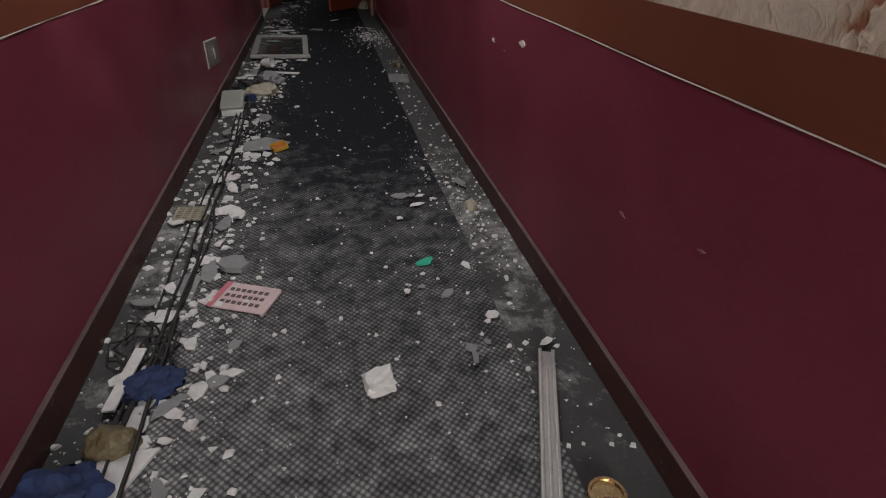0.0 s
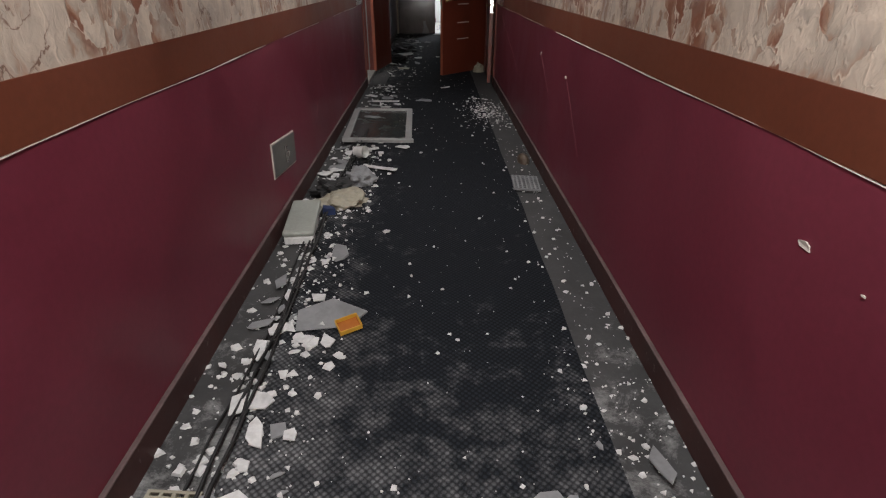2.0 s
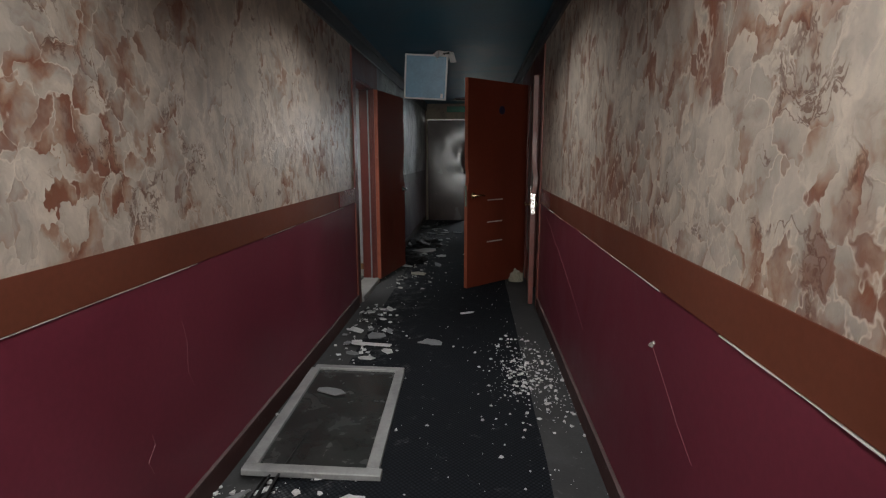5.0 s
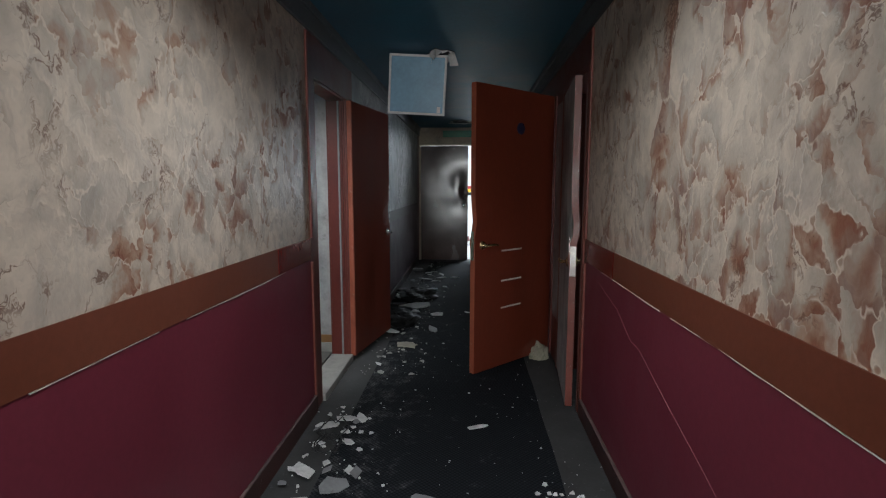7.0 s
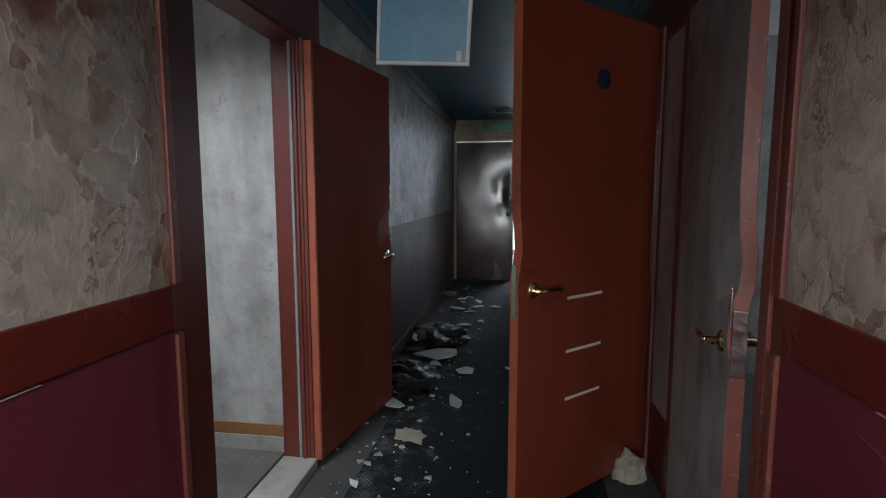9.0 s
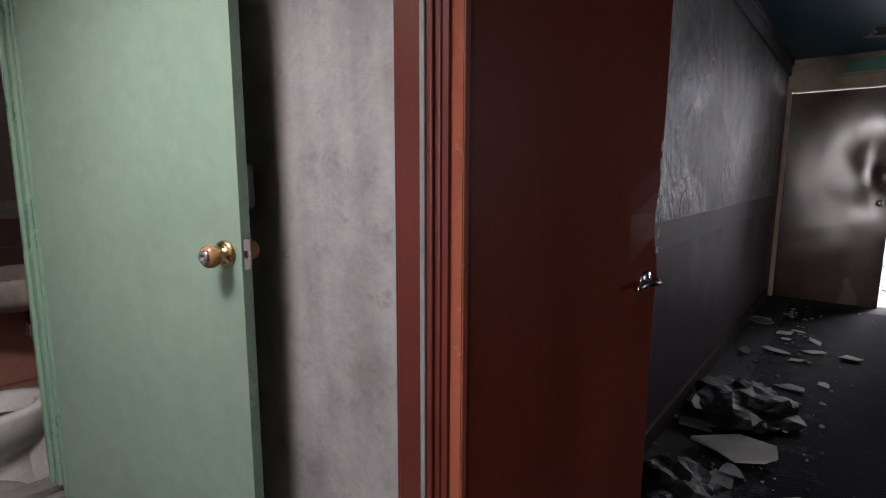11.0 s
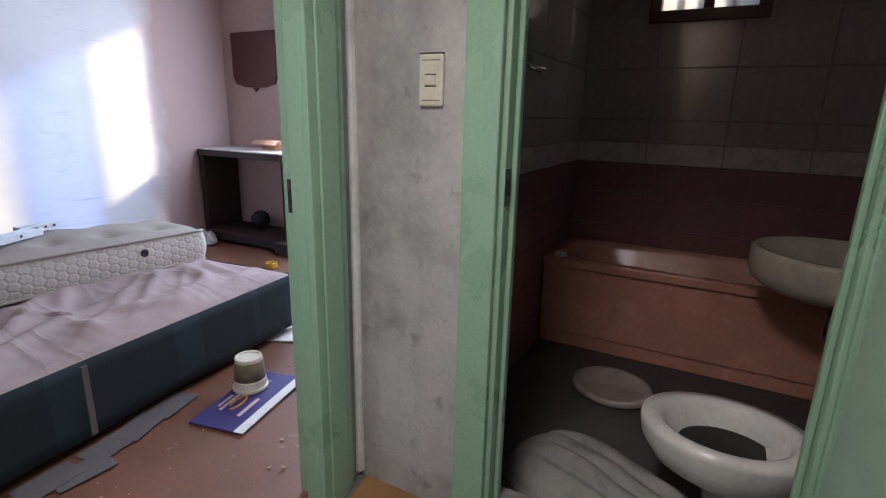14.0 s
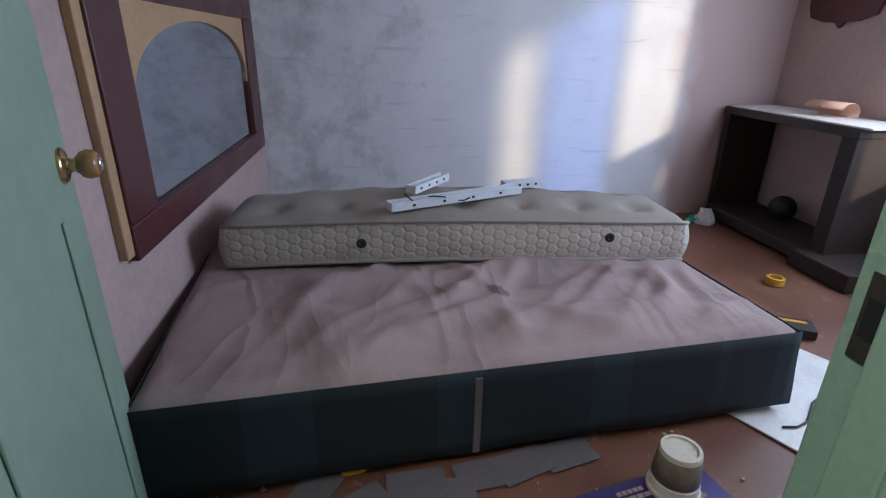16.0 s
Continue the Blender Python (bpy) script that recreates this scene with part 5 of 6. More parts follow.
M_CREAMPLATE = worn("cream_switch_plastic", (0.60, 0.56, 0.46), 0.85, 1.05, 0.4, scale=12, grain=80)
wall_switch("light_switch", pose(VX, 8.472, 1.294, 0, 0, -90), "cream plastic light switch on the grey wall")
root = empty("wall_fitting", pose(-1.565, VY1, 1.215))
tagged(root, "white plastic fitting on the grey wall behind the door", "wall fitting")
box("body", -0.035, 0.035, -0.042, 0, -0.068, 0.068, M_WHITE, root, bevel=0.018)
box("slot", -0.004, 0.004, -0.045, -0.038, -0.05, 0.05, M_BOARDGREY, root, bevel=0.001)

M_BROWNTRIM = worn("orange_brown_wood_strip", (0.24, 0.12, 0.045), 0.8, 1.15, 0.5, scale=6, grain=60, stretch=(0.3, 1, 1))
bm = bmesh.new()
bx(bm, VX, XL - T, VY1 - 0.010, VY1, FZ + 0.075, FZ + 0.135)
structure(make("baseboard_vestibule", bm, M_BROWNTRIM, bevel=0.002), "orange-brown strip along the grey wall", "baseboard")
bm = bmesh.new()
bx(bm, VX, XL - T, VY1 - 0.013, VY1, FZ, FZ + 0.075)
structure(make("baseboard_vestibule_lower", bm, M_STONE, bevel=0.002), "pale lower skirting along the grey wall", "baseboard")
bm = bmesh.new()
vs_ = [bm.verts.new(p) for p in ((VX + 0.002, VY0 + 0.03, FZ + 0.004), (VX + 0.002, BD0 - 0.12, FZ + 0.004), (VX + 0.16, BD0 - 0.02, FZ + 0.004), (VX + 0.22, VY0 + 0.06, FZ + 0.004))]
lw = [bm.verts.new((v.co.x, v.co.y, FZ)) for v in vs_]
bm.faces.new(vs_[::-1])
for i in range(4):
    bm.faces.new((vs_[i], vs_[(i + 1) % 4], lw[(i + 1) % 4], lw[i]))
tagged(make("floor_scrap", bm, M_BROWNTRIM), "piece of brown sheet flooring in the corner", "flooring")
bm = bmesh.new()
tube(bm, [(VX + 0.003, VY0 + 0.003, FZ + 0.02), (VX + 0.003, VY0 + 0.003, RH)], 0.017, 12)
# Filler bead whose colour is raised for the highlight along the corner.
structure(make("trim_corner_caulk", bm, worn("highlit_corner_filler", (0.58, 0.58, 0.57), 0.7, 1.15, 0.6, scale=8, grain=60)), "filler line in the wall corner, painted pale for its highlight", "trim")
chips("plaster_crumbs", 90, lambda r: (r.uniform(-2.25, -1.0), r.uniform(8.4, 9.6)), 0.004, 0.02, M_GYPSUM, "few white crumbs on the vestibule floor", 9).location.z = FZ

# ---- bathroom ----
bx_frame = empty("bathroom_window", pose(BX0, 0, 0))
tagged(bx_frame, "small high window with dark wooden frame and milky panes", "window", kind="structure")
bm = bmesh.new()
for a in ((BWY0 - 0.06, BWY1 + 0.06, BWZ0 - 0.06, BWZ0), (BWY0 - 0.06, BWY1 + 0.06, BWZ1, BWZ1 + 0.06), (BWY0 - 0.06, BWY0, BWZ0, BWZ1), (BWY1, BWY1 + 0.06, BWZ0, BWZ1)):
    bx(bm, -0.10, 0.025, a[0], a[1], a[2], a[3])
mid = (BWY0 + BWY1) / 2
bx(bm, -0.06, 0.0, mid - 0.025, mid + 0.025, BWZ0, BWZ1)
make("frame", bm, M_WINDOWFRAME, bx_frame, bevel=0.004)
bm = bmesh.new()
for y in (BWY0 + 0.11, BWY1 - 0.11):
    bx(bm, -0.055, -0.045, y - 0.012, y + 0.012, BWZ0, BWZ1)
make("glazing_bar", bm, worn("red_white_outer_bar", (0.45, 0.16, 0.13), 0.8, 1.2, 0.5), bx_frame)


def pane_material(name, tint, clear):
    m = bpy.data.materials.new(name)
    m.use_nodes = True
    nt = m.node_tree
    nt.nodes.remove(nt.nodes["Principled BSDF"])
    tr = nt.nodes.new("ShaderNodeBsdfTransparent")
    tr.inputs["Color"].default_value = (*tint, 1)
    tl = nt.nodes.new("ShaderNodeBsdfTranslucent")
    tl.inputs["Color"].default_value = (*tint, 1)
    gl = nt.nodes.new("ShaderNodeBsdfGlossy")
    gl.inputs["Roughness"].default_value = 0.08
    a, b = nt.nodes.new("ShaderNodeMixShader"), nt.nodes.new("ShaderNodeMixShader")
    a.inputs[0].default_value = clear
    nt.links.new(tl.outputs[0], a.inputs[1])
    nt.links.new(tr.outputs[0], a.inputs[2])
    b.inputs[0].default_value = 0.06
    nt.links.new(a.outputs[0], b.inputs[1])
    nt.links.new(gl.outputs[0], b.inputs[2])
    nt.links.new(b.outputs[0], nt.nodes["Material Output"].inputs["Surface"])
    return m


M_MILKY = pane_material("milky_glass", (0.92, 0.93, 0.95), 0.25)
M_BLUEFILM = pane_material("blue_film_glass", (0.36, 0.54, 1.0), 0.9)
M_CLEAR = pane_material("clear_glass", (0.95, 0.95, 0.93), 0.97)
box("pane", -0.035, -0.03, BWY0, BWY1, BWZ0, BWZ1, M_MILKY, bx_frame)

# tub with rounded hollow
root = empty("bathtub", pose(0, 0, 0))
tagged(root, "salmon pink acrylic bathtub along the tiled wall", "bathtub")
TX0, TX1, TY0, TY1, TZ = BX0 + 0.012, -3.80, BY0 + 0.012, BY1 - 0.012, 0.47
bm = bmesh.new()
cx, cy = (TX0 + TX1) / 2, (TY0 + TY1) / 2
hx, hy = (TX1 - TX0) / 2, (TY1 - TY0) / 2


def loop(px, py, z, p):
    ring = []
    for i in range(48):
        a = 2 * math.pi * i / 48
        c, s = math.cos(a), math.sin(a)
        ring.append(bm.verts.new((cx + px * math.copysign(abs(c) ** (2 / p), c), cy + py * math.copysign(abs(s) ** (2 / p), s), z)))
    return ring


rings = [loop(hx, hy, TZ - 0.045, 14), loop(hx, hy, TZ, 14), loop(hx - 0.055, hy - 0.09, TZ, 4.5), loop(hx - 0.07, hy - 0.12, TZ - 0.03, 4), loop(hx - 0.11, hy - 0.22, 0.16, 3.5), loop(hx - 0.16, hy - 0.32, 0.10, 3)]
for a, b in zip(rings, rings[1:]):
    for i in range(48):
        bm.faces.new((a[i], a[(i + 1) % 48], b[(i + 1) % 48], b[i]))
bm.faces.new(rings[-1])
make("basin", bm, M_TUB, root, smooth=True)
bm = bmesh.new()
bx(bm, TX1 - 0.03, TX1 - 0.012, TY0, TY1, 0.05, TZ - 0.04)
bx(bm, TX1 - 0.045, TX1 - 0.028, TY0, TY1, -0.03, 0.05)
bx(bm, TX1 - 0.020, TX1 + 0.010, TY0, TY1, TZ - 0.042, TZ + 0.004)
make("front_panel", bm, M_TUB, root, bevel=0.006)
bm = bmesh.new()
bx(bm, TX0, TX1 - 0.05, TY0, TY1, -0.03, 0.08)
make("base", bm, M_TUB, root)
ob = box("soap", -0.03, 0.03, -0.022, 0.022, 0, 0.022, M_WHITE, bevel=0.008)
ob.matrix_basis = pose(-3.86, 8.42, TZ, 0, 0, 70)
tagged(ob, "small white soap bar on the tub rim", "soap")

# toilet
root = empty("toilet", pose(-2.74, 9.26, -0.03))
tagged(root, "dusty white porcelain toilet bowl without seat", "toilet")
bm = bmesh.new()
prof = [(0.092, 0.0, 0.07), (0.086, 0.10, 0.07), (0.088, 0.175, 0.06), (0.120, 0.205, 0.03), (0.160, 0.245, 0.0), (0.180, 0.30, -0.01), (0.186, 0.345, -0.01), (0.184, 0.365, -0.01), (0.150, 0.368, -0.01), (0.132, 0.355, -0.01), (0.118, 0.29, 0.0), (0.075, 0.22, 0.02), (0.03, 0.19, 0.03)]
prev = None
for r_, z, off in prof:
    ring = []
    for i in range(36):
        a = 2 * math.pi * i / 36
        ry = r_ * 1.28
        ring.append(bm.verts.new((r_ * math.cos(a), ry * math.sin(a) + off, z)))
    if prev:
        for i in range(36):
            bm.faces.new((prev[i], prev[(i + 1) % 36], ring[(i + 1) % 36], ring[i]))
    prev = ring
bm.faces.new(prev)
make("bowl", bm, M_PORCELAIN, root, smooth=True)
bm = bmesh.new()
bx(bm, -0.17, 0.17, 0.225, 0.30, 0.30, 0.365)
bx(bm, -0.085, 0.085, 0.10, 0.30, 0.0, 0.30)
make("neck", bm, M_PORCELAIN, root, bevel=0.02)
bm = bmesh.new()
bx(bm, -0.20, 0.20, 0.39, 0.575, 0.36, 0.70)
bx(bm, -0.21, 0.21, 0.38, 0.58, 0.70, 0.735)
bx(bm, -0.15, 0.15, 0.29, 0.45, 0.28, 0.365)
make("tank", bm, M_PORCELAIN, root, bevel=0.015)
# Black disc set in the bowl to paint its inside dark.
bm = bmesh.new()
lathe(bm, [(0.11, 0), (0.112, 0.004), (0.03, 0.006)], 30, Matrix.Translation((0, -0.0, 0.288)), 1.2)
make("bowl_shade_disc", bm, M_BLACK, root)

# basin on the wall
root = empty("washbasin", pose(-3.52, BY1, 0))
tagged(root, "pale porcelain washbasin fixed to the tiled wall", "washbasin")
bm = bmesh.new()
prev = None
for k, (r_, z) in enumerate(((0.12, 0.55), (0.20, 0.585), (0.240, 0.615), (0.252, 0.65), (0.252, 0.725), (0.244, 0.738), (0.222, 0.738), (0.205, 0.71), (0.14, 0.62), (0.04, 0.59))):
    ring = [bm.verts.new((r_ * 1.12 * math.cos(2 * math.pi * i / 36), -0.30 + r_ * 1.12 * math.sin(2 * math.pi * i / 36), z)) for i in range(36)]
    if prev:
        for i in range(36):
            bm.faces.new((prev[i], prev[(i + 1) % 36], ring[(i + 1) % 36], ring[i]))
    prev = ring
bm.faces.new(prev)
M_BASIN = worn("beige_dusty_porcelain", (0.50, 0.43, 0.36), 0.7, 1.1, 0.18, scale=5, grain=60, relief=0.03)
make("bowl", bm, M_BASIN, root, smooth=True)
box("wall_mount", -0.22, 0.22, -0.14, -0.001, 0.60, 0.738, M_BASIN, root, bevel=0.02)
bm = bmesh.new()
tube(bm, [(0, -0.28, 0.56), (0, -0.28, 0.40), (0, -0.24, 0.34), (0, -0.06, 0.34)], 0.018, 10)
make("drain_pipe", bm, M_CHROME, root, smooth=True)
bm = bmesh.new()
tube(bm, [(0, -0.09, 0.735), (0, -0.09, 0.80), (0, -0.13, 0.84), (0, -0.20, 0.83)], 0.014, 10)
make("tap", bm, M_CHROME, root, smooth=True)

# toilet lid on the floor, sack
bm = bmesh.new()
lathe(bm, [(0.175, 0.0), (0.192, 0.016), (0.184, 0.036), (0.160, 0.034), (0.140, 0.014), (0.02, 0.010)], 32, None, 0.82)
ob = make("fallen_cover", bm, worn("grimy_pinkish_plastic", (0.36, 0.30, 0.28), 0.55, 1.2, 0.4, scale=9, grain=50, dirt=(0.16, 0.12, 0.11)), smooth=True)
ob.matrix_basis = pose(-3.44, 8.82, -0.026, 3, -2, 65)
tagged(ob, "grimy pinkish oval cover lying on the bathroom floor", "cover")
M_SACK = worn("grey_white_sack_cloth", (0.26, 0.25, 0.235), 0.6, 1.15, 0.9, scale=6, grain=120, relief=0.4)
bm = bmesh.new()
n1, n2 = 80, 64
g = []
for i in range(n1 + 1):
    row = []
    for k in range(n2 + 1):
        u, v = i / n1 * 2 - 1, k / n2 * 2 - 1
        edge = max(0, (1 - abs(u) ** 3)) ** 0.5 * max(0, (1 - abs(v) ** 3)) ** 0.5
        h = 0.115 * edge
        crease = 8.0 * v + 1.6 * u * u + 1.0 * noise.noise((u * 1.2, v * 1.2, 4))
        wr = 0.030 * abs(math.sin(crease)) ** 0.8 * edge * (0.5 + 0.8 * abs(noise.noise((u * 1.5, v * 1.5, 9))))
        wr += 0.016 * noise.noise((u * 2.5, v * 2.5, 1)) * edge
        sx = 0.40 * u * (1 - 0.14 * v * v) + 0.02 * noise.noise((v * 2, u, 3))
        sy = 0.21 * v * (1 - 0.10 * u * u)
        row.append(bm.verts.new((sx, sy, max(0.0, h + wr))))
    g.append(row)
for i in range(n1):
    for k in range(n2):
        bm.faces.new((g[i][k], g[i + 1][k], g[i + 1][k + 1], g[i][k + 1]))
rim = [g[i][0] for i in range(n1 + 1)] + [g[n1][k] for k in range(1, n2 + 1)] + [g[i][n2] for i in range(n1 - 1, -1, -1)] + [g[0][k] for k in range(n2 - 1, 0, -1)]
bm.faces.new(rim)
ob = make("cloth_sack", bm, M_SACK, smooth=True)
ob.matrix_basis = pose(-2.66, 8.97, -0.030, 0, 0, 62)
tagged(ob, "limp dusty grey cloth sack on the bathroom floor", "sack")

root = empty("shower_tap", pose(-3.13, BY0, 1.43))
tagged(root, "dark chrome wall tap on the bathroom tiles", "tap")
bm = bmesh.new()
tube(bm, [(-0.05, 0.0, 0.0), (-0.05, 0.05, 0.0)], 0.02, 12)
tube(bm, [(0.07, 0.0, 0.0), (0.07, 0.05, 0.0)], 0.02, 12)
tube(bm, [(-0.10, 0.055, 0.0), (0.12, 0.055, 0.0)], 0.022, 12)
tube(bm, [(0.0, 0.06, -0.01), (-0.02, 0.10, -0.035), (-0.04, 0.15, -0.05)], 0.012, 10)
make("body", bm, M_CHROME, root, smooth=True)
bm = bmesh.new()
tube(bm, [(0.10, 0.055, 0.0), (0.10, 0.055, 0.05)], 0.016, 10)
make("valve", bm, M_BLACK, root, smooth=True)

# ---- bedroom ----
root = empty("bedroom_window", pose(RX0, 0, 0))
tagged(root, "wide window with partly blue filmed panes", "window", kind="structure")
bm = bmesh.new()
for a in ((WY0 - 0.05, WY1 + 0.05, WZ0 - 0.05, WZ0), (WY0 - 0.05, WY1 + 0.05, WZ1, WZ1 + 0.05), (WY0 - 0.05, WY0, WZ0, WZ1), (WY1, WY1 + 0.05, WZ0, WZ1)):
    bx(bm, -0.12, 0.02, a[0], a[1], a[2], a[3])
for y in (6.68, 7.42, 7.78):
    bx(bm, -0.09, -0.05, y - 0.02, y + 0.02, WZ0, WZ1)
make("frame", bm, M_WINDOWFRAME, root, bevel=0.004)
for y0, y1, m in ((WY0, 6.68, M_CLEAR), (6.68, 7.42, M_BLUEFILM), (7.42, 7.78, M_CLEAR), (7.78, WY1, M_BLUEFILM)):
    box("pane", -0.072, -0.068, y0, y1, WZ0, WZ1, m, root)

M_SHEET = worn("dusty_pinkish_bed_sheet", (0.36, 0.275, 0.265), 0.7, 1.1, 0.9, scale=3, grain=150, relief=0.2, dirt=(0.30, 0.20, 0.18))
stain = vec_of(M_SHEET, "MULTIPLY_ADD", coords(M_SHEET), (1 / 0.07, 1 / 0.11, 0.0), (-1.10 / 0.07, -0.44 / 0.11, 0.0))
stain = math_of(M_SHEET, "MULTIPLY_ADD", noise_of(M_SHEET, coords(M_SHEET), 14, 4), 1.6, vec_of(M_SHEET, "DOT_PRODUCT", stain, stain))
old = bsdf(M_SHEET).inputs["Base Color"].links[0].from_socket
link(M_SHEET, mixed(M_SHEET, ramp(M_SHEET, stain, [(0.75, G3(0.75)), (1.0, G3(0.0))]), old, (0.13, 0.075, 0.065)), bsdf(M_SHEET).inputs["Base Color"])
sv = coords(M_SHEET, (1.7, 0.7, 1), (0, 0, radians(-42)))
bump(M_SHEET, ramp(M_SHEET, noise_of(M_SHEET, sv, 2.6, 2, 0.45, 0.6), [(0.36, G3(0.0)), (0.50, G3(1.0)), (0.64, G3(0.1))]), 0.3, 0.02)


def skirt_material():
    m = material("striped_dark_green_skirt", (0.02, 0.05, 0.05), 0.85)
    v = coords(m)
    s = m.node_tree.nodes.new("ShaderNodeSeparateXYZ")
    link(m, v, s.inputs[0])
    wv = node(m, "ShaderNodeTexNoise", Scale=4.2, Detail=0)
    cmb = m.node_tree.nodes.new("ShaderNodeCombineXYZ")
    link(m, s.outputs["X"], cmb.inputs[0])
    link(m, cmb.outputs[0], wv.inputs["Vector"])
    r = m.node_tree.nodes.new("ShaderNodeValToRGB")
    r.color_ramp.interpolation = "CONSTANT"
    for e, (p, c) in zip([r.color_ramp.elements[0], r.color_ramp.elements[1], r.color_ramp.elements.new(0.6)], ((0.0, (0.007, 0.014, 0.018, 1)), (0.46, (0.026, 0.062, 0.056, 1)), (0.56, (0.010, 0.024, 0.032, 1)))):
        e.position, e.color = p, c
    link(m, wv.outputs["Fac"], r.inputs["Fac"])
    f = noise_of(m, v, 160, 2)
    col = mixed(m, 0.25, r.outputs["Color"], ramp(m, f, [(0.3, G3(0.4)), (0.7, G3(1.0))]), "MULTIPLY")
    link(m, col, bsdf(m).inputs["Base Color"])
    bump(m, f, 0.2, 0.002)
    return m


M_SKIRTCLOTH = skirt_material()
BL, BR = Vector((-1.06, 7.40)), Vector((-3.06, 7.21))
bed = empty("bed_base", pose(BL.x, BL.y, 0, 0, 0, math.degrees(math.atan2(BR.y - BL.y, BR.x - BL.x))))
tagged(bed, "box bed base with dusty sheet and striped green skirt", "bed")
BLEN = (BR - BL).length
BTOP = 0.385
# local x runs along the front edge, local y towards the back wall
bm = bmesh.new()
nu, nv = 90, 56
DEP = 1.25
g = []
for i in range(nu + 1):
    row = []
    for k in range(nv + 1):
        u, v = i / nu, k / nv
        x, y = u * BLEN, v * DEP
        z = BTOP + 0.006 * noise.noise((x * 3, y * 3, 2))
        edge = min(1.0, y / 0.12, x / 0.12, (BLEN - x) / 0.12)
        fold = noise.noise((x * 1.6 + y * 0.8, y * 3.4 - x * 1.2, 7))
        z += 0.034 * edge * max(0, 1 - abs(fold) * 5) * (0.4 + 0.6 * noise.noise((x, y, 4)) ** 2 + 0.3)
        rad = math.hypot(x - 1.10, y - 0.42)
        ang = math.atan2(y - 0.42, x - 1.10)
        z += 0.022 * edge * math.exp(-rad * 1.7) * max(0, math.sin(ang * 7 + 1 + 0.8 * noise.noise((x * 2, y * 2, 5)))) ** 2 * min(1, rad / 0.2)
        for q, (fx, slope) in enumerate(((0.35, 0.5), (0.55, 0.8), (0.78, 1.0), (1.22, 1.3), (1.38, 1.0), (1.58, 0.8), (1.70, 0.9), (1.85, 0.6))):
            off = x - fx - slope * (y - 0.3) - 0.10 * noise.noise((y * 3, q, 2))
            z += 0.016 * edge * math.exp(-(off / 0.030) ** 2) * max(0, 1 - abs(y - 0.45) / 0.5)
        z -= 0.02 * (max(0, 1 - x / 0.05) ** 2 + max(0, 1 - (BLEN - x) / 0.05) ** 2 + max(0, 1 - y / 0.03) ** 2)
        row.append(bm.verts.new((x, y, z)))
    g.append(row)
for i in range(nu):
    for k in range(nv):
        bm.faces.new((g[i][k], g[i][k + 1], g[i + 1][k + 1], g[i + 1][k]))
bm.normal_update()
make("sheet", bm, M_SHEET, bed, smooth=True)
bm = bmesh.new()
prevr = None
path_ = [(0.0, DEP)] + [(0.0, DEP * (1 - i / 16)) for i in range(1, 17)] + [(BLEN * i / 80, 0.0) for i in range(1, 81)] + [(BLEN, DEP * i / 24) for i in range(1, 25)]
for j, (x, y) in enumerate(path_):
    s = j * 0.07
    col_ = []
    for k in range(7):
        t = k / 6
        hang = 0.275 + 0.010 * noise.noise((s, 3, 1))
        off = t * (0.016 + 0.014 * noise.noise((s * 1.4, t, 6)))
        ox = -off if x == 0 else (off if x >= BLEN else 0)
        oy = -off if y == 0 else 0
        col_.append(bm.verts.new((x + ox, y + oy, BTOP - 0.010 - hang * t)))
    if prevr:
        for k in range(6):
            bm.faces.new((prevr[k], prevr[k + 1], col_[k + 1], col_[k]))
    prevr = col_
ob = make("skirt", bm, M_SKIRTCLOTH, bed, smooth=True)
sd = ob.modifiers.new("thickness", "SOLIDIFY")
sd.thickness = 0.004
box("box_frame", 0.012, BLEN - 0.012, 0.012, DEP - 0.012, 0.20, BTOP - 0.03, M_DARKWOOD, bed)
bm = bmesh.new()
bx(bm, BLEN * 0.445, BLEN * 0.455, -0.024, -0.016, 0.105, BTOP - 0.02)
make("seam", bm, M_GREYBAND, bed)
for lx in (0.12, BLEN * 0.46, BLEN * 0.70, BLEN - 0.2):
    for ly in (0.10, DEP - 0.12):
        bm = bmesh.new()
        lathe(bm, [(0.028, FZ), (0.034, FZ + 0.02), (0.024, FZ + 0.06), (0.026, 0.20)], 14, Matrix.Translation((lx, ly, 0)))
        make("leg", bm, M_BLACK, bed)


def mattress_material(name, quilt):
    m = worn(name, (0.50, 0.46, 0.40) if quilt else (0.33, 0.295, 0.255), 0.72, 1.08, 0.85, scale=3, grain=140, relief=0.1)
    if quilt:
        p = vec_of(m, "MULTIPLY", coords(m, (1, 1, 1), (radians(-90), 0, 0)), (1 / 0.052, 1 / 0.043, 0.0))
        rims = []
        for shift in (0.0, 0.5):
            cell = vec_of(m, "FRACTION", vec_of(m, "ADD", vec_of(m, "DIVIDE", p, (1.732, 1.0, 1.0)), (shift, shift, 0.0)))
            cell = vec_of(m, "ABSOLUTE", vec_of(m, "MULTIPLY", vec_of(m, "SUBTRACT", cell, (0.5, 0.5, 0.0)), (1.732, 1.0, 0.0)))
            rims.append(math_of(m, "MAXIMUM", vec_of(m, "DOT_PRODUCT", cell, (0.0, 1.0, 0.0)), vec_of(m, "DOT_PRODUCT", cell, (0.866, 0.5, 0.0))))
        rim = math_of(m, "MINIMUM", rims[0], rims[1])
        bump(m, ramp(m, rim, [(0.30, G3(1.0)), (0.50, G3(0.0))]), 0.42, 0.008)
    return m


M_TICK = mattress_material("worn_cream_ticking", False)
M_QUILT = mattress_material("quilted_cream_border", True)
mat_root = empty("mattress", pose(-1.095, 6.575, 0.0, 0, 0, 180 - 1.0))
tagged(mat_root, "worn cream quilted mattress lying on the bed base", "mattress")
ML, MD, MZ, MT = 1.89, 0.92, BTOP + 0.022, 0.185


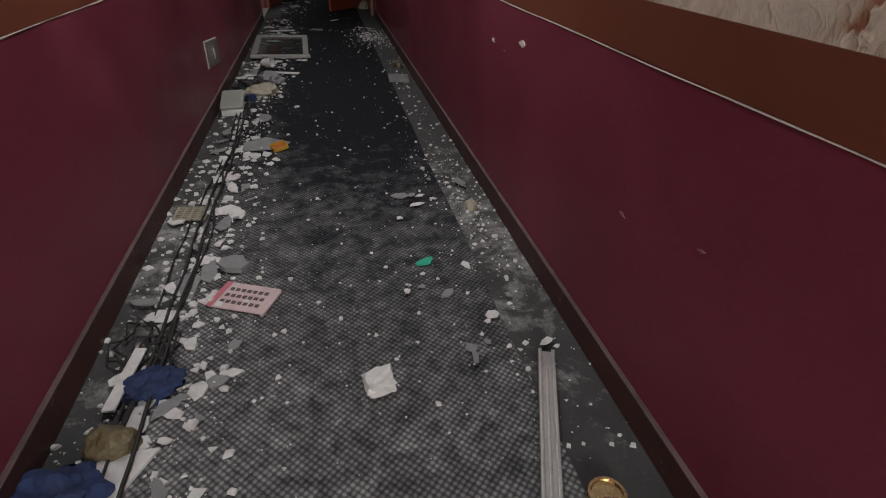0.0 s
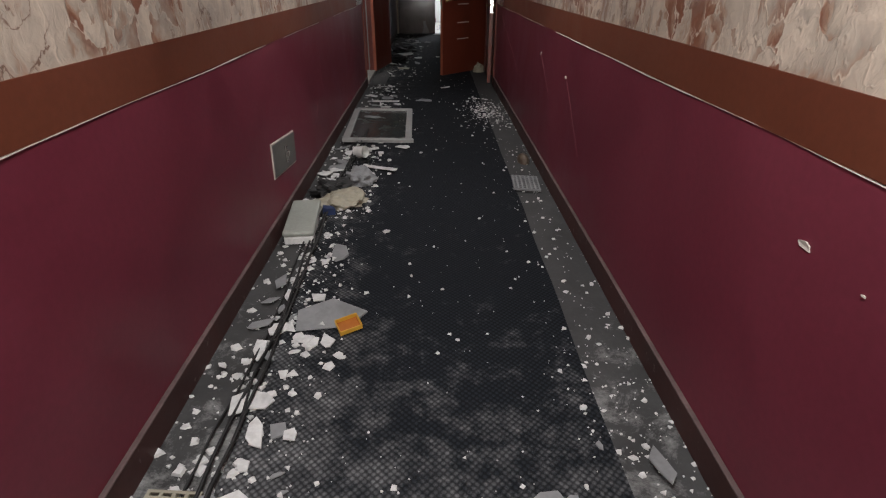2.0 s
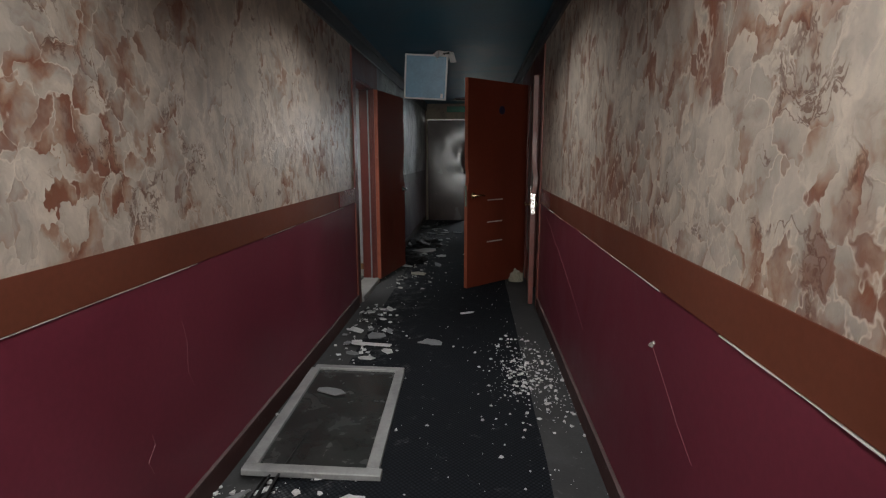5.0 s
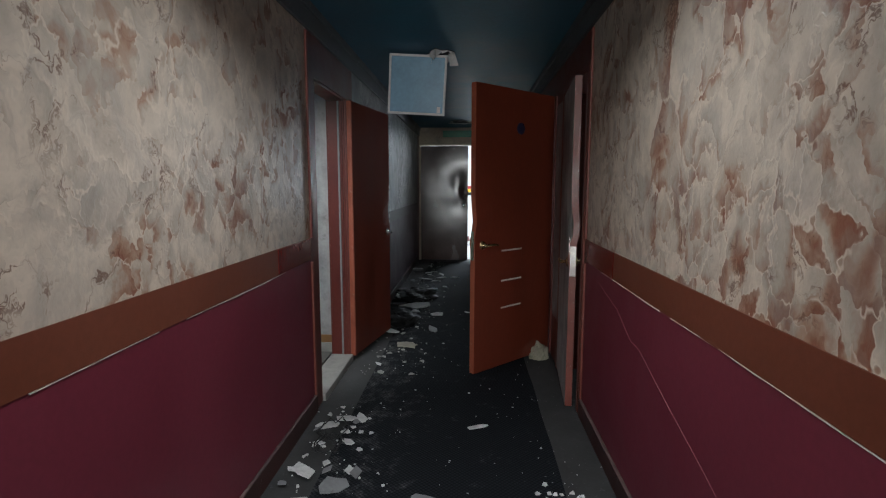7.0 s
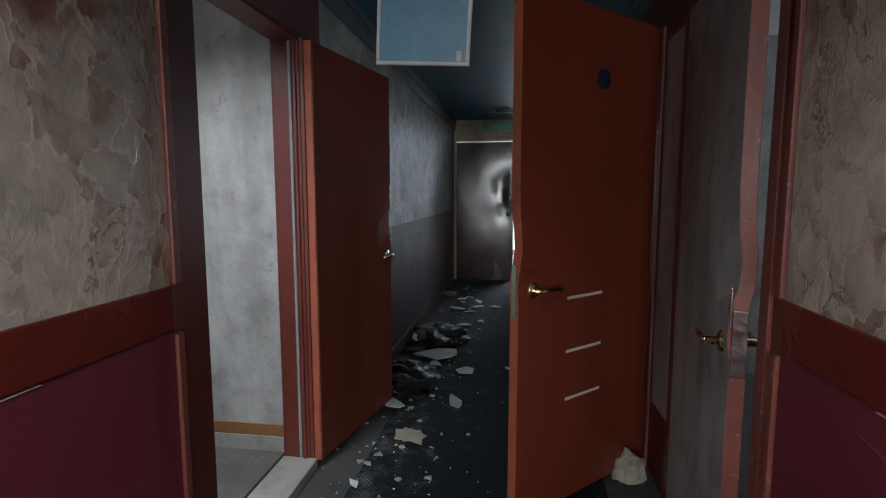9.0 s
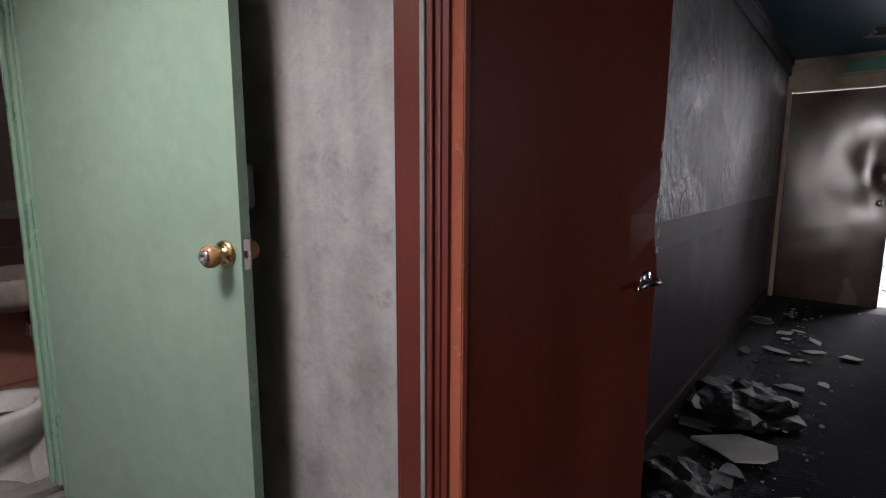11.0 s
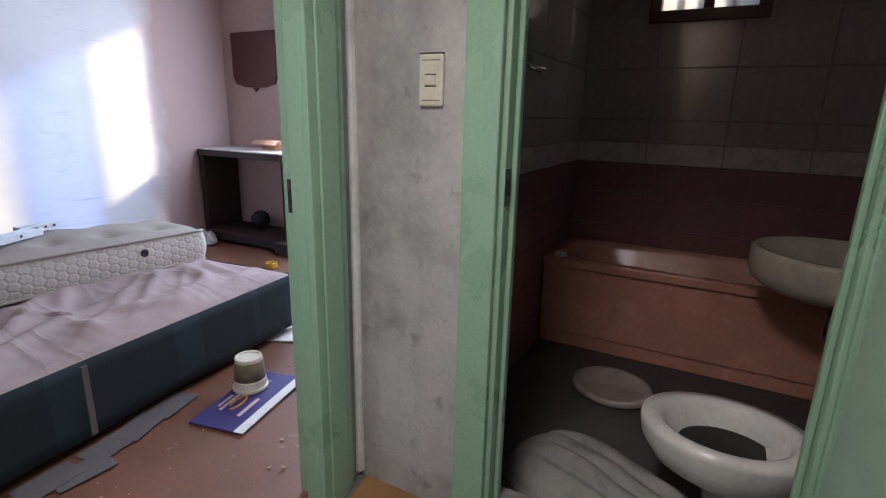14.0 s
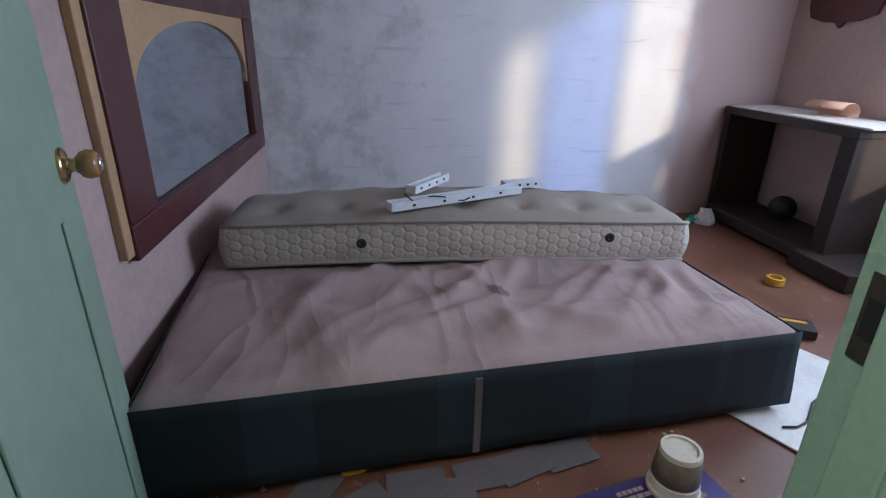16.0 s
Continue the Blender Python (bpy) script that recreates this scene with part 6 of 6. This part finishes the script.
def mz(x, y):
    sag = -0.55 * max(0.0, y - 0.34) ** 1.35
    return sag + 0.012 * math.sin(x * 2.2) - 0.01 * (x / ML)


bm = bmesh.new()
nx_, ny_ = 76, 36
topv, botv = [], []
for i in range(nx_ + 1):
    rt, rb = [], []
    for k in range(ny_ + 1):
        x, y = ML * i / nx_, MD * k / ny_
        ex, ey = min(x, ML - x), min(y, MD - y)
        rnd = 0.022 * (max(0, 1 - ex / 0.05) ** 2 + max(0, 1 - ey / 0.05) ** 2)
        tuft = -0.032 * sum(math.exp(-((x - tx) ** 2 + (y - ty) ** 2) / 0.0026) for tx in [0.18 + 0.255 * q for q in range(7)] for ty in (0.14, 0.38, 0.62))
        bow = 0.030 * (1 - (2 * x / ML - 1) ** 2) * min(1, y / 0.25)
        rt.append(bm.verts.new((x, y, MZ + MT + mz(x, y) + tuft - rnd + bow + 0.004 * noise.noise((x * 5, y * 5, 1)))))
        rb.append(bm.verts.new((x, y, MZ + max(mz(x, y), -0.34))))
    topv.append(rt)
    botv.append(rb)
for i in range(nx_):
    for k in range(ny_):
        bm.faces.new((topv[i][k], topv[i + 1][k], topv[i + 1][k + 1], topv[i][k + 1]))
        bm.faces.new((botv[i][k], botv[i][k + 1], botv[i + 1][k + 1], botv[i + 1][k]))
make("top", bm, M_TICK, mat_root, smooth=True)
bm = bmesh.new()
ring_pts = [(ML * i / nx_, 0.0) for i in range(nx_)] + [(ML, MD * k / ny_) for k in range(ny_)] + [(ML - ML * i / nx_, MD) for i in range(nx_)] + [(0, MD - MD * k / ny_) for k in range(ny_)]
cols = []
for x, y in ring_pts:
    c = []
    for k in range(7):
        t = k / 6
        b = 0.012 * math.sin(math.pi * t)
        ox = (b if x >= ML else (-b if x <= 0 else 0))
        oy = (-b if y <= 0 else (b if y >= MD else 0))
        zt = MZ + MT + mz(x, y) - 0.022
        zb = MZ + max(mz(x, y), -0.34)
        c.append(bm.verts.new((x + ox, y + oy, zb + (zt - zb) * t)))
    cols.append(c)
for j in range(len(cols)):
    a, b = cols[j], cols[(j + 1) % len(cols)]
    for k in range(6):
        bm.faces.new((a[k], b[k], b[k + 1], a[k + 1]))
make("border", bm, M_QUILT, mat_root, smooth=True)
for zf in (0.0, MT - 0.020):
    bm = bmesh.new()
    tube(bm, [(x, -0.006, MZ + zf + mz(x, 0)) for x in [ML * i / 30 for i in range(31)]], 0.008, 8)
    make("piping", bm, M_TICK, mat_root, smooth=True)
for x in (0.53, 1.55):
    bm = bmesh.new()
    lathe(bm, [(0.020, 0), (0.020, 0.004), (0.010, 0.006), (0.006, 0.002)], 18, Matrix.Translation((x, -0.011, MZ + 0.088)) @ pose(0, 0, 0, 90))
    make("vent_button", bm, M_BLACK, mat_root)["label"] = "small grey vent eyelet"

M_LAMPWHITE = worn("bluish_white_enamel", (0.66, 0.70, 0.74), 0.85, 1.05, 0.35, scale=10, grain=80)


def batten(name, a, b, z, wd, label):
    a, b = Vector(a), Vector(b)
    l = (b - a).length
    root = empty(name, pose(a.x, a.y, z, 0, -1, math.degrees(math.atan2(b.y - a.y, b.x - a.x))))
    tagged(root, label, "lamp batten")
    bm = bmesh.new()
    bx(bm, 0, l, -wd / 2, wd / 2, 0, 0.006)
    bx(bm, 0, l, -wd / 2, -wd / 2 + 0.005, 0.006, 0.034)
    bx(bm, 0, l, wd / 2 - 0.005, wd / 2, 0.006, 0.034)
    bx(bm, 0, 0.008, -wd / 2, wd / 2, 0.006, 0.034)
    make("channel", bm, M_LAMPWHITE, root, bevel=0.002)
    bm = bmesh.new()
    for q in range(4):
        x = l * (0.15 + 0.22 * q)
        bx(bm, x, x + 0.012, -wd / 2 - 0.001, -wd / 2 + 0.0005, 0.012, 0.022)
    make("slot", bm, M_BLACK, root)


batten("lamp_batten", (-1.735, 6.56), (-2.31, 6.36), MZ + MT + 0.025, 0.062, "white metal lamp batten lying on the mattress")
batten("lamp_batten", (-1.83, 6.43), (-2.00, 6.22), MZ + MT + 0.055, 0.05, "short white lamp batten lying across another")
batten("lamp_batten", (-2.26, 6.28), (-2.44, 6.25), MZ + MT + 0.03, 0.05, "short white lamp batten on the mattress")
bm = bmesh.new()
tube(bm, [(-1.80 - 0.02 * i, 6.50 + 0.05 * math.sin(i * 1.1), MZ + MT + 0.055 + 0.02 * math.cos(i * 0.9)) for i in range(14)], 0.003, 6)
tagged(make("lamp_wire", bm, M_BLACK, smooth=True), "thin dark loose lamp wire on the mattress", "wire")

# mirror on the side wall
MX = RX1 - 0.012
MY0, MY1, MZ0, MZ1 = 5.14, 7.02, 0.62, 1.72
root = empty("wall_mirror", pose(MX, 0, 0))
tagged(root, "large maroon-framed mirror with arched tan surround", "mirror")
M_MIRRORFRAME = worn("dark_maroon_lacquer", (0.080, 0.018, 0.020), 0.8, 1.15, 0.35, scale=4, grain=60)
M_TAN = worn("tan_wood_board", (0.46, 0.29, 0.16), 0.85, 1.1, 0.5, scale=5, grain=50)
M_MIRROR = material("mirror_glass", (0.50, 0.55, 0.60), 0.03, 1.0)
bm = bmesh.new()
for a in ((MY0, MY1, MZ0, MZ0 + 0.11), (MY0, MY1, 1.34, MZ1), (MY0, MY0 + 0.22, MZ0 + 0.11, 1.34), (MY1 - 0.20, MY1, MZ0 + 0.11, 1.34)):
    bx(bm, -0.034, 0.0, a[0], a[1], a[2], a[3])
make("frame", bm, M_MIRRORFRAME, root, bevel=0.006)
box("side_strip", -0.026, 0.0, MY1, MY1 + 0.045, MZ0 + 0.02, MZ1, M_TAN, root, bevel=0.004)
box("glass", -0.012, -0.004, MY0 + 0.21, MY1 - 0.19, MZ0 + 0.10, 1.35, M_MIRROR, root)
bm = bmesh.new()
y0, y1 = MY0 + 0.215, MY1 - 0.195
cyy, ry, zb, zt = (y0 + y1) / 2, (y1 - y0) / 2 - 0.012, 1.02, 1.30
n = 28
outer, inner = [], []
for i in range(n + 1):
    a = math.pi * i / n
    yy = cyy + ry * math.cos(a)
    zz = zb + (zt - zb) * math.sin(a) ** 0.8
    inner.append((yy, zz))
    outer.append((yy if 0 < i < n else (y1 if i == 0 else y0), 1.345))
fi = [[bm.verts.new((dx, *p)) for p in inner] for dx in (-0.024, -0.013)]
fo = [[bm.verts.new((dx, *p)) for p in outer] for dx in (-0.024, -0.013)]
for i in range(n):
    bm.faces.new((fi[0][i], fi[0][i + 1], fo[0][i + 1], fo[0][i]))
    bm.faces.new((fi[0][i], fi[1][i], fi[1][i + 1], fi[0][i + 1]))
make("arch_board", bm, M_TAN, root)["label"] = "tan arched board over the glass"

# shelf desk by the window wall
root = empty("shelf_desk", pose(0, 0, 0))
tagged(root, "dark brown open shelf desk against the wall", "desk")
DX0, DX1, DY0, DY1, DH = RX0 + 0.01, -4.17, 5.04, 6.12, 0.86
box("top_board", DX0, DX1 + 0.01, DY0 - 0.01, DY1 + 0.01, DH - 0.05, DH, M_DARKWOOD, root, bevel=0.004)
box("side_board", DX0, DX1, DY0, DY0 + 0.05, FZ, DH - 0.05, M_DARKWOOD, root, bevel=0.003)
box("side_board", DX0, DX1, DY1 - 0.10, DY1, FZ, DH - 0.05, M_DARKWOOD, root, bevel=0.003)
box("bottom_shelf", DX0, DX1 + 0.05, DY0 + 0.05, DY1 - 0.10, FZ + 0.02, FZ + 0.10, M_DARKWOOD, root, bevel=0.01)
box("plinth", DX0, DX1 + 0.10, DY1 - 0.12, DY1 + 0.28, FZ, FZ + 0.10, M_DARKWOOD, root, bevel=0.006)
ob = box("glass_sheet", DX0 + 0.01, DX1 - 0.0, DY0 + 0.02, DY1 + 0.06, 0, 0.010, M_WHITE, bevel=0.002)
ob.location.z = DH
tagged(ob, "pale sheet lying on the desk top", "sheet")
bm = bmesh.new()
for i in range(13):
    a = math.radians(20 + 200 * i / 12)
    for y in (0.0, 0.24):
        bm.verts.new((0.075 * math.cos(a), y, 0.055 * math.sin(a) + 0.03))
bm.verts.ensure_lookup_table()
for i in range(12):
    bm.faces.new((bm.verts[2 * i], bm.verts[2 * i + 1], bm.verts[2 * i + 3], bm.verts[2 * i + 2]))
ob = make("curled_card", bm, worn("salmon_card", (0.62, 0.36, 0.26), 0.85, 1.1, 0.7, scale=6, grain=60), smooth=True)
sd = ob.modifiers.new("thickness", "SOLIDIFY")
sd.thickness = 0.003
ob.matrix_basis = pose(-4.36, 5.56, DH + 0.012, 0, 0, 10)
tagged(ob, "curled salmon card on the desk", "card")
bm = bmesh.new()
bmesh.ops.create_icosphere(bm, subdivisions=3, radius=0.085)
ob = make("dark_ball", bm, M_BLACK, smooth=True)
ob.matrix_basis = pose(-4.40, 5.50, FZ + 0.18)
tagged(ob, "round black object on the desk's lower shelf", "ball")
shard("foil_bag", -4.00, 5.18, 0.20, M_TEAL, "shiny green packet on the floor by the desk", "packet", 0.02, 20, (0, 0), 10, 0.6, FZ, 4)
ob = shell("plastic_bag", -4.02, 5.26, 0.05, 0.06, 0.10, M_GYPSUM, "small pale crumpled plastic bag", "bag", 0, 31, 0.4, FZ)

# plaque on the window wall
bm = bmesh.new()
pts = [(0.27, 0.30), (0.27, -0.06), (0.24, -0.13), (0.13, -0.16), (0.04, -0.165), (0.0, -0.20), (-0.04, -0.165), (-0.13, -0.16), (-0.24, -0.13), (-0.27, -0.06), (-0.27, 0.30)]
f1 = [bm.verts.new((0.02, p, q)) for p, q in pts]
f2 = [bm.verts.new((0.0, p, q)) for p, q in pts]
bm.faces.new(f1)
for i in range(len(pts)):
    j = (i + 1) % len(pts)
    bm.faces.new((f1[j], f1[i], f2[i], f2[j]))
bm.normal_update()
ob = make("wall_plaque", bm, M_MIRRORFRAME, bevel=0.004)
ob.matrix_basis = pose(RX0, 5.40, 1.56)
tagged(ob, "dark maroon shield-shaped plaque on the wall", "plaque")

# tub of paste and printed carton
root = empty("paste_tub", pose(-2.50, 7.495, FZ + 0.009, 0, 0, 40) @ Matrix.Scale(0.87, 4))
tagged(root, "printed plastic tub standing upside down on a carton", "tub")
M_TUBPRINT = worn("olive_print_plastic", (0.22, 0.19, 0.12), 0.6, 1.3, 0.4, scale=14, grain=60)
bm = bmesh.new()
lathe(bm, [(0.080, 0.0), (0.083, 0.004), (0.083, 0.016), (0.077, 0.020), (0.074, 0.045), (0.077, 0.050), (0.074, 0.054), (0.064, 0.160), (0.062, 0.166), (0.052, 0.166), (0.050, 0.160), (0.006, 0.160)], 32)
make("body", bm, M_CREAMPLATE, root, smooth=False)
bm = bmesh.new()
lathe(bm, [(0.0745, 0.058), (0.0665, 0.148), (0.066, 0.149)], 32)
make("label_band", bm, M_TUBPRINT, root, smooth=True)["label"] = "dark printed label band"
bm = bmesh.new()
for q in range(3):
    bx(bm, -0.0745 + 0.003 * q, -0.068 + 0.003 * q, -0.03, 0.03, 0.075 + 0.025 * q, 0.083 + 0.025 * q)
make("print_bar", bm, M_PINKPRINT, root)
M_CARTON = worn("dark_violet_carton", (0.045, 0.038, 0.16), 0.8, 1.15, 0.45, scale=6, grain=60)
root = empty("printed_carton", pose(-2.425, 7.575, FZ, 0, 0, 12))
tagged(root, "flattened violet printed carton on the floor", "carton")
box("panel", -0.23, 0.20, -0.125, 0.10, 0.0, 0.008, M_CARTON, root, bevel=0.002)
box("border", -0.23, 0.20, 0.075, 0.115, 0.006, 0.010, M_WHITE, root)
bm = bmesh.new()
bx(bm, -0.02, 0.11, 0.018, 0.034, 0.008, 0.0095)
for k, (x0, x1) in enumerate(((-0.02, 0.10), (-0.01, 0.08))):
    for q in range(5):
        a = x0 + (x1 - x0) * q / 5
        bx(bm, a, a + (x1 - x0) / 5 - 0.004, -0.075 - 0.022 * k, -0.062 - 0.022 * k, 0.008, 0.0095)
make("print_bar", bm, M_PALEPRINT, root)
bm = bmesh.new()
bx(bm, -0.16, -0.10, -0.085, -0.02, 0.008, 0.0095)
bx(bm, -0.165, -0.095, -0.02, -0.008, 0.008, 0.0097)
make("picture", bm, M_TUBPRINT, root)["label"] = "printed picture of a brown tub"
bm = bmesh.new()
tube(bm, [(0.03 + 0.05 * math.cos(a / 3), -0.035 + 0.018 * math.sin(a / 3), 0.009) for a in range(17)], 0.004, 5)
make("emblem", bm, M_YELLOW, root)

bm = bmesh.new()
lathe(bm, [(0.052, 0.0), (0.055, 0.002), (0.055, 0.046), (0.052, 0.048), (0.040, 0.048), (0.038, 0.046), (0.038, 0.002)], 28)
ob = make("tape_roll", bm, M_YELLOW, smooth=False)
ob.matrix_basis = pose(-3.80, 6.25, FZ) @ Matrix.Scale(0.82, 4)
tagged(ob, "yellow roll of tape standing on the floor", "tape")
ob = box("floor_board_sheet", -0.30, 0.36, -0.20, 0.24, 0, 0.006, M_WHITE, bevel=0.001)
ob.matrix_basis = pose(-3.26, 7.17, FZ, 0, 0, 28)
tagged(ob, "white board sheet lying on the floor by the bed", "board")
ob = box("phone_box", -0.13, 0.13, -0.055, 0.055, 0, 0.045, M_DARKWOOD, bevel=0.006)
ob.matrix_basis = pose(-3.47, 6.70, FZ, 0, 0, -28)
box("stripe", -0.10, 0.10, -0.03, -0.005, 0.0452, 0.047, M_YELLOW, ob)["label"] = "yellow printed stripe"
tagged(ob, "black flat case on the floor beside the bed", "case")
bm = bmesh.new()
tube(bm, [(-3.0 - 0.05 * i, 7.30 - 0.02 * i + 0.03 * math.sin(i), FZ + 0.012) for i in range(12)], 0.004, 6)
tagged(make("cable", bm, M_BLACK, smooth=True), "thin black cable on the bedroom floor", "cable", "loose cables")
for i, (x, y, tn) in enumerate(((-1.98, 7.38, 8), (-2.10, 7.36, 20), (-1.86, 7.44, -6), (-2.25, 7.33, 14), (-1.62, 7.46, 30), (-1.50, 7.38, 60), (-1.78, 7.40, 3))):
    ob = box("card_sheet", -0.085, 0.085, -0.055, 0.055, 0, 0.004, M_GREYBAND, bevel=0.001)
    ob.matrix_basis = pose(x, y, FZ + 0.001 + 0.003 * (i % 2), 1, 1, tn)
    tagged(ob, "dusty card sheet on the floor under the bed", "card", "card sheets under the bed")
shard("snack_packet", -1.60, 7.33, 0.10, M_YELLOW, "yellow crumpled snack packet under the bed", "packet", 0.02, 20, (10, 0), 8, 0.5, FZ + 0.004, 12)
M_BISCUIT = worn("pale_wood_splinter", (0.50, 0.34, 0.20), 0.8, 1.15, 0.8, scale=10, grain=60)
for i in range(11):
    shard("wood_flake", -1.62 + rng.uniform(-0.16, 0.22), 7.68 + rng.uniform(-0.08, 0.1), rng.uniform(0.03, 0.10), M_BISCUIT, "pale broken flake on the bedroom floor", "flake", 0.004, rng.uniform(0, 180), (rng.uniform(-6, 6), 0), 6, 0.6, FZ, i, "pale flakes on the floor")
chips("floor_crumbs", 220, lambda r: (r.uniform(-4.2, -1.1), r.uniform(7.2, 8.1)), 0.004, 0.022, M_BISCUIT, "pale crumbs on the bedroom floor", 12).location.z = FZ - 0.002

# ---- bathroom tiles, piece by piece ----


def tile_mesh(name, w, h, mat):
    bm = bmesh.new()
    g_ = 0.0012
    a = [bm.verts.new(p) for p in ((0, g_, g_), (0, w - g_, g_), (0, w - g_, h - g_), (0, g_, h - g_))]
    b = [bm.verts.new(p) for p in ((0.006, g_ + 0.002, g_ + 0.002), (0.006, w - g_ - 0.002, g_ + 0.002), (0.006, w - g_ - 0.002, h - g_ - 0.002), (0.006, g_ + 0.002, h - g_ - 0.002))]
    bm.faces.new(b)
    for i in range(4):
        j = (i + 1) % 4
        bm.faces.new((a[i], a[j], b[j], b[i]))
    me = bpy.data.meshes.new(name)
    bm.normal_update()
    bm.to_mesh(me)
    bm.free()
    me.materials.append(mat)
    return me


TW = 0.40
rows_ = []
z = -0.03
for h in (0.20, 0.20, 0.20, 0.20, 0.184, 0.12, 0.13, 0.28, 0.28, 0.28, 0.28, 0.28):
    rows_.append((z, h))
    z = round(z + h, 3)
tile_kinds = {}
for par, along in ((bpy.data.objects["wall_bathroom_west"], "y"), (bpy.data.objects["wall_bathroom_south"], "x"), (bpy.data.objects["wall_bathroom_north"], "n")):
    span = (BY1 - BY0) if along == "y" else (VX - 0.1 - BX0)
    for z, h in rows_:
        h = min(h, 2.40 - z)
        if h < 0.02:
            continue
        p = 0.0
        while p < span - 0.02:
            w = min(TW, span - p)
            y = BY0 + p
            skip = along == "y" and y + w > BWY0 - 0.0 and y < BWY1 and z + h > BWZ0 and z < BWZ1
            if not skip:
                mt = M_TILEPINK if z < 0.90 else (M_TILEBORDER if h < 0.125 and z < 1.0 else M_TILE)
                key = (round(w, 3), round(h, 3), mt.name)
                if key not in tile_kinds:
                    tile_kinds[key] = tile_mesh("tile", w, h, mt)
                ob = new("tile", tile_kinds[key])
                if along == "y":
                    ob.matrix_basis = pose(BX0, y, z)
                elif along == "x":
                    ob.matrix_basis = pose(BX0 + p + w, BY0, z, 0, 0, 90)
                else:
                    ob.matrix_basis = pose(BX0 + p, BY1, z, 0, 0, -90)
                ob.parent = par
            p += TW
